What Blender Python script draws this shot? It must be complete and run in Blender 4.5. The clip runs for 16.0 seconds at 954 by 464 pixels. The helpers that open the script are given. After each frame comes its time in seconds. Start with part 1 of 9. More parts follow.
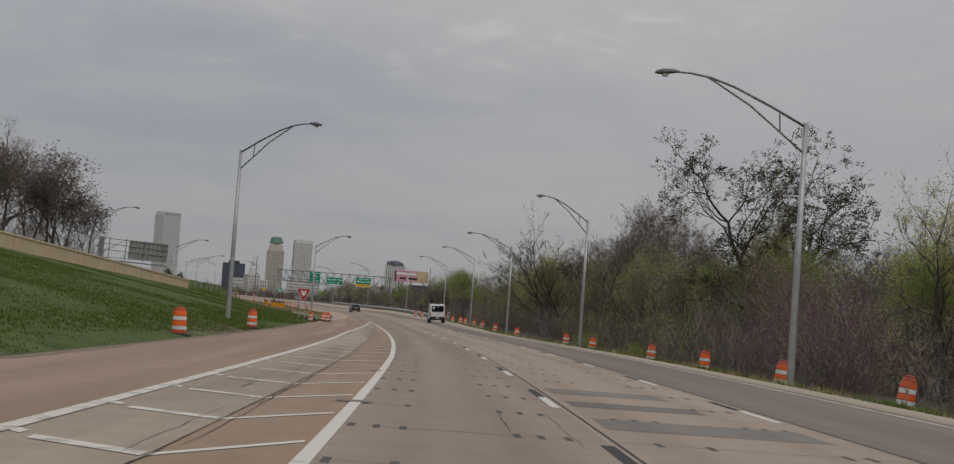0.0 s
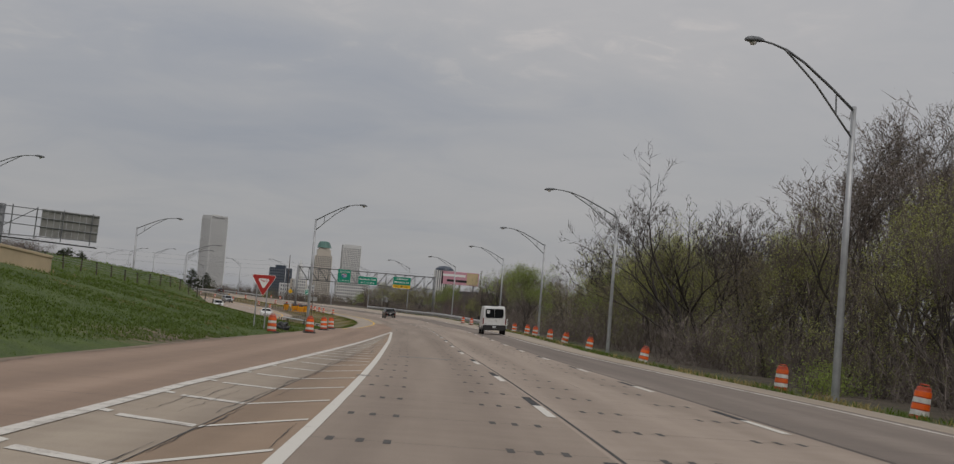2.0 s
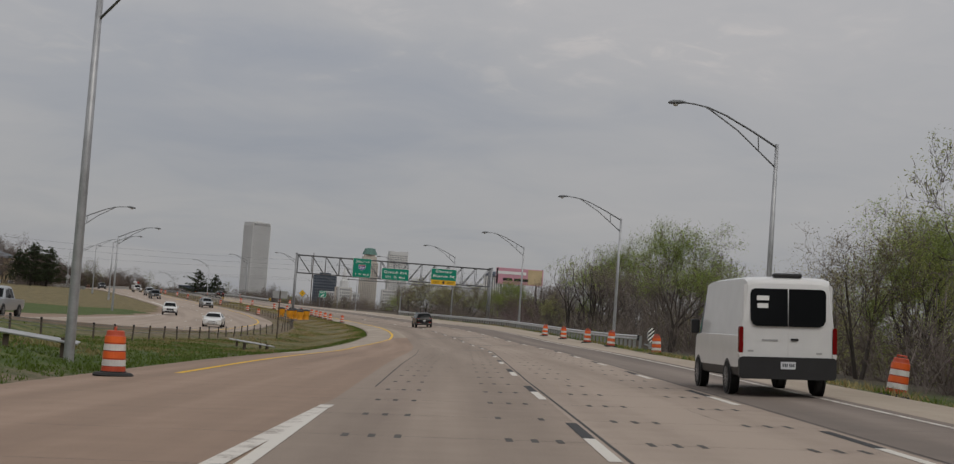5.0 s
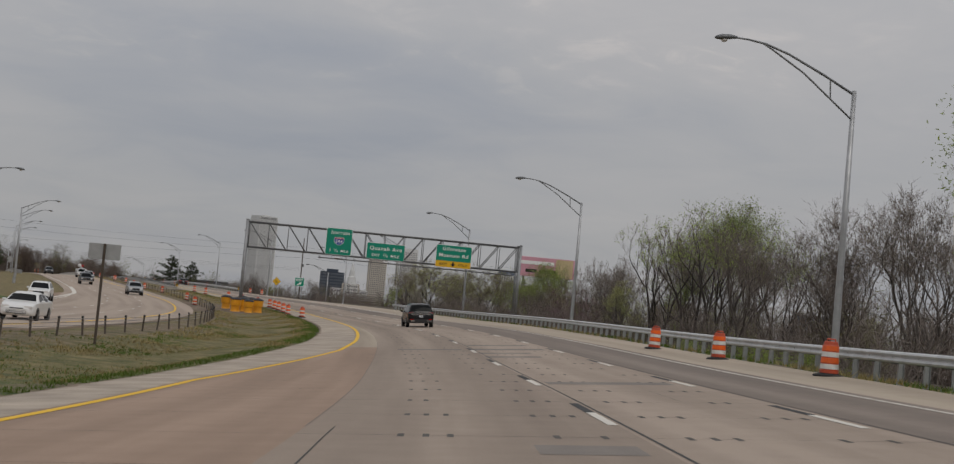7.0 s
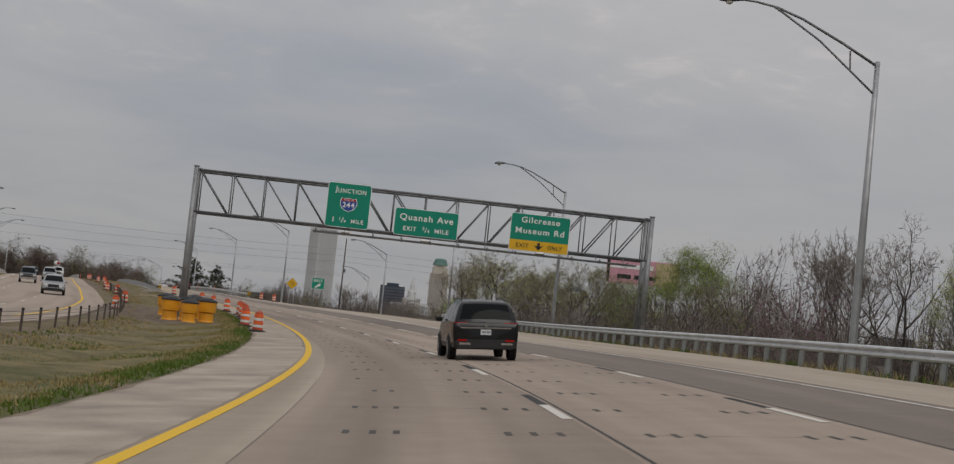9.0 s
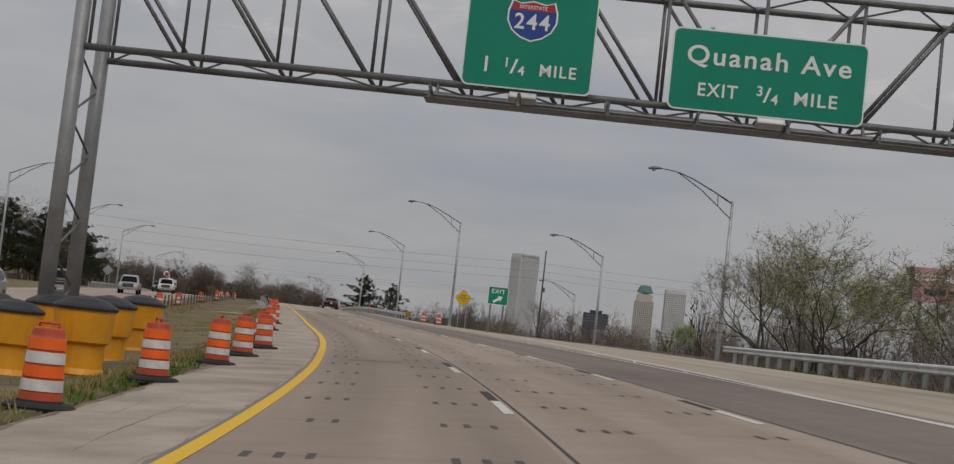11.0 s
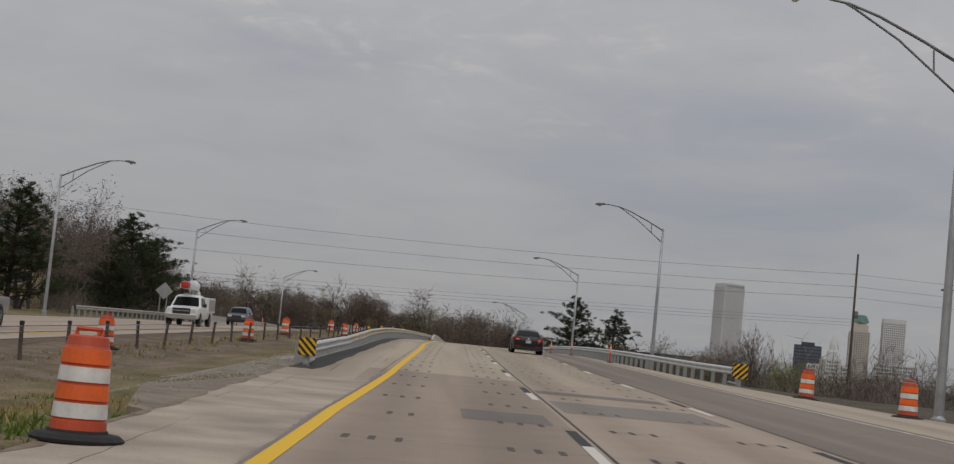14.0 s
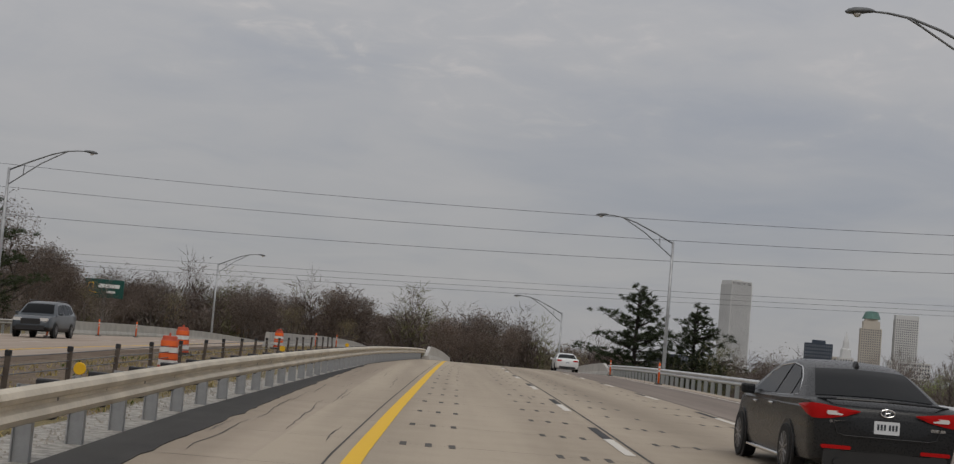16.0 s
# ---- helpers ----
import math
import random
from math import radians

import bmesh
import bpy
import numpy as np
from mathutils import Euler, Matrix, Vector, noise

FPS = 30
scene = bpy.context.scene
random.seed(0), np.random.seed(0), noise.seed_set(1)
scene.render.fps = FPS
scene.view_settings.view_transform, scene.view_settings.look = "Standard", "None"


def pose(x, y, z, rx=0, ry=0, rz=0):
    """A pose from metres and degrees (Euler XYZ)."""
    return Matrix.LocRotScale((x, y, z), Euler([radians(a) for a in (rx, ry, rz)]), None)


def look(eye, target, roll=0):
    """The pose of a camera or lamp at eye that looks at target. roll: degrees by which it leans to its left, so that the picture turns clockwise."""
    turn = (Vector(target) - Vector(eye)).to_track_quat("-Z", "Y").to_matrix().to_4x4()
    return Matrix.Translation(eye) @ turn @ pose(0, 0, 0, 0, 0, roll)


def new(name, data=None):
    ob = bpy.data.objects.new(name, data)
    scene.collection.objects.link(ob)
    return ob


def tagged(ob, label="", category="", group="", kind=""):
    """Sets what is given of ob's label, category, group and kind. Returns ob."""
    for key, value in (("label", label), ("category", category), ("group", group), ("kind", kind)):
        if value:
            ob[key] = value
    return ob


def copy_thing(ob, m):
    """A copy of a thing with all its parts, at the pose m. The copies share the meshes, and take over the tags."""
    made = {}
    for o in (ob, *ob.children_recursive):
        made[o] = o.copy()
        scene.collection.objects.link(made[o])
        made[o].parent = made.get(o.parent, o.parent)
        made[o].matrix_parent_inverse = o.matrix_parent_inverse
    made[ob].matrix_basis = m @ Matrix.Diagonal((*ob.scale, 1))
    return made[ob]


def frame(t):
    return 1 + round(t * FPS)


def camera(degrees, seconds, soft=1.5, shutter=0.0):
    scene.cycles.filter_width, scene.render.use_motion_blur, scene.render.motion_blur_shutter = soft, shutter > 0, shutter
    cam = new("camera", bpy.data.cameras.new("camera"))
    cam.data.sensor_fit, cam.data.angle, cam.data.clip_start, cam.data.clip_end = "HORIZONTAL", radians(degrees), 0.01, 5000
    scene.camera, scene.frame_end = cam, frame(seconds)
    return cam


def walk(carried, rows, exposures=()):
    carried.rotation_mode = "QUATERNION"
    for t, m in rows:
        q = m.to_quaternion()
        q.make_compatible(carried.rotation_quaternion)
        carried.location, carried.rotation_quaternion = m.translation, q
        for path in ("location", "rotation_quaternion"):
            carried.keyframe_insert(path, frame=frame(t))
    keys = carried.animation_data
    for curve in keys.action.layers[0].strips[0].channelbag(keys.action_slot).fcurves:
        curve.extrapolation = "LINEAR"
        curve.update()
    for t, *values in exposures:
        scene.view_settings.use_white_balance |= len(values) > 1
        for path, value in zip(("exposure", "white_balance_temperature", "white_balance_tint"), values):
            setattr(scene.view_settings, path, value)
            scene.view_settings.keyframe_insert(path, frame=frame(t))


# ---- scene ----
cam = camera(36.0, 16.0, soft=1.3)
PATH = [
    (0, (-0.000, 0.000, 1.400), (-0.000, 9.987, 1.909), 4.10),
    (0.5, (-0.297, 15.975, 1.285), (-0.395, 25.961, 1.802), 4.21),
    (1, (-0.713, 31.950, 1.158), (-0.897, 41.935, 1.670), 4.38),
    (1.5, (-1.256, 48.097, 1.038), (-1.535, 58.080, 1.557), 4.48),
    (2, (-2.071, 65.316, 0.892), (-2.418, 75.296, 1.426), 4.54),
    (2.5, (-2.945, 81.696, 0.728), (-3.387, 91.672, 1.271), 4.42),
    (3, (-3.935, 97.751, 0.539), (-4.443, 107.723, 1.083), 4.04),
    (3.5, (-5.003, 113.126, 0.386), (-5.576, 123.094, 0.945), 3.90),
    (4, (-6.240, 129.950, 0.347), (-6.857, 139.915, 0.899), 4.02),
    (4.2, (-6.756, 136.496, 0.302), (-7.401, 146.460, 0.858), 3.91),
    (6.3, (-12.800, 209.452, -0.183), (-13.524, 219.409, 0.381), 4.76),
    (6.5, (-13.369, 215.877, -0.274), (-14.091, 225.835, 0.290), 4.86),
    (7, (-14.718, 231.531, -0.469), (-15.473, 241.487, 0.092), 5.22),
    (7.5, (-16.073, 248.461, -0.671), (-16.879, 258.412, -0.087), 5.55),
    (8, (-17.760, 265.178, -0.808), (-18.631, 275.123, -0.221), 5.96),
    (8.2, (-18.569, 271.788, -0.855), (-19.454, 281.730, -0.247), 5.89),
    (10.3, (-29.613, 342.294, -0.676), (-31.662, 352.060, -0.025), 6.84),
    (10.5, (-31.048, 348.751, -0.680), (-33.215, 358.491, -0.011), 6.81),
    (11, (-35.022, 364.160, -0.679), (-37.571, 373.806, -0.005), 6.40),
    (11.5, (-39.890, 380.039, -0.576), (-42.774, 389.589, 0.115), 6.27),
    (12, (-45.476, 397.172, -0.438), (-48.734, 406.599, 0.272), 6.18),
    (12.5, (-51.377, 413.694, -0.222), (-54.914, 423.019, 0.511), 6.09),
    (13, (-57.593, 429.162, -0.067), (-61.253, 438.438, 0.679), 6.03),
    (13.5, (-64.069, 444.966, 0.152), (-67.808, 454.210, 0.919), 5.80),
    (14, (-70.172, 459.689, 0.380), (-73.980, 468.904, 1.145), 5.75),
    (14.5, (-77.060, 475.906, 0.547), (-80.906, 485.104, 1.333), 5.59),
    (15, (-84.489, 492.798, 0.779), (-88.359, 501.986, 1.567), 5.35),
    (15.5, (-91.624, 509.136, 1.062), (-95.473, 518.330, 1.863), 5.15),
    (16, (-98.576, 524.846, 1.425), (-102.369, 534.066, 2.201), 5.04),
]
walk(cam, [(t, look(eye, target, roll)) for t, eye, target, roll in PATH], exposures=[(0.0, 0.0)])

# ---- light: an overcast spring day ----
SUN_UP, SUN_ROUND = radians(48), radians(150)
world = bpy.data.worlds.new("overcast_sky")
scene.world = world
world.use_nodes = True
wn, wl = world.node_tree.nodes, world.node_tree.links
wn.clear()


def wnode(kind, **sets):
    n = wn.new(kind)
    for k, v in sets.items():
        n.inputs[k.replace("_", " ")].default_value = v
    return n


w_out, w_bg = wn.new("ShaderNodeOutputWorld"), wn.new("ShaderNodeBackground")
w_sky = wn.new("ShaderNodeTexSky")
w_sky.sky_type, w_sky.sun_disc = "NISHITA", False
w_sky.sun_elevation, w_sky.sun_rotation = SUN_UP, SUN_ROUND
w_geo = wn.new("ShaderNodeTexCoord")
w_sep = wn.new("ShaderNodeSeparateXYZ")
wl.new(w_geo.outputs["Generated"], w_sep.inputs[0])
# the cloud deck: directions thrown on to a flat layer, so that the clouds shrink towards the horizon
def wmath(op, a, b=0.0, c=0.0):
    n = wn.new("ShaderNodeMath")
    n.operation = op
    for k, v in enumerate((a, b, c)):
        if isinstance(v, (int, float)):
            n.inputs[k].default_value = v
        else:
            wl.new(v, n.inputs[k])
    return n.outputs[0]


def wrange(v, a, b, lo=0.0, hi=1.0):
    n = wn.new("ShaderNodeMapRange")
    n.interpolation_type = "SMOOTHSTEP"
    for k, q in zip(("From Min", "From Max", "To Min", "To Max"), (a, b, lo, hi)):
        n.inputs[k].default_value = q
    wl.new(v, n.inputs["Value"])
    return n.outputs[0]


def lobe(azimuth, height, wide, tall):
    """A soft lump of cloud or clear air about a compass direction (degrees left of north) and a height; 1 in its middle."""
    c, q = math.cos(radians(azimuth)), math.sin(radians(azimuth))
    side = wmath("ADD", wmath("MULTIPLY", w_sep.outputs["X"], c / wide), wmath("MULTIPLY", w_sep.outputs["Y"], q / wide))
    up = wmath("MULTIPLY", wmath("SUBTRACT", w_sep.outputs["Z"], math.sin(radians(height))), 1 / tall)
    return wrange(wmath("ADD", wmath("MULTIPLY", side, side), wmath("MULTIPLY", up, up)), 0.0, 1.0, 1.0, 0.0)


w_div = wn.new("ShaderNodeVectorMath"); w_div.operation = "DIVIDE"
wl.new(w_geo.outputs["Generated"], w_div.inputs[0])
wl.new(wmath("ADD", w_sep.outputs["Z"], 0.16), w_div.inputs[1])
w_map = wn.new("ShaderNodeMapping"); w_map.inputs["Scale"].default_value = (1.0, 1.0, 0.0)
w_map.inputs["Rotation"].default_value = (0, 0, radians(-14))
w_map.inputs["Location"].default_value = (0.6, 0.3, 0)
wl.new(w_div.outputs[0], w_map.inputs["Vector"])
w_big = wnode("ShaderNodeTexNoise", Scale=0.75, Detail=5.0, Roughness=0.5, Distortion=0.5)
w_mid = wnode("ShaderNodeTexNoise", Scale=2.4, Detail=7.0, Roughness=0.55, Distortion=0.9)
w_fine = wnode("ShaderNodeTexNoise", Scale=9.0, Detail=6.0, Roughness=0.58, Distortion=0.7)
for t in (w_big, w_mid, w_fine):
    wl.new(w_map.outputs[0], t.inputs["Vector"])
# ragged bright flakes break through only high up, in drifts
w_high = wrange(w_sep.outputs["Z"], 0.125, 0.20)
w_drift = wmath("MULTIPLY", wrange(w_mid.outputs["Fac"], 0.46, 0.66), w_high)
w_flake = wmath("MULTIPLY", wrange(w_fine.outputs["Fac"], 0.47, 0.72), w_drift)
w_tone = wmath("ADD", wmath("MULTIPLY", wmath("SUBTRACT", w_big.outputs["Fac"], 0.5), 0.42), wmath("MULTIPLY", wmath("SUBTRACT", w_mid.outputs["Fac"], 0.5), 0.28))
w_tone = wmath("ADD", w_tone, wmath("MULTIPLY", wmath("SUBTRACT", w_fine.outputs["Fac"], 0.5), wmath("MULTIPLY", w_high, 0.14)))
w_tone = wmath("ADD", w_tone, wmath("MULTIPLY", w_flake, 0.26))
for az, hi_, wide, tall, k in ((13, 8.0, 0.24, 0.055, -0.13), (-6, 12.5, 0.22, 0.07, 0.08), (30, 11.0, 0.10, 0.03, -0.07), (14, 5.5, 0.16, 0.035, -0.07), (44, 8.5, 0.22, 0.08, 0.03), (8, 12.5, 0.25, 0.04, 0.06)):
    w_tone = wmath("ADD", w_tone, wmath("MULTIPLY", lobe(az, hi_, wide, tall), k))
w_ramp = wn.new("ShaderNodeValToRGB")
w_ramp.color_ramp.elements[0].position, w_ramp.color_ramp.elements[0].color = 0.25, (0.60, 0.64, 0.73, 1)
w_ramp.color_ramp.elements[1].position, w_ramp.color_ramp.elements[1].color = 0.85, (1.0, 0.955, 0.94, 1)
e = w_ramp.color_ramp.elements.new(0.50); e.color = (0.80, 0.80, 0.825, 1)
wl.new(wmath("ADD", w_tone, 0.5), w_ramp.inputs["Fac"])
# an overcast sky is brighter overhead than at the horizon
w_grad = wn.new("ShaderNodeMapRange")
w_grad.inputs["From Min"].default_value, w_grad.inputs["From Max"].default_value = 0.0, 1.0
w_grad.inputs["To Min"].default_value, w_grad.inputs["To Max"].default_value = 0.415, 0.95
wl.new(w_sep.outputs["Z"], w_grad.inputs["Value"])
w_cloud = wn.new("ShaderNodeVectorMath"); w_cloud.operation = "SCALE"
wl.new(w_ramp.outputs["Color"], w_cloud.inputs[0]); wl.new(w_grad.outputs[0], w_cloud.inputs["Scale"])
w_clear = wn.new("ShaderNodeVectorMath"); w_clear.operation = "SCALE"; w_clear.inputs["Scale"].default_value = 0.05
wl.new(w_sky.outputs[0], w_clear.inputs[0])
w_add = wn.new("ShaderNodeMix"); w_add.data_type = "RGBA"; w_add.inputs["Factor"].default_value = 0.93
wl.new(w_clear.outputs[0], w_add.inputs["A"]); wl.new(w_cloud.outputs[0], w_add.inputs["B"])
wl.new(w_add.outputs["Result"], w_bg.inputs["Color"])
w_bg.inputs["Strength"].default_value = 1.0
wl.new(w_bg.outputs[0], w_out.inputs["Surface"])
sun = new("sun", bpy.data.lights.new("sun", "SUN"))
sun.data.energy, sun.data.angle, sun.data.color = 0.75, radians(30), (1.0, 0.95, 0.88)
sun.matrix_world = pose(0, 0, 60, 90 - 48, 0, 30)

# ---- the road's alignment: x, y and height of a line one lane in from the left, and the bank in degrees ----
ALIGN = [
    (1.00, -70.00, 0.50, 0.0),
    (0.40, -35.00, 0.30, 0.0),
    (-0.00, 0.00, 0.05, 0.0),
    (-2.07, 65.32, -0.46, 0.2),
    (-6.76, 136.50, -1.05, 0.7),
    (-12.80, 209.45, -1.53, 3.0),
    (-18.57, 271.79, -2.20, 4.8),
    (-29.61, 342.29, -2.03, 4.8),
    (-39.89, 380.04, -1.93, 4.0),
    (-51.38, 413.69, -1.57, 2.9),
    (-64.07, 444.97, -1.20, 2.0),
    (-77.06, 475.91, -0.80, 0.8),
    (-91.62, 509.14, -0.29, 0.0),
    (-107.56, 545.82, 0.20, 0.0),
    (-125.50, 587.10, 0.36, 0.0),
    (-143.43, 628.37, 0.12, 0.0),
    (-163.35, 674.23, -1.00, 0.0),
    (-195.23, 747.61, -3.50, 0.0),
    (-251.02, 876.02, -6.50, 0.0),
    (-370.57, 1151.18, -10.00, 0.0),
]
AL = np.array(ALIGN)
AS = np.r_[0, np.cumsum(np.hypot(*np.diff(AL[:, :2], axis=0).T))]
AS -= AS[2]


def spline(s, k):
    s = np.atleast_1d(np.asarray(s, float))
    i = np.clip(np.searchsorted(AS, s) - 1, 0, len(AS) - 2)
    y, m = AL[:, k], np.gradient(AL[:, k], AS)
    h = AS[i + 1] - AS[i]
    u = (s - AS[i]) / h
    return (2*u**3 - 3*u**2 + 1)*y[i] + (u**3 - 2*u**2 + u)*h*m[i] + (3*u**2 - 2*u**3)*y[i + 1] + (u**3 - u**2)*h*m[i + 1]


RS = np.arange(AS[0], AS[-1], 1.0)
RX, RY, RZ, RB = (spline(RS, k) for k in range(4))
TX, TY = np.gradient(RX), np.gradient(RY)
TN = np.hypot(TX, TY)
TX, TY = TX / TN, TY / TN


def xy(s, u):
    """Where u metres to the side (right is positive) of the line at s metres along it lies."""
    return np.interp(s, RS, RX) + u * np.interp(s, RS, TY), np.interp(s, RS, RY) - u * np.interp(s, RS, TX)


def su(x, y):
    """The way back: along and across, for arrays of x and y."""
    x, y = np.atleast_1d(x).ravel(), np.atleast_1d(y).ravel()
    s, u = np.empty(len(x)), np.empty(len(x))
    for a in range(0, len(x), 4000):
        px, py = x[a:a + 4000, None], y[a:a + 4000, None]
        i = np.argmin((RX[None] - px) ** 2 + (RY[None] - py) ** 2, 1)
        dx, dy = px[:, 0] - RX[i], py[:, 0] - RY[i]
        s[a:a + 4000], u[a:a + 4000] = RS[i] + dx * TX[i] + dy * TY[i], dx * TY[i] - dy * TX[i]
    return s, u


def deck(s, u):
    """The height of the banked carriageway."""
    return np.interp(s, RS, RZ) + np.clip(u, -9, 14) * np.tan(np.radians(np.interp(s, RS, RB)))


def smooth(a, b, x):
    k = np.clip((np.asarray(x, float) - a) / (b - a), 0, 1)
    return k * k * (3 - 2 * k)


def heading(s):
    return math.degrees(math.atan2(-float(np.interp(s, RS, TX)), float(np.interp(s, RS, TY))))


def at(s, u, z=None, turn=0.0, tilt=0.0):
    """A pose at s, u on the ground, its y axis along the road."""
    x, y = xy(s, u)
    return pose(float(x), float(y), float(land(s, u) if z is None else z), tilt, 0, heading(s) + turn)


# ---- ground heights ----
def opp_near(s):
    return np.interp(s, [60, 180, 250, 285, 300, 330, 350, 375, 400, 450, 500, 560, 700, 1000], [-44, -36, -24.5, -19, -17.7, -16.3, -15.3, -14.2, -13.5, -13.1, -12.6, -11.5, -11, -11])


def opp_far(s):
    return np.interp(s, [60, 180, 250, 300, 350, 400, 450, 500, 560, 700, 1000], [-57, -49, -41.5, -36.5, -31.9, -27.9, -26.1, -25.1, -24, -23.5, -23.5])


def opp_z(s, u=None):
    """The other carriageway's height: it falls outwards beyond the gantry."""
    z = deck(s, -9) + np.interp(s, [100, 250, 300, 400, 470, 520, 562, 607, 652, 702, 782, 922], [1.6, 0.85, 0.08, -0.09, -0.2, -0.35, -0.27, -0.11, 0.18, 1.05, 2.15, 1.95])
    if u is not None:
        z = z - (opp_near(s) - np.asarray(u)) * np.interp(s, [300, 470, 600], [0.0, 0.02, 0.035])
    return z


def left_pave(s):
    """The left edge of our own concrete."""
    return np.interp(s, [-80, 20, 50, 130, 160, 235, 265, 290, 310, 345, 370, 400, 440, 500, 530, 560, 1300],
                     [-8.0, -8.0, -8.3, -8.3, -8.0, -8.3, -8.0, -6.6, -5.6, -4.8, -4.3, -3.95, -3.9, -3.7, -3.2, -3.0, -3.0])


def right_pave(s):
    return np.interp(s, [-80, 60, 150, 240, 270, 330, 380, 410, 450, 500, 530, 560, 600, 650, 702, 1300],
                     [10.6, 10.6, 9.7, 10.3, 11.3, 11.8, 13.5, 15.5, 17.5, 14.5, 11.6, 10.6, 11.2, 12.6, 14.3, 14.3])


def land(s, u):
    """The ground beside and under the roads."""
    s, u = np.broadcast_arrays(np.asarray(s, float), np.asarray(u, float))
    z = deck(s, u)
    # to the right the ground falls off into the wood
    over = np.clip(u - right_pave(s), 0, 400)
    z = z - 0.45 * smooth(0.2, 2.5, over) - 1.8 * smooth(5, 28, over) * smooth(560, 380, s)
    # on the bridge approach the fill drops away
    z = z - 4.5 * smooth(2.0, 14, over) * smooth(540, 600, s)
    left = np.clip(left_pave(s) - u, 0, 400)
    z = z + 0.15 * smooth(0.0, 3, left) * smooth(230, 150, s)
    # the median stays up where our own road drops past the crest
    z = z + np.interp(s, [522, 562, 607, 652, 702], [0, 0.15, 0.39, 0.73, 1.6]) * smooth(0.5, 2.5, left)
    # grassy bank up to the wall of the ramp above
    z = z + 0.19 * np.clip(left - 0.5, 0, 24) * smooth(245, 168, s)
    z = z - 0.25 * smooth(0.5, 2.5, left) * smooth(2.0 + 6, 4, left) * smooth(230, 270, s)
    z = z + 2.3 * smooth(10.5, 14.5, left) * smooth(176, 207, s) * smooth(230, 206, s) * smooth(60, 30, left)
    # the other carriageway lies at its own level
    k = smooth(3.0, 0.2, np.maximum(u - opp_near(s), opp_far(s) - u)) * smooth(190, 240, s)
    z = z * (1 - k) + (opp_z(s, np.minimum(u, opp_near(s))) - 0.12) * k
    far = np.clip(opp_far(s) - u, 0, 400)
    k = smooth(0, 1.5, far) * smooth(380, 470, s)
    z = z * (1 - k) + (opp_z(s, opp_far(s) - np.minimum(far, 4)) - 0.15) * k
    z = z - 0.3 * smooth(1.0, 4, left) * smooth(-0.5, 3, u - opp_near(s)) * smooth(450, 500, s)
    z = z + 1.6 * smooth(4, 30, far) * smooth(300, 200, s)
    return z


def ground_at(x, y):
    s, u = su(x, y)
    z = land(s, u)
    under = smooth(0.35, -0.1, np.maximum(u - right_pave(s), left_pave(s) - u))
    return z - 0.3 * under


# ---- materials ----
def material(name):
    m = bpy.data.materials.new(name)
    m.use_nodes = True
    return m, m.node_tree.nodes, m.node_tree.links, m.node_tree.nodes["Principled BSDF"]


def rgb(c):
    return (*c, 1.0)


def plain(name, colour, rough=0.6, metal=0.0, vary=0.12, scale=3.0, bump=0.0, fine=60.0, coord="Object", spot=None):
    """Paint, metal or plastic with blotches at two scales and a little relief."""
    m, n, l, b = material(name)
    b.inputs["Roughness"].default_value, b.inputs["Metallic"].default_value = rough, metal
    tc = n.new("ShaderNodeTexCoord")
    big, small = n.new("ShaderNodeTexNoise"), n.new("ShaderNodeTexNoise")
    big.inputs["Scale"].default_value, small.inputs["Scale"].default_value = scale, fine
    big.inputs["Detail"].default_value = small.inputs["Detail"].default_value = 5
    for t in (big, small):
        l.new(tc.outputs[coord], t.inputs["Vector"])
    mix = n.new("ShaderNodeMix"); mix.data_type = "RGBA"
    lo = [c * (1 - vary) for c in colour] if spot is None else spot
    mix.inputs["A"].default_value, mix.inputs["B"].default_value = rgb(lo), rgb([min(1, c * (1 + vary * 0.7)) for c in colour])
    add = n.new("ShaderNodeMath"); add.operation = "MULTIPLY_ADD"; add.inputs[1].default_value = 0.35
    l.new(small.outputs["Fac"], add.inputs[0]); l.new(big.outputs["Fac"], add.inputs[2])
    rng = n.new("ShaderNodeMapRange"); rng.inputs["From Min"].default_value, rng.inputs["From Max"].default_value = 0.45, 0.95
    l.new(add.outputs[0], rng.inputs["Value"]); l.new(rng.outputs[0], mix.inputs["Factor"])
    l.new(mix.outputs["Result"], b.inputs["Base Color"])
    if bump:
        bp = n.new("ShaderNodeBump"); bp.inputs["Strength"].default_value, bp.inputs["Distance"].default_value = bump, 0.02
        l.new(add.outputs[0], bp.inputs["Height"]); l.new(bp.outputs[0], b.inputs["Normal"])
    return m


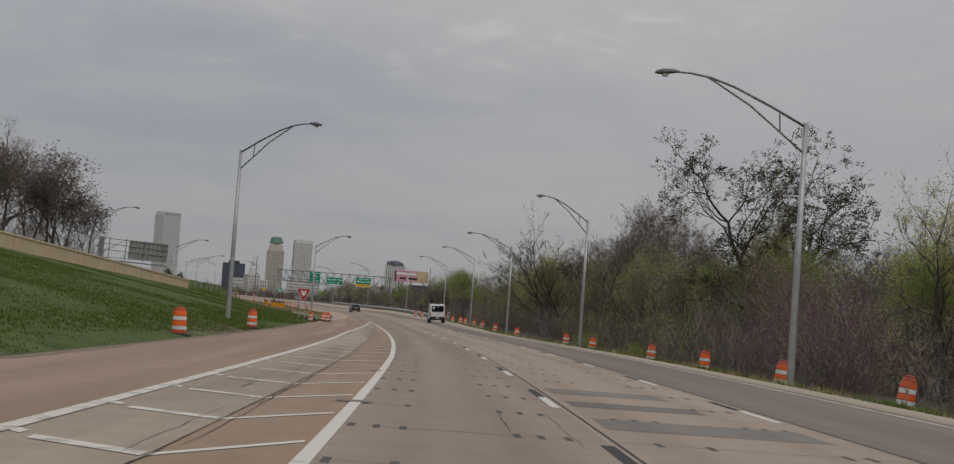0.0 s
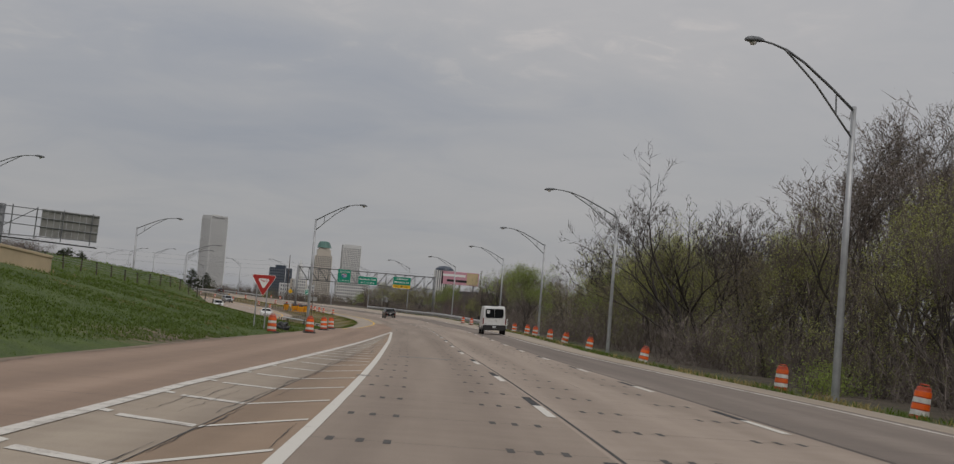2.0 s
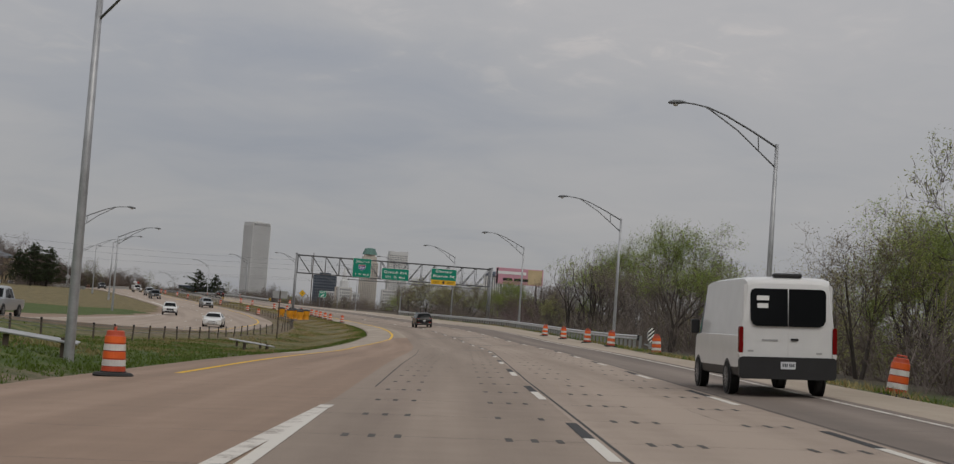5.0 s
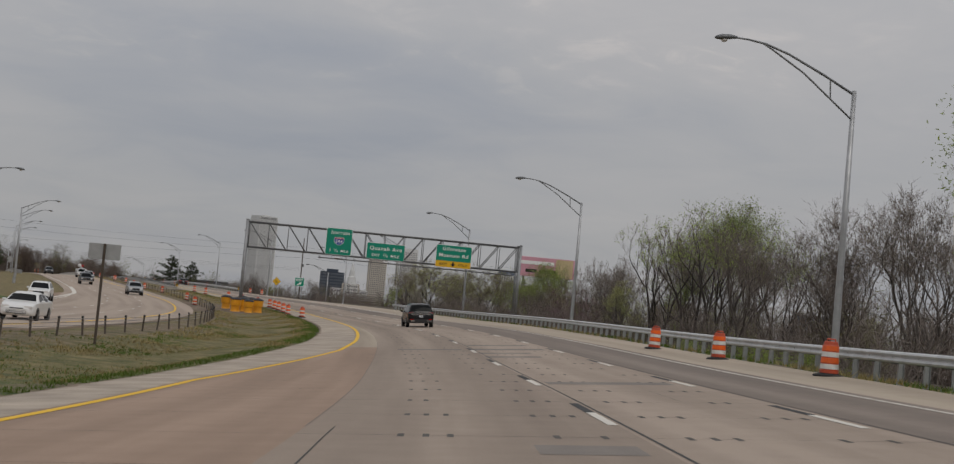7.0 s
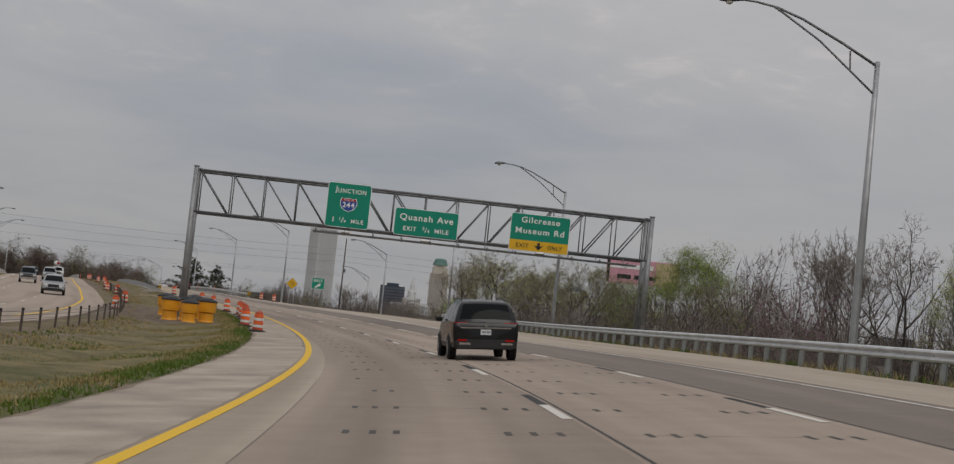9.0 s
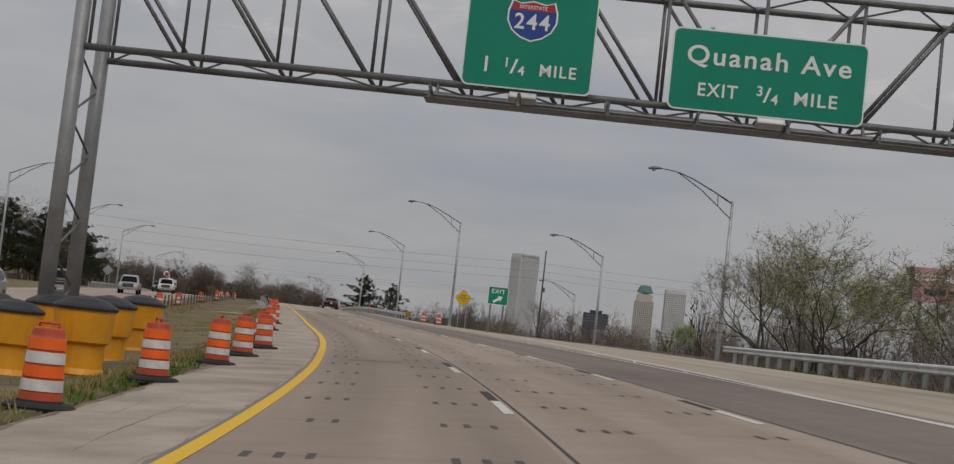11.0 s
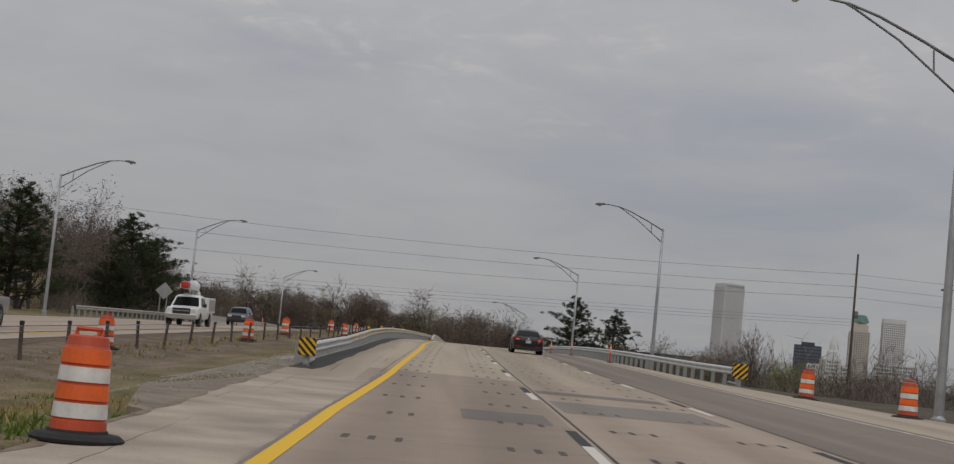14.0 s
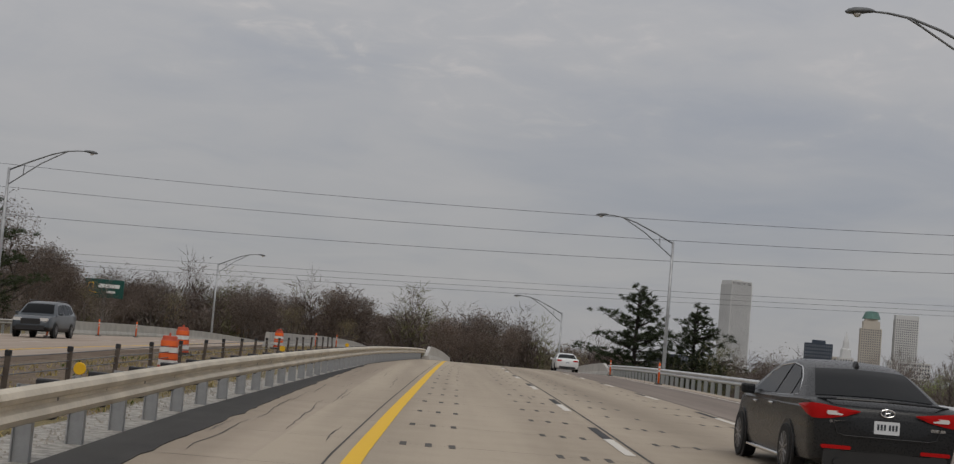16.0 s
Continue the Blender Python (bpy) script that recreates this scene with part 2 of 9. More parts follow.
def concrete_road(name, light, dark, warm, joint=True):
    """Worn highway concrete in the road's own metres (UV: across, along): slabs of differing tone, wheel tracks, joints, stains."""
    m, n, l, b = material(name)
    b.inputs["Roughness"].default_value = 0.82
    uv = n.new("ShaderNodeUVMap")
    geo = n.new("ShaderNodeObjectInfo")
    big, mid, fine = (n.new("ShaderNodeTexNoise") for _ in range(3))
    mapb = n.new("ShaderNodeMapping"); mapb.inputs["Scale"].default_value = (0.8, 0.025, 1)
    l.new(uv.outputs[0], mapb.inputs["Vector"]); l.new(mapb.outputs[0], big.inputs["Vector"])
    big.inputs["Scale"].default_value, big.inputs["Detail"].default_value = 1.0, 4
    for t, sc in ((mid, 1.3), (fine, 38.0)):
        l.new(uv.outputs[0], t.inputs["Vector"])
        t.inputs["Scale"].default_value, t.inputs["Detail"].default_value = sc, 6
    sep = n.new("ShaderNodeSeparateXYZ"); l.new(uv.outputs[0], sep.inputs[0])
    # wheel tracks: darker bands 0.9 m either side of each lane's middle
    wave = n.new("ShaderNodeMath"); wave.operation = "MULTIPLY"; wave.inputs[1].default_value = 2 * math.pi / 1.8
    l.new(sep.outputs["X"], wave.inputs[0])
    cos = n.new("ShaderNodeMath"); cos.operation = "COSINE"; l.new(wave.outputs[0], cos.inputs[0])
    total = n.new("ShaderNodeMath"); total.operation = "MULTIPLY_ADD"; total.inputs[1].default_value = 0.055
    l.new(cos.outputs[0], total.inputs[0]); l.new(big.outputs["Fac"], total.inputs[2])
    t2 = n.new("ShaderNodeMath"); t2.operation = "MULTIPLY_ADD"; t2.inputs[1].default_value = 0.30
    l.new(mid.outputs["Fac"], t2.inputs[0]); l.new(total.outputs[0], t2.inputs[2])
    t3 = n.new("ShaderNodeMath"); t3.operation = "MULTIPLY_ADD"; t3.inputs[1].default_value = 0.30
    l.new(geo.outputs["Random"], t3.inputs[0]); l.new(t2.outputs[0], t3.inputs[2])
    ramp = n.new("ShaderNodeValToRGB")
    ramp.color_ramp.elements[0].position, ramp.color_ramp.elements[0].color = 0.48, rgb(dark)
    ramp.color_ramp.elements[1].position, ramp.color_ramp.elements[1].color = 1.05, rgb(light)
    e = ramp.color_ramp.elements.new(0.78); e.color = rgb(warm)
    l.new(t3.outputs[0], ramp.inputs["Fac"])
    grain = n.new("ShaderNodeMix"); grain.data_type = "RGBA"; grain.blend_type = "MULTIPLY"; grain.inputs["Factor"].default_value = 1
    gr = n.new("ShaderNodeValToRGB")
    gr.color_ramp.elements[0].color, gr.color_ramp.elements[1].color = (0.80, 0.80, 0.80, 1), (1.12, 1.12, 1.12, 1)
    l.new(fine.outputs["Fac"], gr.inputs["Fac"]); l.new(ramp.outputs["Color"], grain.inputs["A"]); l.new(gr.outputs["Color"], grain.inputs["B"])
    l.new(grain.outputs["Result"], b.inputs["Base Color"])
    bp = n.new("ShaderNodeBump"); bp.inputs["Strength"].default_value, bp.inputs["Distance"].default_value = 0.25, 0.01
    l.new(fine.outputs["Fac"], bp.inputs["Height"]); l.new(bp.outputs[0], b.inputs["Normal"])
    return m


def worn_paint(name, colour, under, wear=0.5):
    """Road paint rubbed through to the concrete in patches."""
    m, n, l, b = material(name)
    b.inputs["Roughness"].default_value = 0.7
    uv = n.new("ShaderNodeUVMap")
    a, c = n.new("ShaderNodeTexNoise"), n.new("ShaderNodeTexNoise")
    a.inputs["Scale"].default_value, a.inputs["Detail"].default_value = 2.2, 8
    c.inputs["Scale"].default_value, c.inputs["Detail"].default_value = 25, 4
    for t in (a, c):
        l.new(uv.outputs[0], t.inputs["Vector"])
    s = n.new("ShaderNodeMath"); s.operation = "MULTIPLY_ADD"; s.inputs[1].default_value = 0.5
    l.new(c.outputs["Fac"], s.inputs[0]); l.new(a.outputs["Fac"], s.inputs[2])
    r = n.new("ShaderNodeMapRange"); r.inputs["From Min"].default_value, r.inputs["From Max"].default_value = wear + 0.10, wear + 0.30
    l.new(s.outputs[0], r.inputs["Value"])
    mix = n.new("ShaderNodeMix"); mix.data_type = "RGBA"
    mix.inputs["A"].default_value, mix.inputs["B"].default_value = rgb(under), rgb(colour)
    l.new(r.outputs[0], mix.inputs["Factor"]); l.new(mix.outputs["Result"], b.inputs["Base Color"])
    return m


def ground_material():
    """Turf: fresh green on the bank, straw and bare earth further on, leaf litter under the wood."""
    m, n, l, b = material("turf")
    b.inputs["Roughness"].default_value = 0.95
    tc, at_ = n.new("ShaderNodeTexCoord"), n.new("ShaderNodeAttribute")
    at_.attribute_name = "cover"
    big, mid, fine = (n.new("ShaderNodeTexNoise") for _ in range(3))
    for t, sc, d in ((big, 0.12, 4), (mid, 0.9, 6), (fine, 14, 6)):
        l.new(tc.outputs["Object"], t.inputs["Vector"])
        t.inputs["Scale"].default_value, t.inputs["Detail"].default_value = sc, d
    sep = n.new("ShaderNodeSeparateColor"); l.new(at_.outputs["Color"], sep.inputs[0])

    def mixed(a, b_, fac, sharp):
        r = n.new("ShaderNodeMapRange")
        s = n.new("ShaderNodeMath"); s.operation = "MULTIPLY_ADD"; s.inputs[1].default_value = 0.9
        l.new(mid.outputs["Fac"], s.inputs[0]); l.new(fac, s.inputs[2])
        r.inputs["From Min"].default_value, r.inputs["From Max"].default_value = 0.95 - sharp, 0.95 + sharp
        l.new(s.outputs[0], r.inputs["Value"])
        x = n.new("ShaderNodeMix"); x.data_type = "RGBA"
        l.new(r.outputs[0], x.inputs["Factor"])
        for key, v in (("A", a), ("B", b_)):
            if isinstance(v, tuple):
                x.inputs[key].default_value = rgb(v)
            else:
                l.new(v, x.inputs[key])
        return x.outputs["Result"]

    def tone(c1, c2, src, p0=0.35, p1=0.68):
        r = n.new("ShaderNodeValToRGB")
        r.color_ramp.elements[0].position, r.color_ramp.elements[0].color = p0, rgb(c1)
        r.color_ramp.elements[1].position, r.color_ramp.elements[1].color = p1, rgb(c2)
        l.new(src, r.inputs["Fac"])
        return r.outputs["Color"]

    green = tone((0.048, 0.078, 0.010), (0.084, 0.118, 0.016), mid.outputs["Fac"])
    straw = tone((0.115, 0.090, 0.034), (0.235, 0.185, 0.082), mid.outputs["Fac"])
    earth = tone((0.10, 0.07, 0.045), (0.22, 0.165, 0.115), mid.outputs["Fac"])
    litter = tone((0.05, 0.038, 0.025), (0.11, 0.085, 0.055), mid.outputs["Fac"])
    c = mixed(green, straw, sep.outputs[0], 0.28)
    c = mixed(c, earth, sep.outputs[1], 0.22)
    c = mixed(c, litter, sep.outputs[2], 0.3)
    g = n.new("ShaderNodeMix"); g.data_type = "RGBA"; g.blend_type = "MULTIPLY"; g.inputs["Factor"].default_value = 1
    l.new(c, g.inputs["A"]); l.new(tone((0.62, 0.62, 0.62), (1.25, 1.25, 1.25), fine.outputs["Fac"], 0.3, 0.72), g.inputs["B"])
    l.new(g.outputs["Result"], b.inputs["Base Color"])
    bp = n.new("ShaderNodeBump"); bp.inputs["Strength"].default_value, bp.inputs["Distance"].default_value = 0.8, 0.06
    l.new(fine.outputs["Fac"], bp.inputs["Height"]); l.new(bp.outputs[0], b.inputs["Normal"])
    return m


M_ROAD = concrete_road("lane_concrete", (0.375, 0.298, 0.236), (0.228, 0.176, 0.136), (0.299, 0.235, 0.183))
M_RAMP = concrete_road("ramp_concrete", (0.352, 0.244, 0.175), (0.207, 0.139, 0.097), (0.278, 0.189, 0.132))
M_ASPH = concrete_road("outer_lane_concrete", (0.245, 0.198, 0.163), (0.142, 0.113, 0.092), (0.19, 0.151, 0.123))
M_DECK = concrete_road("bridge_approach_concrete", (0.42, 0.350, 0.264), (0.262, 0.213, 0.157), (0.34, 0.28, 0.209))
M_SHLD = concrete_road("shoulder_concrete", (0.42, 0.348, 0.268), (0.25, 0.20, 0.15), (0.345, 0.282, 0.213))
M_GORE = concrete_road("gore_concrete", (0.39, 0.275, 0.18), (0.225, 0.155, 0.10), (0.305, 0.212, 0.14))
M_PATCH = concrete_road("patch_asphalt", (0.22, 0.19, 0.165), (0.14, 0.12, 0.105), (0.18, 0.155, 0.135))
M_WHITE = worn_paint("white_road_paint", (0.62, 0.585, 0.52), (0.33, 0.29, 0.25), 0.32)
M_FADED = worn_paint("faded_white_road_paint", (0.62, 0.58, 0.52), (0.30, 0.26, 0.22), 0.46)
M_YELLOW = worn_paint("yellow_road_paint", (0.74, 0.44, 0.006), (0.38, 0.27, 0.12), 0.24)
M_BLACKTAPE = worn_paint("black_contrast_tape", (0.016, 0.015, 0.015), (0.07, 0.065, 0.06), 0.18)
M_SLOT = plain("epoxy_slot_filler", (0.075, 0.066, 0.058), 0.8, vary=0.3, scale=2)
M_SEAL = plain("joint_sealant", (0.045, 0.040, 0.036), 0.75, vary=0.3, scale=4)
M_GOREOLD = concrete_road("aged_grey_gore_concrete", (0.44, 0.365, 0.28), (0.22, 0.172, 0.128), (0.34, 0.275, 0.208))
M_DIRT = plain("kerbside_earth", (0.23, 0.172, 0.122), 0.95, vary=0.45, scale=2.6, bump=0.4, fine=22)
M_GRIT = plain("gravelly_worn_shoulder", (0.385, 0.322, 0.258), 0.95, vary=0.36, scale=0.7, bump=0.4, fine=26)
M_TAR = concrete_road("patchy_black_asphalt", (0.115, 0.104, 0.090), (0.024, 0.022, 0.020), (0.058, 0.053, 0.047))
M_TURF = ground_material()
M_GALV = plain("galvanised_steel", (0.40, 0.405, 0.41), 0.48, 0.65, vary=0.22, scale=2.0, fine=20)
M_BEAM = plain("pale_galvanised_beam", (0.58, 0.585, 0.59), 0.5, 0.3, vary=0.18, scale=2.0, fine=20)
M_WHITESTONE = plain("white_crushed_stone", (0.35, 0.33, 0.295), 0.95, vary=0.55, scale=7.0, bump=0.7, fine=36)
M_DARKGALV = plain("weathered_dark_steel", (0.20, 0.205, 0.21), 0.55, 0.5, vary=0.3, scale=2.5)
M_POST = plain("rusty_brown_post_steel", (0.115, 0.092, 0.074), 0.8, 0.2, vary=0.35, scale=3)
M_BLACK = plain("black_plastic", (0.018, 0.018, 0.02), 0.55, vary=0.3)
M_LAMP = plain("luminaire_grey", (0.14, 0.145, 0.15), 0.5, 0.3, vary=0.2)
M_GREEN = plain("sign_green", (0.0, 0.235, 0.15), 0.75, vary=0.08, scale=1.2, fine=8)
M_SIGNWHITE = plain("sign_white", (0.80, 0.80, 0.78), 0.42, vary=0.06)
M_SIGNYEL = plain("sign_yellow", (0.74, 0.42, 0.01), 0.42, vary=0.1)
M_SIGNRED = plain("sign_red", (0.42, 0.025, 0.02), 0.42, vary=0.12)
M_SIGNBLUE = plain("sign_blue", (0.015, 0.06, 0.30), 0.42, vary=0.1)
M_SIGNBLACK = plain("sign_black", (0.012, 0.012, 0.012), 0.5, vary=0.1)
M_ALU = plain("sign_back_aluminium", (0.42, 0.42, 0.42), 0.45, 0.6, vary=0.15)
M_ORANGE = plain("drum_orange", (0.90, 0.135, 0.008), 0.45, vary=0.14, scale=3)
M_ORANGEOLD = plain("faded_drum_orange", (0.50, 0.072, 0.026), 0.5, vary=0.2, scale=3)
M_ORANGEFADED = plain("sun_bleached_drum_orange", (0.78, 0.13, 0.02), 0.5, vary=0.2, scale=3)
M_REFL = plain("drum_white_sheeting", (0.66, 0.64, 0.61), 0.4, vary=0.22, scale=5)
M_RUBBER = plain("black_rubber", (0.022, 0.021, 0.021), 0.85, vary=0.3)
M_BARREL = plain("barrel_yellow", (0.78, 0.33, 0.012), 0.45, vary=0.18, scale=2)
M_CAST = plain("cast_concrete", (0.44, 0.42, 0.385), 0.85, vary=0.22, scale=0.9, bump=0.15, fine=25)
M_WALL = plain("tan_concrete_wall", (0.52, 0.41, 0.27), 0.85, vary=0.22, scale=0.5, bump=0.12, fine=18)
M_WOOD = plain("weathered_post_wood", (0.085, 0.065, 0.05), 0.9, vary=0.35, scale=4, bump=0.2)


# ---- building helpers ----
def mesh_of(name, verts, faces, mat, uvs=None, smooth_faces=False):
    me = bpy.data.meshes.new(name)
    me.from_pydata([tuple(v) for v in verts], [], [tuple(f) for f in faces])
    me.materials.append(mat)
    if uvs is not None:
        layer = me.uv_layers.new(name="UVMap")
        idx = np.empty(len(me.loops), np.int32)
        me.loops.foreach_get("vertex_index", idx)
        layer.data.foreach_set("uv", np.asarray(uvs, np.float32)[idx].ravel())
    if smooth_faces:
        me.polygons.foreach_set("use_smooth", [True] * len(me.polygons))
    me.update()
    return me


def thing(name, label, category, m=None, group="", kind=""):
    """An Empty at a thing's base, which holds its parts."""
    ob = new(name)
    if m is not None:
        ob.matrix_basis = m
    return tagged(ob, label, category, group, kind)


def part(name, bm, mat, parent, label="", smooth_faces=False):
    """Links a bmesh as one mesh object under a thing or part."""
    me = bpy.data.meshes.new(name)
    bm.to_mesh(me)
    bm.free()
    for mt in mat if isinstance(mat, (list, tuple)) else [mat]:
        me.materials.append(mt)
    if smooth_faces:
        me.polygons.foreach_set("use_smooth", [True] * len(me.polygons))
    ob = new(name, me)
    ob.parent = parent
    if label:
        tagged(ob, label)
    return ob


def share(name, me, parent, m):
    ob = new(name, me)
    ob.parent = parent
    ob.matrix_basis = m
    return ob


def box(bm, size, m=None, bevel=0.0, segs=1):
    """A box about its middle; bevelled."""
    r = bmesh.ops.create_cube(bm, size=1.0)
    bmesh.ops.scale(bm, vec=size, verts=r["verts"])
    if bevel:
        edges = {e for v in r["verts"] for e in v.link_edges}
        r = bmesh.ops.bevel(bm, geom=list(edges), offset=bevel, segments=segs, affect="EDGES", profile=0.6)
        vs = list({v for f in r["faces"] for v in f.verts})
        vs = list({v for v in vs} | {v for f in r["faces"] for e in f.edges for g in e.link_faces for v in g.verts})
    else:
        vs = r["verts"]
    if m is not None:
        bmesh.ops.transform(bm, matrix=m, verts=vs)
    return vs


def tube(bm, points, radii, sides=8, caps=True):
    """A tapered tube along points."""
    pts = [Vector(p) for p in points]
    if not isinstance(radii, (list, tuple)):
        radii = [radii] * len(pts)
    rings = []
    for i, p in enumerate(pts):
        d = (pts[min(i + 1, len(pts) - 1)] - pts[max(i - 1, 0)]).normalized()
        a = d.cross(Vector((0, 0, 1)) if abs(d.z) < 0.9 else Vector((1, 0, 0))).normalized()
        b = d.cross(a)
        rings.append([bm.verts.new(p + (a * math.cos(k * 2 * math.pi / sides) + b * math.sin(k * 2 * math.pi / sides)) * radii[i]) for k in range(sides)])
    for r0, r1 in zip(rings, rings[1:]):
        for k in range(sides):
            bm.faces.new((r0[k], r0[(k + 1) % sides], r1[(k + 1) % sides], r1[k]))
    if caps:
        bm.faces.new(rings[0][::-1])
        bm.faces.new(rings[-1])
    return rings


def lathe(bm, profile, sides=20, mats=None):
    """Turns (radius, height) pairs round the z axis; mats gives each band a material slot."""
    rings = [[bm.verts.new((r * math.cos(k * 2 * math.pi / sides), r * math.sin(k * 2 * math.pi / sides), z)) for k in range(sides)] for r, z in profile]
    for i, (a, b) in enumerate(zip(rings, rings[1:])):
        for k in range(sides):
            f = bm.faces.new((a[k], a[(k + 1) % sides], b[(k + 1) % sides], b[k]))
            if mats:
                f.material_index = mats[i]
    bm.faces.new(rings[0][::-1])
    bm.faces.new(rings[-1])
    return rings


def plate(bm, outline, depth, m=None):
    """A flat outline (x, z) given thickness along y."""
    n = len(outline)
    a = [bm.verts.new((x, -depth / 2, z)) for x, z in outline]
    b = [bm.verts.new((x, depth / 2, z)) for x, z in outline]
    bm.faces.new(a)
    bm.faces.new(b[::-1])
    for i in range(n):
        bm.faces.new((a[(i + 1) % n], a[i], b[i], b[(i + 1) % n]))
    if m is not None:
        bmesh.ops.transform(bm, matrix=m, verts=a + b)


def rounded(w, h, r, n=5):
    """The outline of a rounded rectangle about its middle."""
    pts = []
    for cx, cz, a0 in ((w/2 - r, h/2 - r, 0), (-w/2 + r, h/2 - r, 90), (-w/2 + r, -h/2 + r, 180), (w/2 - r, -h/2 + r, 270)):
        for k in range(n + 1):
            a = radians(a0 + 90 * k / n)
            pts.append((cx + r * math.cos(a), cz + r * math.sin(a)))
    return pts[::-1]


def words(text, height, mat, parent, m, name="letter", width=None, depth=0.006):
    """Raised lettering in the built-in font, one mesh part a letter; its cap height and, if given, width in metres."""
    cu = bpy.data.curves.new(name, "FONT")
    cu.body, cu.align_x, cu.align_y, cu.extrude = text, "CENTER", "CENTER", depth
    cu.offset, cu.space_character = 0.014, 1.16
    tmp = new("lettering_draft", cu)
    bpy.context.view_layer.update()
    me = bpy.data.meshes.new_from_object(tmp.evaluated_get(bpy.context.evaluated_depsgraph_get()))
    bpy.data.objects.remove(tmp)
    co = np.array([v.co[:] for v in me.vertices])
    lo, hi = co.min(0), co.max(0)
    k = height / 0.72
    kx = width / (hi[0] - lo[0]) if width else k
    co = (co - (lo + hi) / 2) * (kx, k, 1)
    faces = [tuple(f.vertices) for f in me.polygons]
    bpy.data.meshes.remove(me)
    # faces whose spans across the line overlap belong to one letter
    spans = sorted((min(co[i][0] for i in f), max(co[i][0] for i in f), n) for n, f in enumerate(faces))
    letters, reach = [], None
    for x0, x1, n in spans:
        if reach is None or x0 > reach + 0.004:
            letters.append([])
            reach = x1
        reach = max(reach, x1)
        letters[-1].append(faces[n])
    for group in letters:
        used = sorted({i for f in group for i in f})
        index = {v: n for n, v in enumerate(used)}
        ob = new(name, mesh_of(name, co[used], [tuple(index[i] for i in f) for f in group], mat))
        ob.parent = parent
        ob.matrix_basis = m @ Matrix.Rotation(radians(90), 4, "X")


def strip(name, s0, s1, left, right, lift, mat, parent=None, step=2.0, thick=0.03, height=None):
    """A ribbon of pavement or paint that follows the road; left and right are metres or functions of s."""
    s = np.linspace(s0, s1, max(2, int(abs(s1 - s0) / step) + 1))
    a, b = (np.array([f(v) for v in s]) if callable(f) else np.full(len(s), float(f)) for f in (left, right))
    cols = max(1, int(np.max(b - a) / 3.0))
    verts, uvs = [], []
    for k in range(cols + 1):
        u = a + (b - a) * k / cols
        x, y = xy(s, u)
        z = (deck(s, u) if height is None else height(s, u)) + lift
        verts.append(np.stack([x, y, z], 1))
        uvs.append(np.stack([u, s], 1))
    v = np.concatenate(verts)
    n = len(s)
    faces = [(k * n + i, (k + 1) * n + i, (k + 1) * n + i + 1, k * n + i + 1) for k in range(cols) for i in range(n - 1)]
    if thick:
        base = len(v)
        low0, low1 = verts[0] - (0, 0, thick), verts[-1] - (0, 0, thick)
        v = np.concatenate([v, low0, low1])
        uvs += [uvs[0], uvs[-1]]
        faces += [(base + i, i, i + 1, base + i + 1) for i in range(n - 1)]
        faces += [(cols * n + i, base + n + i, base + n + i + 1, cols * n + i + 1) for i in range(n - 1)]
        if cols == 1:
            faces += [(0, base, base + n, n), (n - 1, 2 * n - 1, base + 2 * n - 1, base + n - 1)]
    ob = new(name, mesh_of(name, v, faces, mat, np.concatenate(uvs)))
    if parent is not None:
        ob.parent = parent
    return ob


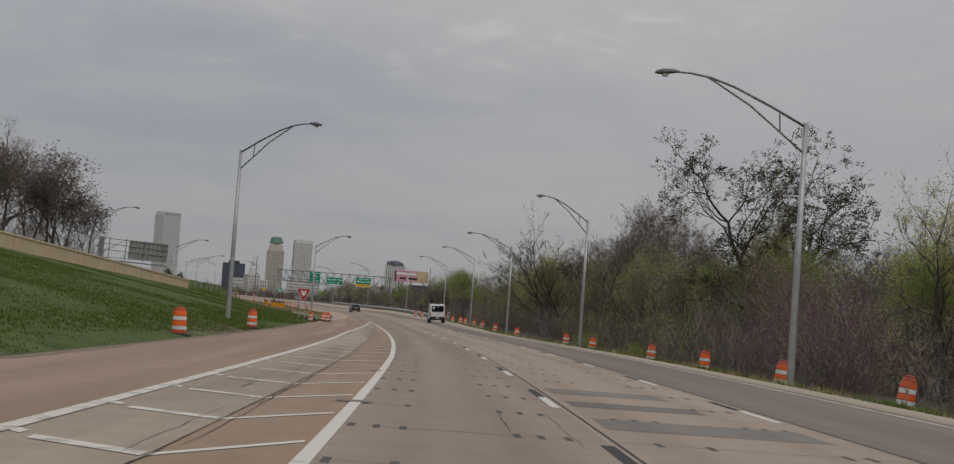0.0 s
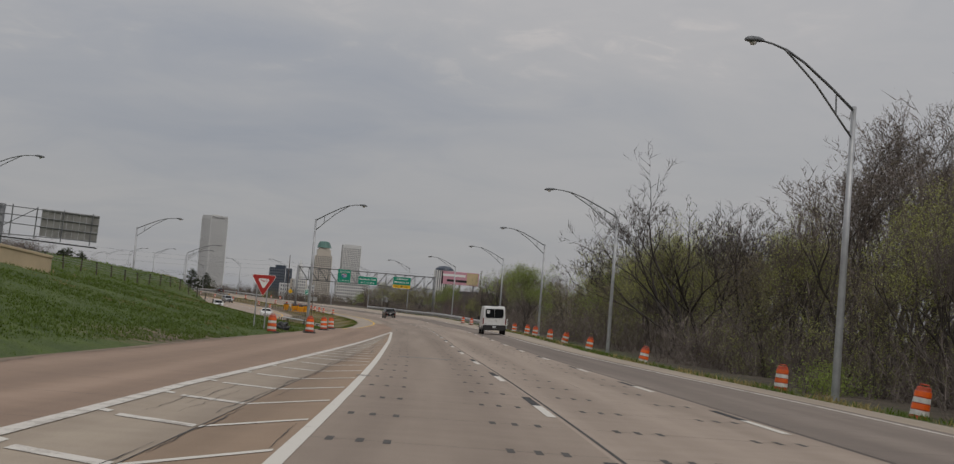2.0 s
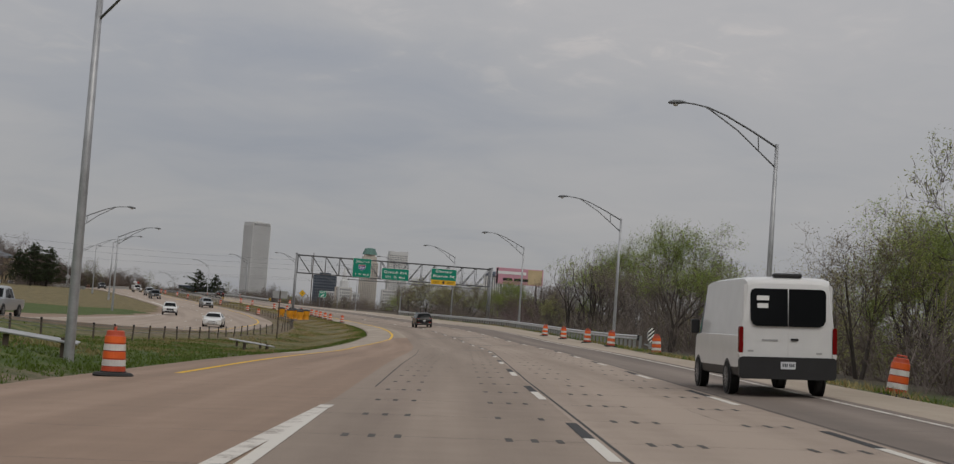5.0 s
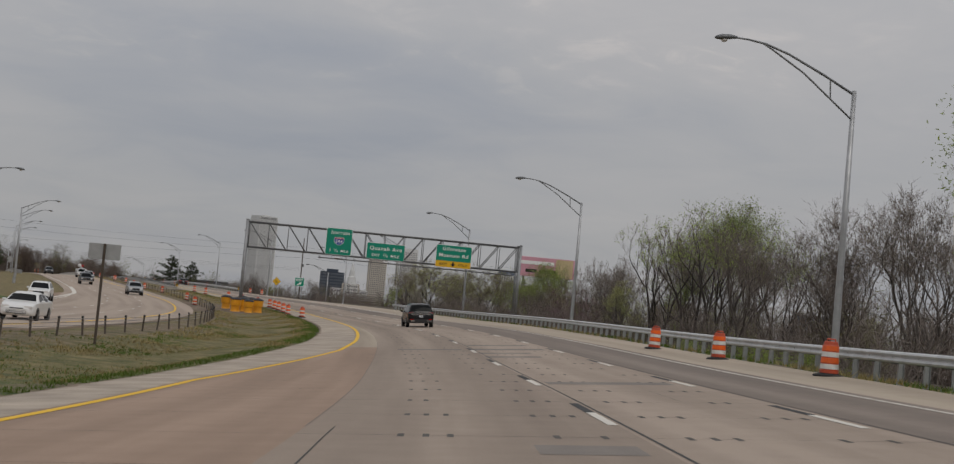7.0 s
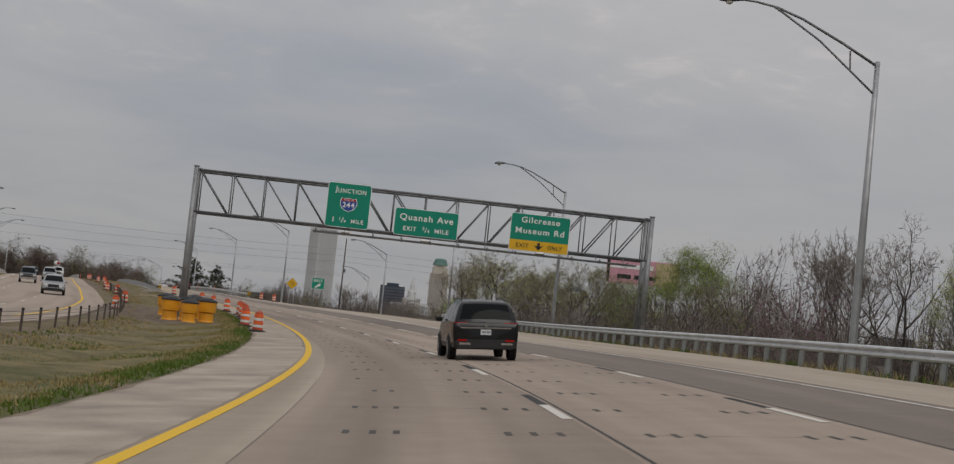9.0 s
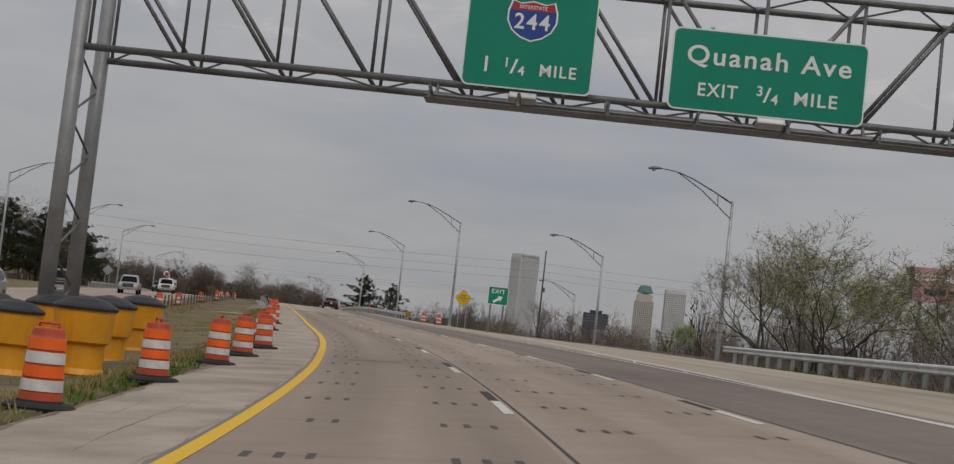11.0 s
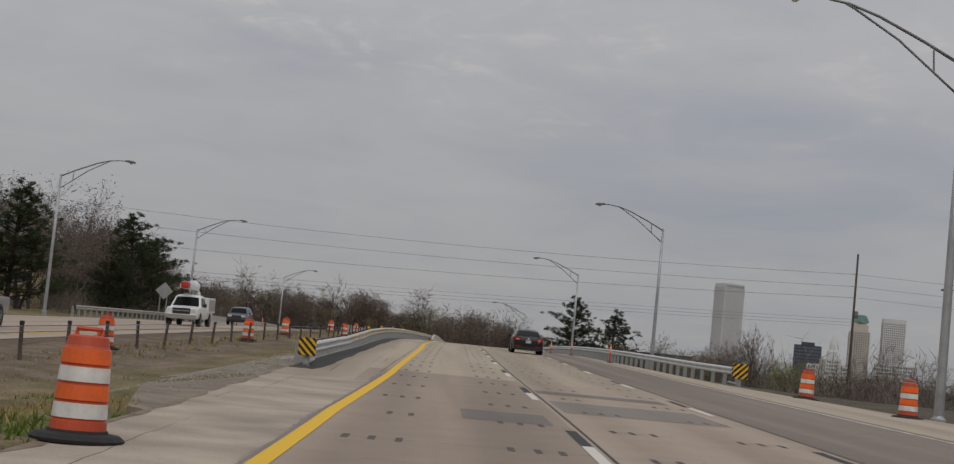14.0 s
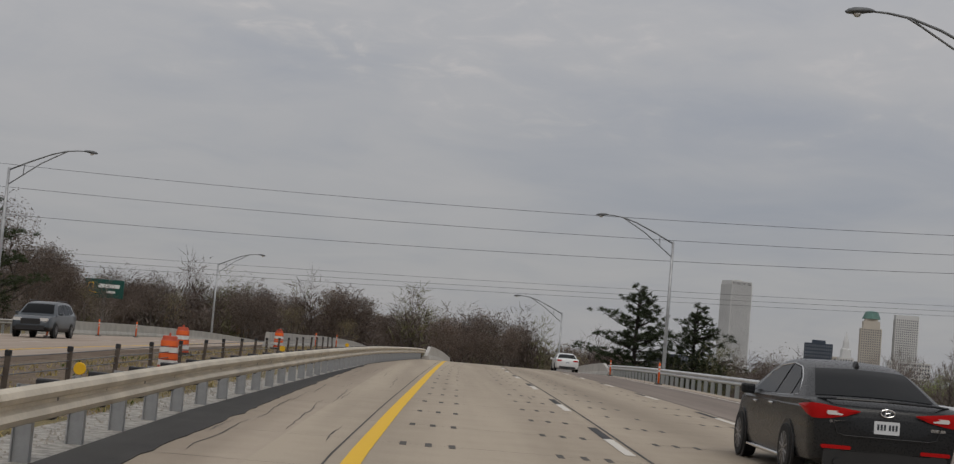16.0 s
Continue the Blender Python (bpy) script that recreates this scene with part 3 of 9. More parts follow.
# ---- the ground: one sheet to the horizon ----
def ground_sheet():
    gx = np.r_[-6000, -3500, -2000, -1200, -800, -600, -480, np.arange(-400, -260, 10), np.arange(-260, 110, 3.0), np.arange(110, 200, 10), 240, 320, 450, 700, 1100, 2000, 3500, 6000]
    gy = np.r_[-3000, -1500, -700, -300, -160, np.arange(-100, 0, 5), np.arange(0, 720, 3.0), np.arange(720, 900, 10), np.arange(900, 1300, 50), 1500, 2000, 3000, 4500, 7000]
    X, Y = np.meshgrid(gx, gy)
    x, y = X.ravel(), Y.ravel()
    z = ground_at(x, y)
    far = np.maximum(np.maximum(np.abs(x + 80) - 350, y - 1000), -y - 100)
    z = np.where(far > 0, z * smooth(900, 0, far) - 3.0 * smooth(0, 900, far), z)
    s, u = su(x, y)
    rough = np.array([noise.noise((a * 0.12, b * 0.12, 0)) for a, b in zip(x, y)])
    off = np.maximum(u - right_pave(s), left_pave(s) - u)
    opp = np.maximum(u - opp_near(s), opp_far(s) - u)
    z = z + 0.16 * rough * smooth(1.0, 6, np.where(s > 190, np.minimum(off, opp), off))
    nx, ny = len(gx), len(gy)
    i, j = np.meshgrid(np.arange(nx - 1), np.arange(ny - 1))
    a = (j * nx + i).ravel()
    faces = np.stack([a, a + 1, a + 1 + nx, a + nx], 1)
    me = mesh_of("ground", np.stack([x, y, z], 1), faces.tolist(), M_TURF, smooth_faces=True)
    col = me.color_attributes.new("cover", "FLOAT_COLOR", "POINT")
    # straw: the median further on; earth: kerbside and building site; litter: the wood
    left = left_pave(s) - u
    straw = smooth(190, 300, s) * smooth(-1, 1, left) * (0.45 + 0.2 * smooth(300, 400, s)) * smooth(-1.0, 0.5, u - opp_far(s) + np.where(s > 380, 500, 0)) + (0.01 + 0.19 * smooth(120, 200, s)) * smooth(0, 1, left) * smooth(26, 12, left + np.where(s > 380, -40, 0)) + 0.75 * smooth(40, 90, left) * smooth(300, 400, s)
    earth = smooth(1.8, 0.3, np.abs(off)) * np.where((s < 132) & (left > -3), 0.8, 0.6) + 0.75 * smooth(384, 394, s) * smooth(428, 412, s) * smooth(1.5, 4, left) * smooth(16, 10, left) + 0.8 * smooth(470, 510, s) * smooth(1.0, 4, left) * smooth(16, 10, left)
    earth = earth + 0.6 * smooth(5.5, 3.5, u - opp_near(s)) * smooth(-0.5, 0.5, u - opp_near(s)) * smooth(235, 262, s) * smooth(505, 470, s)
    litter = smooth(2.0, 6, u - right_pave(s)) + smooth(0, 1, np.minimum(far, 1))
    c = np.stack([np.clip(straw, 0, 1), np.clip(earth, 0, 1), np.clip(litter, 0, 1), np.ones_like(s)], 1)
    col.data.foreach_set("color", c.astype(np.float32).ravel())
    tagged(new("ground", me), "green roadside turf turning to straw and bare earth", "ground", kind="structure")


ground_sheet()

# ---- carriageways ----
S_END = 1000.0
road = thing("road", "worn grey concrete highway lanes with joints and paint", "road", kind="structure")


def ramp_right(s):
    return np.interp(s, [-80, 20, 90, 112, 130, 160, 190], [-4.05, -4.05, -4.05, -3.55, -3.15, -2.58, -1.8])


def gore_right(s):
    return np.interp(s, [-80, 45, 80, 130, 165, 190], [-1.2, -1.2, -1.48, -1.75, -1.92, -1.95])


def yellow_at(s):
    return np.interp(s, [200, 235, 252, 268, 286, 296, 310, 345, 380, 400, 450, 490, 505, 524, 540, 555, 565, 576, 600, 640, 702, 1300],
                     [-6.4, -6.4, -6.1, -5.9, -4.3, -3.5, -3.05, -2.4, -1.92, -1.78, -1.83, -1.6, -1.25, -1.0, -0.87, -0.9, -0.75, -0.55, -0.15, 0.45, 2.6, 2.6])


def lane1(s):
    return np.interp(s, [-80, 60, 140, 200, 245, 300, 360, 450, 500, 530, 560, 580, 608, 640, 660, 702, 1300], [2.1, 1.9, 1.55, 1.8, 2.35, 2.1, 1.55, 1.5, 1.9, 2.2, 2.5, 2.8, 3.2, 4.1, 4.8, 6.3, 6.3])


def lane2(s):
    return lane1(s) + 3.62


def edge_right(s):
    return lane1(s) + np.interp(s, [-80, 100, 150, 170, 260, 360, 400, 450, 495, 550, 1300], [7.4, 7.25, 6.35, 6.05, 6.3, 6.95, 7.1, 7.5, 7.9, 7.0, 7.0])


strip("ramp_pavement", -70, 300, left_pave, lambda s: float(ramp_right(s)) if s < 190 else -1.9, 0.0, M_RAMP, road, thick=0.2)
def gore_seam(s):
    return float(ramp_right(s)) + 0.58 * float(gore_right(s) - ramp_right(s))


strip("gore_pavement", -70, 190, lambda s: float(ramp_right(s)), gore_seam, -0.004, M_GOREOLD, road, thick=0)
strip("gore_pavement", -70, 190, gore_seam, lambda s: float(gore_right(s)), -0.004, M_GORE, road, thick=0)
for s0, s1, mt in ((-70, 508, M_ROAD), (508, S_END, M_DECK)):
    strip("left_lane", s0, s1, lambda s: float(gore_right(s)) if s < 190 else max(-1.9, float(left_pave(s))), lambda s: float(lane1(s)) + 0.12, 0.0, mt, road, thick=0)
    strip("middle_lane", s0, s1, lambda s: float(lane1(s)) + 0.12, lambda s: float(lane2(s)) + 0.25, 0.0, mt, road, thick=0)
strip("right_lane", -70, S_END, lambda s: float(lane2(s)) + 0.25, lambda s: float(edge_right(s)) + 0.35, 0.0, M_ASPH, road, thick=0)
strip("left_shoulder", 300, S_END, left_pave, lambda s: max(-1.9, float(left_pave(s))), 0.0, M_SHLD, road, thick=0.2)
strip("right_shoulder", -70, S_END, lambda s: float(edge_right(s)) + 0.35, right_pave, -0.004, M_SHLD, road, thick=0.25)

# paint
marks = thing("road_marking", "worn white and yellow painted lane lines on concrete", "road marking", kind="structure")
strip("edge_line", -70, 188, lambda s: float(ramp_right(s)) - 0.12, lambda s: float(ramp_right(s)) + 0.10, 0.006, M_FADED, marks, thick=0)
strip("edge_line", -70, 188, lambda s: float(gore_right(s)) + 0.0, lambda s: float(gore_right(s)) + 0.165, 0.006, M_WHITE, marks, thick=0)
strip("edge_line", -70, S_END, lambda s: float(edge_right(s)) - 0.07, lambda s: float(edge_right(s)) + 0.05, 0.006, M_FADED, marks, thick=0)
strip("yellow_line", 200, S_END, lambda s: float(yellow_at(s)) - 0.10, lambda s: float(yellow_at(s)) + 0.10, 0.006, M_YELLOW, marks, thick=0)
CYCLE = 12.78
DASH_K = [-6, 0, 1, 7, 9, 11, 17, 20, 28, 30, 33, 34, 36, 38, 40, 42, 70]
DASH_S = [-52.5, 23.7, 36.2, 113.6, 140.3, 167.5, 239.8, 279.5, 387.3, 414.0, 455.6, 469.6, 498.3, 524.0, 547.5, 570.0, 930.0]


def dash_at(k):
    """Where the k-th lane dash begins along the road."""
    return float(np.interp(k, DASH_K, DASH_S))


for k in range(-5, 60):
    s0 = dash_at(k)
    for lane in (lane1, lane2):
        strip("lane_dash", s0, s0 + 3.0, lambda s, f=lane: float(f(s)) - 0.02, lambda s, f=lane: float(f(s)) + 0.13, 0.006, M_WHITE, marks, step=1.5, thick=0)
        strip("contrast_tape", s0 + 3.0, s0 + 5.8, lambda s, f=lane: float(f(s)) - 0.025, lambda s, f=lane: float(f(s)) + 0.135, 0.005, M_BLACKTAPE, marks, step=1.2, thick=0)

def bar_of_paint(name, ua, ub, sa, sb, wide, mat):
    """A slanting painted bar between two points of the road."""
    pts, uvs = [], []
    for t in (0, 0.25, 0.5, 0.75, 1):
        for w in (-wide / 2, wide / 2):
            u, v = ua + (ub - ua) * t, sa + (sb - sa) * t + w
            x, y = xy(v, u)
            pts.append((float(x), float(y), float(deck(v, u)) + 0.003)); uvs.append((u, v))
    o = new(name, mesh_of(name, pts, [(2 * i, 2 * i + 1, 2 * i + 3, 2 * i + 2) for i in range(4)], mat, uvs))
    o.parent = marks


# chevrons: the older half is worn and stops short of the edge line
for s0 in [-0.3 + 4.31 * k for k in range(25)] + [107.8 + 3.08 * k for k in range(18)]:
    a, b = float(ramp_right(s0)), float(gore_right(s0))
    if b - a < 0.5:
        continue
    mid = gore_seam(s0)
    near = s0 < 104
    bar_of_paint("chevron_bar", mid + 0.01, b - 0.06, s0, s0 + (2.2 if near else 0.35), 0.27 if near else 0.36, M_WHITE if near else M_FADED)
    bar_of_paint("chevron_bar", a + (0.42 if near else 0.14), mid - (0.04 if near else 0.0), s0 + (0.85 if near else 0.45), s0 + 0.02, 0.36, M_FADED)
    if near:
        bar_of_paint("chevron_bar", a + 0.10, a + 0.26, s0 + 1.45, s0 + 1.25, 0.34, M_WHITE)
for s0, s1, a, b in ((19.5, 21.6, 2.35, 5.4), (24.4, 26.0, 2.35, 4.6), (28.5, 30.6, 2.35, 4.6), (302.2, 303.6, 2.4, 5.3), (296.0, 298.0, 2.3, 5.4), (291.6, 292.8, 2.3, 4.4), (287.2, 288.6, 2.3, 4.4), (296.2, 297.6, -1.0, 1.8),
                     (266.9, 268.2, 2.6, 5.6), (248.0, 249.3, 1.0, 2.2), (494.5, 498.5, 2.2, 5.2), (501.6, 503.2, 2.2, 5.2), (490.6, 493.0, 0.3, 1.7), (116, 117.2, -0.9, 0.9), (404.6, 405.6, -1.0, 0.4)):
    strip("asphalt_patch", s0, s1, a, b, 0.003, M_PATCH, road, step=1.0, thick=0)
strip("sealed_joint", -70, S_END, lambda s: float(lane1(s)) + 0.19, lambda s: float(lane1(s)) + 0.235, 0.004, M_SEAL, road, thick=0)
strip("sealed_joint", -70, S_END, lambda s: float(lane2(s)) + 0.30, lambda s: float(lane2(s)) + 0.33, 0.004, M_SEAL, road, thick=0)
strip("sealed_joint", 195, 252, lambda s: float(np.interp(s, [195, 231, 250], [-1.45, -1.36, -1.52])), lambda s: float(np.interp(s, [195, 231, 250], [-1.42, -1.32, -1.50])), 0.004, M_SEAL, road, thick=0)
strip("sealed_joint", 252, 330, -1.915, -1.90, 0.004, M_PATCH, road, thick=0)
strip("sealed_joint", -70, 118, lambda s: float(ramp_right(s)) + 0.58 * float(gore_right(s) - ramp_right(s)) - 0.008, lambda s: float(ramp_right(s)) + 0.58 * float(gore_right(s) - ramp_right(s)) + 0.008, 0.002, M_SEAL, road, thick=0)
strip("sealed_joint", 505, 640, lambda s: float(yellow_at(s)) - 0.28, lambda s: float(yellow_at(s)) - 0.255, 0.004, M_SEAL, road, thick=0)

def wander(s, seed, size=1.0):
    """A ragged offset along the road."""
    return size * (0.6 * noise.noise((s * 0.21, seed, 0.0)) + 0.4 * noise.noise((s * 0.9, seed, 4.0)) + 0.25 * noise.noise((s * 2.7, seed, 7.0)))


strip("dirt_edge", -20, 132, lambda s: float(left_pave(s)) + 0.01, lambda s: float(left_pave(s)) + 0.26 + wander(s, 2.0, 0.55), 0.008, M_DIRT, road, step=0.4, thick=0, height=land)
strip("dirt_edge", 235, 500, lambda s: float(left_pave(s)) + 0.01, lambda s: float(left_pave(s)) + 0.10 + wander(s, 4.0, 0.28), 0.008, M_DIRT, road, step=0.4, thick=0, height=land)
strip("worn_shoulder", 236, 500, lambda s: float(left_pave(s)) + 0.02, lambda s: float(yellow_at(s)) - 0.16 - abs(wander(s, 5.0, 0.25)), 0.004, M_GRIT, road, step=0.5, thick=0)
strip("crumbled_joint", 352, 505, lambda s: float(yellow_at(s)) - 0.17 - max(0.0, wander(s, 6.0, 0.3)), lambda s: float(yellow_at(s)) - 0.12 - 0.03 * abs(wander(s, 9.0)), 0.004, M_PATCH, road, step=0.3, thick=0)
for s0, u0, a, b in ((21.6, -1.42, 0.55, 0.5), (33.4, -1.36, 0.25, 0.5), (98.0, -1.65, 0.3, 0.5)):
    strip("asphalt_patch", s0, s0 + b, u0, u0 + a, 0.009, M_PATCH, road, step=0.3, thick=0)

# the hatched nose beside the exit lane
strip("gore_line", 378, 470, lambda s: float(np.interp(s, [378, 388, 424, 470], [8.3, 8.35, 9.6, 12.6])), lambda s: float(np.interp(s, [378, 388, 424, 470], [8.5, 8.55, 9.8, 12.8])), 0.007, M_WHITE, marks, thick=0)
for k in range(7):
    v = 400 + 8.0 * k
    bar_of_paint("hatch_bar", float(edge_right(v)) + 0.05, float(np.interp(v + 4.5, [388, 424, 470], [8.35, 9.6, 12.6])), v, v + 3.0, 0.32, M_FADED)

# the other carriageway
opp = thing("opposite_road", "grey concrete highway lanes for oncoming traffic", "road", kind="structure")
strip("lane_pavement", 200, S_END, lambda s: float(opp_far(s)), lambda s: float(opp_near(s)), 0.0, M_ROAD, opp, thick=0.3, height=opp_z)
strip("yellow_line", 200, S_END, lambda s: float(opp_near(s)) - 1.85, lambda s: float(opp_near(s)) - 1.67, 0.006, M_YELLOW, opp, thick=0, height=opp_z)
strip("edge_line", 200, S_END, lambda s: float(opp_far(s)) + 1.0, lambda s: float(opp_far(s)) + 1.15, 0.006, M_WHITE, opp, thick=0, height=opp_z)
for k in range(65):
    for off in (-5.3, -8.9):
        s0 = 202 + CYCLE * k
        strip("lane_dash", s0, s0 + 3.0, lambda s, o=off: float(opp_near(s)) + o, lambda s, o=off: float(opp_near(s)) + o + 0.14, 0.006, M_WHITE, opp, step=1.5, thick=0, height=opp_z)
# the slip road that joins it, with its painted nose
strip("slip_road", 200, 420, lambda s: float(opp_far(s)) - float(np.interp(s, [170, 330, 380, 420], [9, 9, 5, 0.2])), lambda s: float(opp_far(s)), 0.0, M_RAMP, opp, thick=0.3, height=opp_z)
strip("nose_line", 395, 460, lambda s: float(opp_far(s)) - 0.1 + float(np.interp(s, [395, 420, 460], [0, 1.2, 1.2])), lambda s: float(opp_far(s)) + 0.35 + float(np.interp(s, [395, 420, 460], [0, 1.2, 1.2])), 0.008, M_WHITE, opp, thick=0, height=opp_z)


# ---- light poles ----
def light_pole(base_z_drop=0.0):
    """A tapered steel mast with a trussed arm that reaches over the road (towards -x), and a cobra-head lamp."""
    H = 10.0
    ob = thing("light_pole", "tall galvanised highway light pole with trussed arm", "light pole", group="light poles")
    bm = bmesh.new()
    tube(bm, [(0, 0, -1.6), (0, 0, 0.1), (0, 0, H * 0.5), (0, 0, H + 0.35)], [0.15, 0.145, 0.12, 0.085], 12)
    mast = part("mast", bm, M_GALV, ob, smooth_faces=True)
    bm = bmesh.new()
    lathe(bm, [(0.22, -0.9), (0.22, 0.03), (0.17, 0.06), (0.15, 0.12)], 12)
    part("base_flange", bm, M_GALV, ob)
    top = [(0, 0, H + 0.2), (-1.2, 0, H + 0.80), (-2.6, 0, H + 1.42), (-3.5, 0, H + 1.70), (-4.2, 0, H + 1.79), (-4.7, 0, H + 1.80)]
    low = [(0, 0, H - 0.75), (-0.9, 0, H - 0.05), (-2.0, 0, H + 0.80), (-3.3, 0, H + 1.55), (-3.6, 0, H + 1.70)]
    bm = bmesh.new()
    tube(bm, top, [0.05, 0.048, 0.045, 0.042, 0.036, 0.03], 8)
    part("upper_arm", bm, M_DARKGALV, ob, smooth_faces=True)
    bm = bmesh.new()
    tube(bm, low, 0.036, 8)
    part("lower_arm", bm, M_DARKGALV, ob, smooth_faces=True)
    bm = bmesh.new()
    tube(bm, [(-0.95, 0, H + 0.6), (-0.9, 0, H - 0.05)], 0.028, 6)
    part("strut", bm, M_DARKGALV, ob)
    bm = bmesh.new()
    secs = [(-4.60, 0.05, 0.05, 1.65), (-4.75, 0.11, 0.09, 1.65), (-4.95, 0.16, 0.12, 1.63), (-5.2, 0.17, 0.13, 1.60), (-5.38, 0.12, 0.09, 1.58), (-5.46, 0.03, 0.03, 1.57)]
    rings = [[bm.verts.new((x, w * math.cos(a * math.pi / 6), H + 0.15 + z + h * (math.sin(a * math.pi / 6) if math.sin(a * math.pi / 6) > 0 else 0.6 * math.sin(a * math.pi / 6)))) for a in range(12)] for x, w, h, z in secs]
    for a, b in zip(rings, rings[1:]):
        for k in range(12):
            bm.faces.new((a[k], b[k], b[(k + 1) % 12], a[(k + 1) % 12]))
    bm.faces.new(rings[0]); bm.faces.new(rings[-1][::-1])
    head = part("lamp_head", bm, M_LAMP, ob, "dark grey cobra-head luminaire", smooth_faces=True)
    bm = bmesh.new()
    lathe(bm, [(0.02, -0.10), (0.08, -0.085), (0.12, -0.03), (0.125, 0.0)], 12)
    bmesh.ops.transform(bm, matrix=pose(-5.1, 0, H + 1.69), verts=bm.verts[:])
    part("lens", bm, M_REFL, head, "clouded lamp lens")
    return ob


pole0 = light_pole()
POLES = [  # along, across, height of the mast's top, arm: 1 reaches left over the road, -1 reaches right
    (51.0, 12.75, 8.7, 1), (114.4, 13.8, 8.81, 1), (169.5, 13.6, 8.46, 1), (231.6, 14.6, 9.02, 1), (285.1, 14.8, 9.01, 1), (345.2, 14.85, 9.06, 1), (402.3, 18.2, 9.5, 1), (452.8, 23.0, 8.93, 1),
    (509.8, 14.25, 9.92, 1), (581.6, 16.4, 10.8, 1), (639.9, 15.4, 9.8, 1), (700.0, 13.1, 5.95, 1), (505.6, 27.9, 8.03, 1), (572.0, 40.6, 6.2, 1),
    (82.4, -10.5, 9.21, -1), (202.8, -9.75, 8.25, -1), (578.4, -29.5, 10.0, -1), (632.6, -28.2, 10.12, -1), (713.0, -26.8, 8.5, -1),
    (190.4, -37.6, 9.5, -1), (246.0, -33.85, 7.75, -1), (308.5, -34.2, 6.7, -1), (367.0, -35.5, 7.2, -1), (462.0, -32.5, 9.2, -1), (520.5, -30.6, 10.15, -1)]
TURNED = {114.4: 34, 169.5: 6, 231.6: 13, 285.1: 5, 82.4: 34, 202.8: 30}  # arms swung back towards the oncoming side
for n, (s, u, top, side) in enumerate(POLES):
    turn = TURNED.get(s, 0)
    m = at(s, u, top - 10.35, turn if side > 0 else 180 - turn)
    if n == 0:
        pole0.matrix_basis = m
    else:
        copy_thing(pole0, m)



# ---- sign gantry over the road ----
GX0, GX1 = Vector((-52.93, 394.21)), Vector((-22.3, 400.6))
G_LEN = (GX1 - GX0).length
G_YAW = math.degrees(math.atan2(GX1.y - GX0.y, GX1.x - GX0.x))
G_M = pose(GX0.x, GX0.y, 0, 0, 0, G_YAW)  # x along the truss, y away from the traffic that reads the signs
G_TOP, G_LOW, G_DEEP = 7.68, 4.86, 1.8


M_GANTRY = plain("weathered_gantry_steel", (0.17, 0.172, 0.175), 0.55, 0.45, vary=0.3, scale=2.0, fine=18)


M_LEG = plain("galvanised_pipe", (0.30, 0.305, 0.31), 0.5, 0.4, vary=0.25, scale=1.5, fine=14)


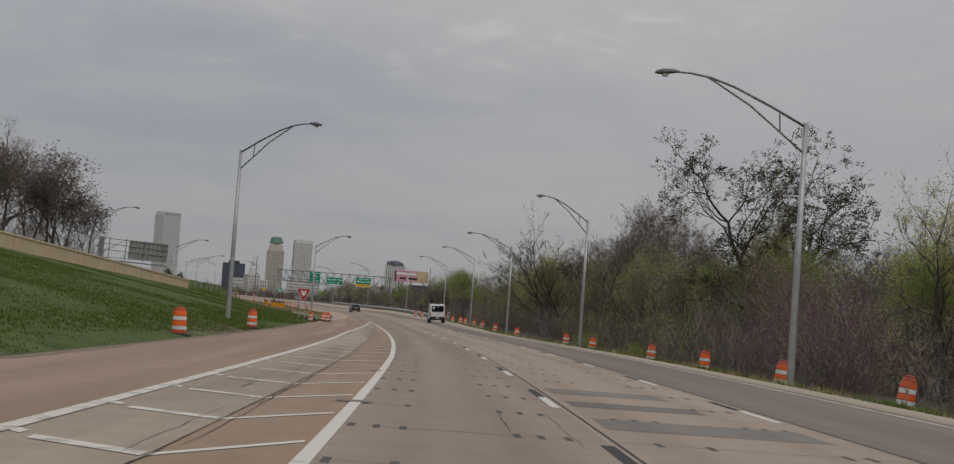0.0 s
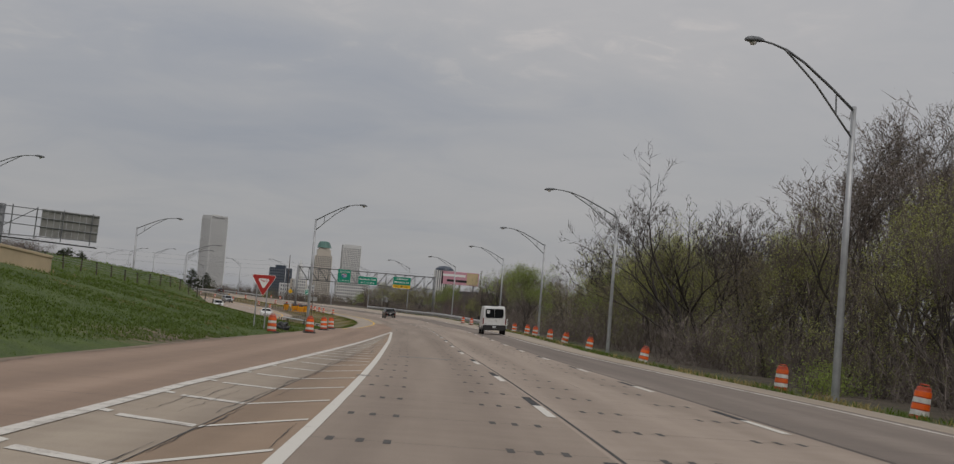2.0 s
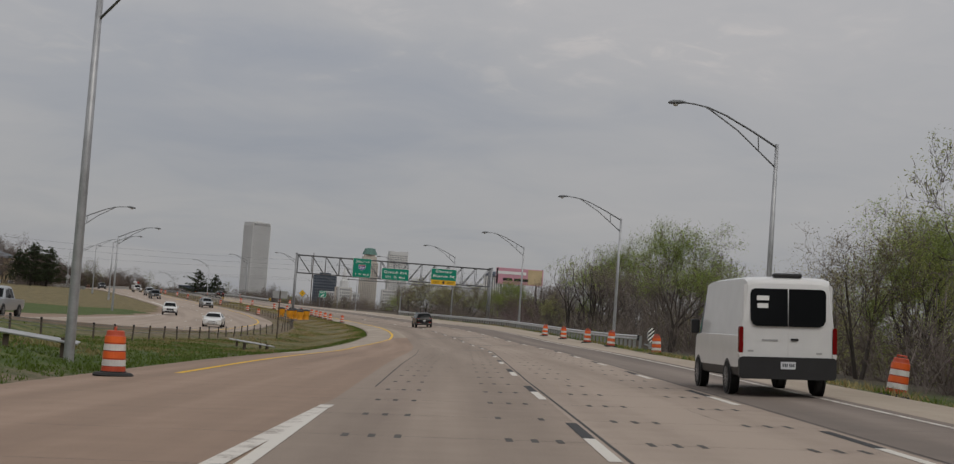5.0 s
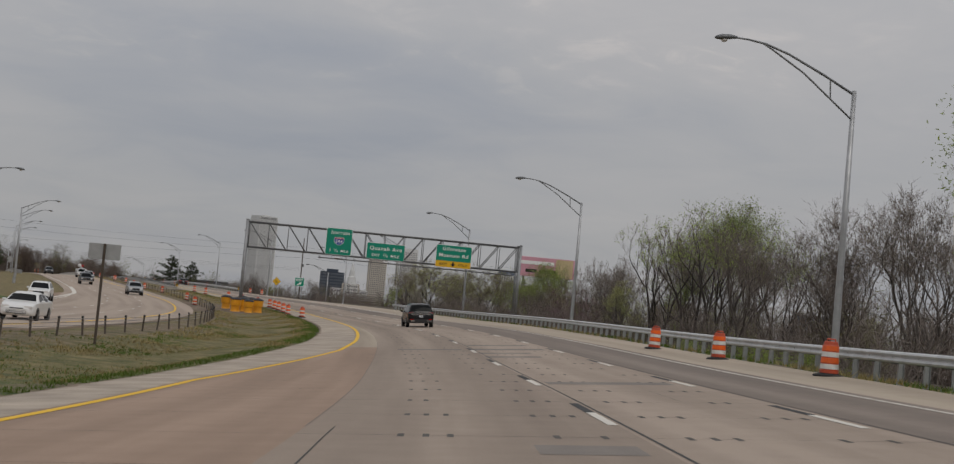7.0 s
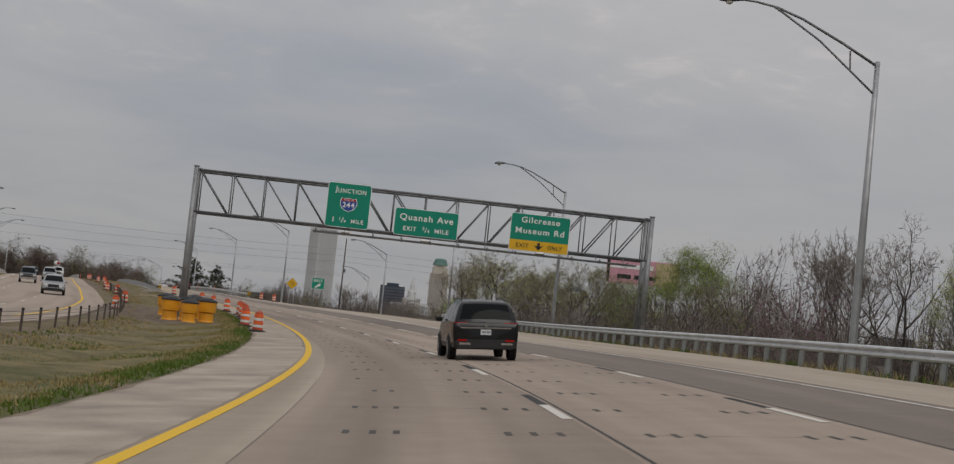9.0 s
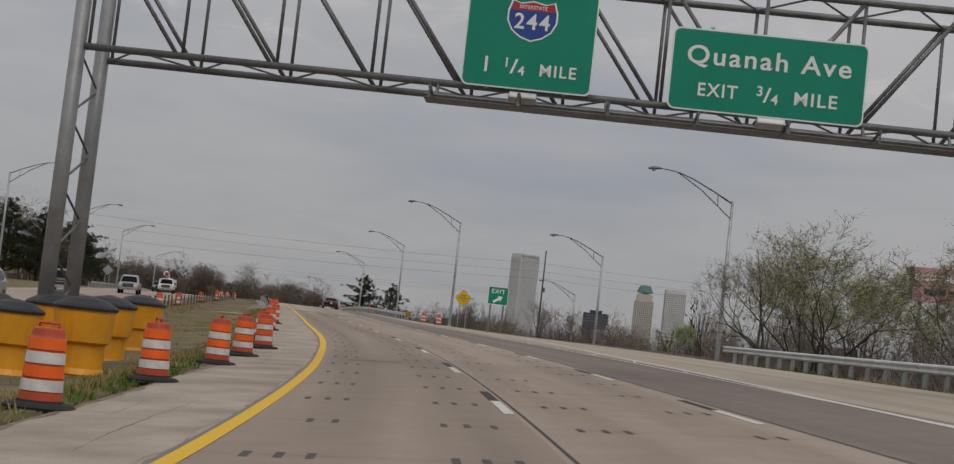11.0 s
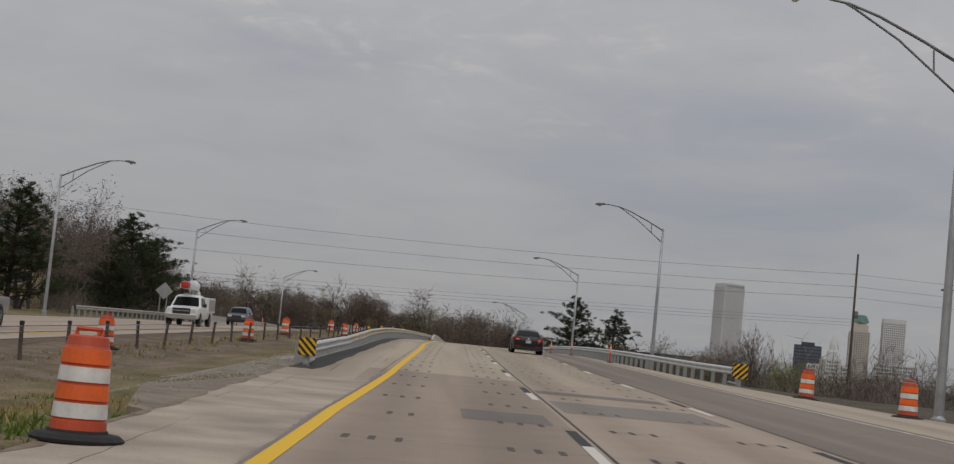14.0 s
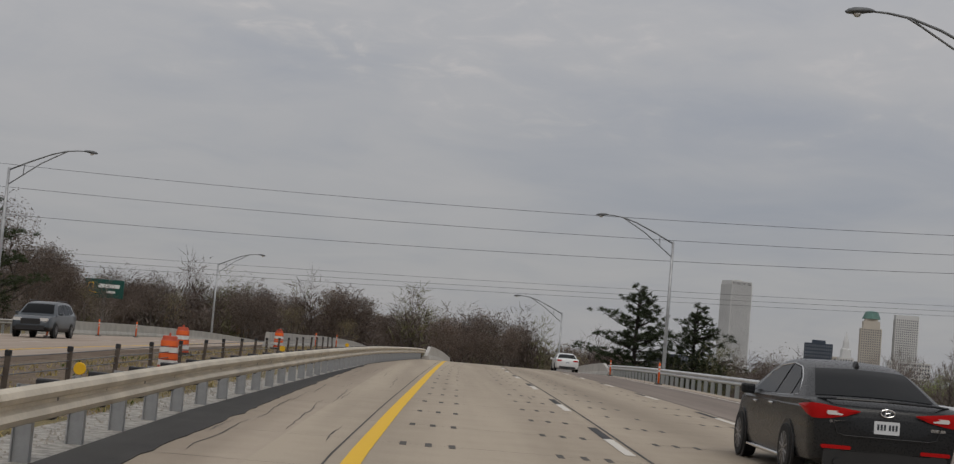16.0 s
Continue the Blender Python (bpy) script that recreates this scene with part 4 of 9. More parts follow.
def gantry():
    ob = thing("sign_gantry", "grey steel box-truss sign gantry spanning the highway", "sign gantry", G_M)
    legs = []
    for x in (0.0, G_LEN):
        base = float(ground_at(*(G_M @ Vector((x, 0, 0))).xy)[0]) - 0.4
        for y in (0.0, G_DEEP):
            bm = bmesh.new()
            tube(bm, [(x, y, base), (x, y, G_TOP + 0.22)], [0.19, 0.17], 14)
            lathe_at = [(x, y, G_TOP + 0.22), (x, y, G_TOP + 0.27)]
            tube(bm, lathe_at, 0.20, 14)
            part("leg", bm, M_LEG, ob, "grey galvanised pipe leg", smooth_faces=True)
        n, z0 = 9, base + 0.6
        for k in range(n):
            za, zb = z0 + (G_LOW - z0) * k / n, z0 + (G_LOW - z0) * (k + 1) / n
            bm = bmesh.new()
            tube(bm, [(x, 0 if k % 2 else G_DEEP, za), (x, G_DEEP if k % 2 else 0, zb)], 0.03, 6)
            part("leg_brace", bm, M_GANTRY, ob)
        bm = bmesh.new()
        box(bm, (0.9, G_DEEP + 1.2, 0.5), pose(x, G_DEEP / 2, base + 0.35), 0.04)
        part("footing", bm, M_CAST, ob)
    for y in (0.0, G_DEEP):
        for z in (G_LOW, G_TOP):
            bm = bmesh.new()
            tube(bm, [(0.1, y, z), (G_LEN - 0.1, y, z)], 0.085, 10)
            part("chord", bm, M_GANTRY, ob, smooth_faces=True)
    panels = 14
    step = (G_LEN - 0.5) / panels
    for y in (0.0, G_DEEP):
        for k in range(panels + 1):
            x = 0.25 + step * k
            bm = bmesh.new()
            tube(bm, [(x, y, G_LOW), (x, y, G_TOP)], 0.042, 8)
            part("upright", bm, M_GANTRY, ob, smooth_faces=True)
            if k < panels:
                lo, hi = (x + step, x) if k < panels / 2 else (x, x + step)
                bm = bmesh.new()
                tube(bm, [(hi, y, G_TOP), (lo - 0.12 * (1 if lo > hi else -1), y, G_LOW)], 0.05, 8)
                part("diagonal", bm, M_GANTRY, ob, smooth_faces=True)
    for z in (G_LOW, G_TOP):
        for k in range(panels * 2):
            x = 0.25 + step / 2 * k
            bm = bmesh.new()
            tube(bm, [(x, 0 if k % 2 else G_DEEP, z), (x + step / 2, G_DEEP if k % 2 else 0, z)], 0.026, 6)
            part("lacing", bm, M_GANTRY, ob)
    # the lighting walkway under the signs
    bm = bmesh.new()
    box(bm, (G_LEN - 9.2, 0.75, 0.05), pose(8.2 + (G_LEN - 9.2) / 2, -0.75, G_LOW - 0.52), 0.01)
    part("walkway", bm, M_GANTRY, ob, "dark grated walkway under the signs")
    for side in (-1.12, -0.38):
        bm = bmesh.new()
        tube(bm, [(8.2, side, G_LOW - 0.46), (G_LEN - 1.0, side, G_LOW - 0.46)], 0.035, 6)
        part("walkway_edge", bm, M_GANTRY, ob)
    for k in range(12):
        x = 8.4 + 1.92 * k
        if x < G_LEN - 0.8:
            bm = bmesh.new()
            tube(bm, [(x, 0.0, G_LOW), (x, -0.35, G_LOW - 0.50), (x, -1.95, G_LOW - 0.62), (x, -1.95, G_LOW - 0.40), (x, -1.15, G_LOW - 0.52)], 0.04, 6)
            part("bracket", bm, M_GANTRY, ob)
    for x in (10.38, 15.75, 23.55):
        bm = bmesh.new()
        box(bm, (0.62, 0.26, 0.16), pose(x, -1.45, G_LOW - 0.40, -25), 0.04, 2)
        part("sign_light", bm, M_ALU, ob, "small grey floodlight below the sign")
    return ob


gantry()


def guide_sign(label, x, z, w, h, y=-0.34, split=0.0):
    """A green panel with a white border, its middle at x along the gantry and height z."""
    ob = thing("guide_sign", label, "road sign", G_M @ pose(x, y, z), group="signs on the gantry")
    bm = bmesh.new()
    plate(bm, rounded(w, h, 0.16), 0.04)
    part("panel", bm, M_SIGNWHITE, ob)
    bm = bmesh.new()
    plate(bm, rounded(w - 0.07, h - 0.07, 0.14), 0.05)
    part("face", bm, M_GREEN, ob, "green reflective face")
    if split:
        bm = bmesh.new()
        plate(bm, [(-w/2 + 0.035, -h/2 + split), (w/2 - 0.035, -h/2 + split), (w/2 - 0.035, -h/2 + 0.10), (w/2 - 0.10, -h/2 + 0.035), (-w/2 + 0.10, -h/2 + 0.035), (-w/2 + 0.035, -h/2 + 0.10)], 0.058)
        part("exit_only_panel", bm, M_SIGNYEL, ob, "yellow exit-only panel")
    for k in (-0.3, 0.3):
        bm = bmesh.new()
        box(bm, (0.09, 0.10, h + 0.1), pose(k * w, 0.085, 0.03), 0.01)
        part("hanger", bm, M_ALU, ob)
    return ob


FACE = -0.030


def fraction(top, low, size, ob, x, z):
    """A drawn fraction: raised numerator, slash, lowered denominator."""
    words(top, size, M_SIGNWHITE, ob, pose(x - 0.17, FACE, z + 0.08))
    words(low, size, M_SIGNWHITE, ob, pose(x + 0.17, FACE, z - 0.08))
    words("/", size * 1.5, M_SIGNWHITE, ob, pose(x, FACE, z), width=0.17)


j = guide_sign("green junction guide sign with red and blue route shield", 10.38, 6.34, 2.94, 3.02)
words("J", 0.36, M_SIGNWHITE, j, pose(-0.92, FACE, 1.02))
words("UNCTION", 0.29, M_SIGNWHITE, j, pose(0.17, FACE, 0.985), width=1.9)
words("1", 0.36, M_SIGNWHITE, j, pose(-0.93, FACE, -1.0))
fraction("1", "4", 0.22, j, -0.30, -1.0)
words("MILE", 0.27, M_SIGNWHITE, j, pose(0.70, FACE, -1.03), width=0.82)


def shield_outline(k):
    right = [(0.0, -0.50), (0.22, -0.42), (0.40, -0.27), (0.50, -0.05), (0.50, 0.18), (0.43, 0.42), (0.25, 0.36), (0.0, 0.42)]
    pts = right + [(-x, z) for x, z in right[-2:0:-1]]
    return [(x * k * 1.12, z * k) for x, z in pts][::-1]


for k, d, mt, nm, lo in ((1.0, 0.062, M_SIGNWHITE, "shield_rim", None), (0.93, 0.066, M_SIGNBLUE, "shield_field", None)):
    bm = bmesh.new()
    plate(bm, shield_outline(k * 1.02), d, pose(0, 0, 0.10))
    part(nm, bm, mt, j, "blue and red route shield" if nm == "shield_field" else "")
bm = bmesh.new()
plate(bm, [(-0.50, 0.30), (-0.44, 0.48), (-0.25, 0.43), (0, 0.49), (0.25, 0.43), (0.44, 0.48), (0.50, 0.30)], 0.069)
part("shield_crown", bm, M_SIGNRED, j, "red top of the shield")
words("INTERSTATE", 0.085, M_SIGNWHITE, j, pose(0, -0.036, 0.375), width=0.62)
words("244", 0.36, M_SIGNWHITE, j, pose(0, -0.036, 0.05), width=0.80)

q = guide_sign("green guide sign naming a street exit", 15.75, 5.70, 4.36, 1.86)
words("Quanah Ave", 0.42, M_SIGNWHITE, q, pose(0, FACE, 0.30), width=3.65)
words("EXIT", 0.30, M_SIGNWHITE, q, pose(-1.08, FACE, -0.44), width=0.88)
fraction("3", "4", 0.23, q, 0.02, -0.43)
words("MILE", 0.30, M_SIGNWHITE, q, pose(1.10, FACE, -0.44), width=0.95)

g = guide_sign("green guide sign with a yellow exit-only panel", 23.55, 5.88, 4.1, 2.56, split=0.74)
words("Gilcrease", 0.40, M_SIGNWHITE, g, pose(0, FACE, 0.86), width=2.65)
words("Museum Rd", 0.40, M_SIGNWHITE, g, pose(0, FACE, 0.12), width=3.35)
words("EXIT", 0.28, M_SIGNBLACK, g, pose(-1.12, -0.034, -0.90), width=0.86)
words("ONLY", 0.28, M_SIGNBLACK, g, pose(1.12, -0.034, -0.90), width=1.0)
bm = bmesh.new()
plate(bm, [(-0.10, 0.26), (-0.10, 0.02), (-0.36, 0.12), (0, -0.26), (0.36, 0.12), (0.10, 0.02), (0.10, 0.26)][::-1], 0.066, pose(0, 0, -0.90))
part("down_arrow", bm, M_SIGNBLACK, g)


# ---- signs beside the road ----
def sign_post(ob, x, z0, z1, mat=M_GALV, w=0.09):
    bm = bmesh.new()
    box(bm, (w, w, z1 - z0), pose(x, 0.08, (z0 + z1) / 2), 0.01)
    return part("post", bm, mat, ob)


def exit_sign(m):
    ob = thing("exit_sign", "green exit sign with a white arrow on two posts", "road sign", m)
    w, h, z = 1.62, 1.42, 2.95
    for x in (-0.52, 0.52):
        sign_post(ob, x, -0.6, z + h / 2 - 0.1, M_DARKGALV, 0.12)
    for k, d, mt, nm in ((0.0, 0.035, M_SIGNWHITE, "panel"), (0.08, 0.045, M_GREEN, "face")):
        bm = bmesh.new()
        plate(bm, rounded(w - k, h - k, 0.12 - k / 2), d, pose(0, 0, z))
        part(nm, bm, mt, ob, "green reflective face" if nm == "face" else "")
    words("EXIT", 0.34, M_SIGNWHITE, ob, pose(0, -0.028, z + 0.34), width=1.08)
    bm = bmesh.new()
    plate(bm, [(-0.42, -0.09), (0.10, -0.09), (0.10, -0.24), (0.44, 0), (0.10, 0.24), (0.10, 0.09), (-0.42, 0.09)][::-1], 0.054, pose(0.0, 0, z - 0.28) @ Matrix.Rotation(radians(-33), 4, "Y"))
    part("arrow", bm, M_SIGNWHITE, ob)
    return ob


exit_sign(at(481.0, 13.75, None, 2))


def bridge_sign(m):
    ob = thing("warning_sign", "yellow diamond bridge ice warning sign on two posts", "road sign", m)
    z, a = 2.78, 0.79
    for x in (-0.30, 0.42):
        sign_post(ob, x, -0.6, z - 0.1, M_GALV, 0.07)
    for k, d, mt, nm in ((0.0, 0.03, M_SIGNBLACK, "panel"), (0.03, 0.036, M_SIGNYEL, "face")):
        bm = bmesh.new()
        r = a - k
        plate(bm, [(x * math.cos(radians(45)) - y * math.sin(radians(45)), x * math.sin(radians(45)) + y * math.cos(radians(45))) for x, y in rounded(r * 1.414, r * 1.414, 0.06)], d, pose(0, 0, z))
        part(nm, bm, mt, ob, "yellow reflective face" if nm == "face" else "")
    for text, dz, w in (("BRIDGE", 0.22, 0.50), ("ICES BEFORE", 0.0, 0.86), ("ROAD", -0.22, 0.36)):
        words(text, 0.125, M_SIGNBLACK, ob, pose(0, -0.02, z + dz), width=w)
    return ob


bridge_sign(at(501.7, 14.1, None, 0))


def yield_sign(m):
    ob = thing("yield_sign", "red and white triangular yield sign on two posts", "road sign", m)
    for x in (-0.36, 0.24):
        sign_post(ob, x, -1.0, 2.3, M_GALV, 0.08)
    z = 2.05

    def tri(r):
        pts = []
        for k in range(3):
            c = radians(-90 + 120 * k)
            for d in (-12, 12):
                pts.append(((r - 0.06) * math.cos(c) + 0.06 * math.cos(c + radians(d * 5)), (r - 0.06) * math.sin(c) + 0.06 * math.sin(c + radians(d * 5))))
        return pts[::-1]
    for r, d, mt, nm in ((0.80, 0.03, M_SIGNWHITE, "panel"), (0.77, 0.036, M_SIGNRED, "face"), (0.36, 0.042, M_SIGNWHITE, "centre")):
        bm = bmesh.new()
        plate(bm, tri(r), d, pose(0, 0, z))
        part(nm, bm, mt, ob, "red reflective border" if nm == "face" else "")
    words("YIELD", 0.125, M_SIGNRED, ob, pose(0, -0.024, z + 0.08), width=0.42)
    return ob


yield_sign(at(152.3, -9.42, float(deck(152, -8)) + 0.83, 6))


def blank_sign_back(m, w, h, z, label, post_mat, diamond=False, posts=(0.0,)):
    """A sign seen from behind: bare aluminium on its post."""
    ob = thing("road_sign", label, "road sign", m)
    for x in posts:
        sign_post(ob, x, -0.8, z + (0.1 if diamond else h / 2), post_mat, 0.10)
    bm = bmesh.new()
    plate(bm, [(0, w / 2), (w / 2, 0), (0, -w / 2), (-w / 2, 0)] if diamond else rounded(w, h, 0.05), 0.02, pose(0, 0.15, z))
    part("panel", bm, M_ALU, ob)
    return ob


blank_sign_back(at(292.5, -13.3, None, 0), 1.3, 0.64, 3.78, "bare back of a small sign on a dark post", M_WOOD)
blank_sign_back(at(621.0, -28.9, None, 0), 1.8, 1.8, 3.15, "bare back of a diamond sign on two posts", M_GALV, True, (-0.35, 0.35))


# ---- guard rails ----
W_PROFILE = [(0.0, 0.47), (0.055, 0.495), (0.08, 0.54), (0.055, 0.585), (0.0, 0.61), (0.0, 0.64), (0.055, 0.665), (0.08, 0.71), (0.055, 0.755), (0.0, 0.78)]


def post_mesh():
    bm = bmesh.new()
    for size, x in (((0.012, 0.10, 1.5), -0.075), ((0.012, 0.10, 1.5), 0.075), ((0.15, 0.010, 1.5), 0.0)):
        box(bm, size, pose(x, 0, 0.0))
    me = bpy.data.meshes.new("post")
    bm.to_mesh(me); bm.free()
    me.materials.append(M_GALV)
    return me


def block_mesh():
    bm = bmesh.new()
    box(bm, (0.18, 0.14, 0.34), None, 0.012)
    me = bpy.data.meshes.new("blockout")
    bm.to_mesh(me); bm.free()
    me.materials.append(M_BLACK)
    return me


M_CREAM = plain("weathered_cream_rail", (0.57, 0.505, 0.40), 0.55, 0.1, vary=0.25, scale=1.2, bump=0.1, fine=14)
POST_ME, BLOCK_ME = post_mesh(), block_mesh()


def guard_rail(label, s0, s1, across, face, level=None, spacing=1.905, mat=M_BEAM, both=True):
    """A W-beam rail along the road. face: +1 if it faces right, -1 left. level: heights of the ground under it."""
    level = level or (lambda s, u: land(s, u))
    ob = thing("guard_rail", label, "guard rail", kind="structure")
    s = np.arange(s0, s1 + 0.01, 0.95)
    u = np.array([float(across(v)) for v in s])
    z = np.array([float(level(a, b)) for a, b in zip(s, u)])
    verts, faces = [], []
    n = len(W_PROFILE)
    for side in (0.0, -0.006):
        for d, h in W_PROFILE:
            x, y = xy(s, u + face * (d + side))
            verts.append(np.stack([x, y, z + h], 1))
    v = np.concatenate(verts)
    L = len(s)
    for k in range(2 * n):
        if k % n == n - 1:
            continue
        faces += [(k * L + i, (k + 1) * L + i, (k + 1) * L + i + 1, k * L + i + 1) for i in range(L - 1)]
    faces += [((n - 1) * L + i, (2 * n - 1) * L + i, (2 * n - 1) * L + i + 1, (n - 1) * L + i + 1) for i in range(L - 1)]
    rail = new("rail", mesh_of("rail", v, faces, mat))
    rail.parent = ob
    p = s0 + 0.3
    while p < s1:
        up = float(across(p))
        zp = float(level(p, up))
        x, y = xy(p, up - face * 0.26)
        share("post", POST_ME, ob, pose(float(x), float(y), zp - 0.02, 0, 0, heading(p)))
        x, y = xy(p, up - face * 0.09)
        share("blockout", BLOCK_ME, ob, pose(float(x), float(y), zp + 0.62, 0, 0, heading(p)))
        p += spacing
    return ob


def lrail(s):
    return np.interp(s, [500, 530, 560, 600, 642], [-3.5, -3.2, -3.35, -2.6, -0.95])


def rrail(s):
    return np.interp(s, [250, 258, 290, 330, 380, 410, 440], [13.0, 12.1, 11.9, 12.3, 14.1, 16.2, 18.2])


def rrail2(s):
    return np.interp(s, [520, 535, 560, 600, 652], [12.6, 11.5, 11.0, 11.5, 12.9])


def on_deck(s, u):
    return float(deck(s, u)) - 0.02


def rail_level(s, u):
    """The median rail stands lower at its end terminal than further on."""
    return on_deck(s, u) - float(np.interp(s, [520, 535], [0.20, 0.04]))


guard_rail("galvanised steel beam guard rail on steel posts beside the median", 506, 521.2, lrail, 1, rail_level)
median_rail = guard_rail("cream weathered steel beam guard rail on galvanised posts beside the median", 521.2, 641, lrail, 1, rail_level, mat=M_CREAM)
guard_rail("galvanised steel beam guard rail along the wood", 257, 436, rrail, -1, on_deck)
guard_rail("galvanised steel beam guard rail leading to the bridge", 528, 651, rrail2, -1, on_deck)
guard_rail("white painted beam guard rail beside the oncoming lanes", 578, 636, lambda s: opp_far(s) - 3.2, 1, lambda s, u: float(opp_z(s, u)), mat=M_CAST)
guard_rail("weathered guard rail on the bank above the oncoming lanes", 168, 215, lambda s: opp_far(s) + 12.6, 1, lambda s, u: float(opp_z(s)) + 0.5)


def object_marker(s, u, face, w, h, z, white=False, steel=True):
    """A striped square on the rail's end terminal."""
    ob = thing("object_marker", "black and " + ("white" if white else "yellow") + " striped marker on the guard rail end", "road sign", at(s, u, float(deck(s, u)), 0), group="rail end markers")
    bm = bmesh.new()
    box(bm, (w, 0.02, h), pose(0, -0.30, z), 0.004)
    part("face", bm, M_SIGNWHITE if white else M_SIGNYEL, ob)
    n = 5
    bw = (w + h) / (2 * n)
    for k in range(n):
        c = -(w + h) / 2 + (2 * k + 0.5) * bw
        lo, hi = c, c + bw
        poly = []
        # clip the band lo < x*sgn + z < hi to the square
        sq = [(-w/2, -h/2), (w/2, -h/2), (w/2, h/2), (-w/2, h/2)]

        def clip(poly, f):
            out = []
            for i, p in enumerate(poly):
                r = poly[i - 1]
                a, b = f(r), f(p)
                if (a >= 0) != (b >= 0):
                    t = a / (a - b)
                    out.append((r[0] + (p[0] - r[0]) * t, r[1] + (p[1] - r[1]) * t))
                if b >= 0:
                    out.append(p)
            return out
        poly = clip(clip(sq, lambda p: face * p[0] + p[1] - lo), lambda p: hi - face * p[0] - p[1])
        if len(poly) > 2:
            bm = bmesh.new()
            plate(bm, poly, 0.026, pose(0, -0.30, z))
            part("stripe", bm, M_SIGNBLACK, ob)
    if steel:
        bm = bmesh.new()
        box(bm, (0.34, 0.55, 0.42), pose(0.0, 0.0, z), 0.02)
        part("impact_head", bm, M_GALV, ob)
        bm = bmesh.new()
        box(bm, (0.16, 0.16, 0.62), pose(0, -0.12, 0.22), 0.01)
        part("terminal_post", bm, M_GALV, ob)
        bm = bmesh.new()
        tube(bm, [(0.0, -0.25, 0.08), (0.0, 2.0, 0.14)], 0.05, 6)
        part("ground_strut", bm, M_GALV, ob)
    return ob


object_marker(504.9, -3.34, 1, 0.44, 0.44, 0.48)
object_marker(256.3, 12.9, -1, 0.36, 0.9, 0.75, white=True)
object_marker(527.3, 12.1, -1, 0.60, 0.60, 0.62)

# lap splices along the median rail, and its round reflectors
for k in range(30):
    sa = 523.4 + 3.81 * k
    sp = np.array([sa, sa + 0.17, sa + 0.34])
    up = np.array([float(lrail(v)) for v in sp])
    vs, n = [], len(W_PROFILE)
    for d, h in W_PROFILE:
        x, y = xy(sp, up + d + 0.005)
        vs.append(np.stack([x, y, np.array([rail_level(v, u) + h for v, u in zip(sp, up)])], 1))
    o = new("splice", mesh_of("splice", np.concatenate(vs), [(i * 3 + c, i * 3 + 3 + c, i * 3 + 4 + c, i * 3 + 1 + c) for i in range(n - 1) for c in range(2)], M_CREAM))
    o.parent = median_rail
for sa in (553.2, 569.6, 586.0, 536.8):
    bm = bmesh.new()
    lathe(bm, [(0.001, 0.0), (0.055, 0.0), (0.06, 0.008), (0.055, 0.016), (0.001, 0.016)], 18)
    o = part("reflector", bm, M_SIGNYEL, median_rail, "round orange-yellow reflector")
    o.matrix_basis = at(sa, float(lrail(sa)) - 0.12, rail_level(sa, -3.2) + 0.84) @ pose(0, 0, 0, 90)
    bm = bmesh.new()
    box(bm, (0.03, 0.02, 0.16), None, 0.004)
    o = part("reflector_stem", bm, M_GALV, median_rail)
    o.matrix_basis = at(sa, float(lrail(sa)) - 0.12, rail_level(sa, -3.2) + 0.72)

# black asphalt under the median rail
strip("stone_strip", 508, 641, lambda s: float(lrail(s)) - 1.0 + wander(s, 13.0, 0.4), lambda s: float(lrail(s)) - 0.16, 0.008, M_WHITESTONE, road, step=0.6, thick=0.5)
strip("asphalt_strip", 503.5, 641, lambda s: float(lrail(s)) - 0.16, lambda s: float(np.interp(s, [503, 505, 512, 641], [-3.05, -2.95, -2.85, -2.78])) + wander(s, 11.0, 0.16), 0.012, M_TAR, road, step=0.5, thick=0.5)


# ---- traffic drums ----
def traffic_drum(faded):
    ob = thing("traffic_drum", ("faded " if faded else "") + "orange and white striped plastic traffic drum on a rubber base", "traffic drum", group="traffic drums")
    o = M_ORANGEFADED if faded else M_ORANGE
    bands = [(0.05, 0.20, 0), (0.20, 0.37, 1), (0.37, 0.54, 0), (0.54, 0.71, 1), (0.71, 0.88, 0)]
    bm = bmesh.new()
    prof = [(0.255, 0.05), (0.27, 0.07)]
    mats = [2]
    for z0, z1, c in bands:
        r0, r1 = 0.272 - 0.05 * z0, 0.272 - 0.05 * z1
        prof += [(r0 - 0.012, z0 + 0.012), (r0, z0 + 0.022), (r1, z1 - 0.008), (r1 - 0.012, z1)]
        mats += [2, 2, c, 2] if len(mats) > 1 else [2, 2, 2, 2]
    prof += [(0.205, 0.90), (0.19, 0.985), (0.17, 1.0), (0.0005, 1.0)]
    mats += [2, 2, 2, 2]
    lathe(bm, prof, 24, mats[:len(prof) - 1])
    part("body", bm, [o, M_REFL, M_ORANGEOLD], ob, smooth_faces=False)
    bm = bmesh.new()
    lathe(bm, [(0.44, 0.0), (0.45, 0.03), (0.40, 0.07), (0.29, 0.085), (0.28, 0.11)], 20)
    part("base", bm, M_RUBBER, ob, "black tyre-rubber base ring")
    bm = bmesh.new()
    tube(bm, [(-0.12, 0, 0.99), (-0.12, 0, 1.06), (0.12, 0, 1.06), (0.12, 0, 0.99)], 0.025, 6)
    part("handle", bm, M_ORANGEOLD, ob)
    return ob


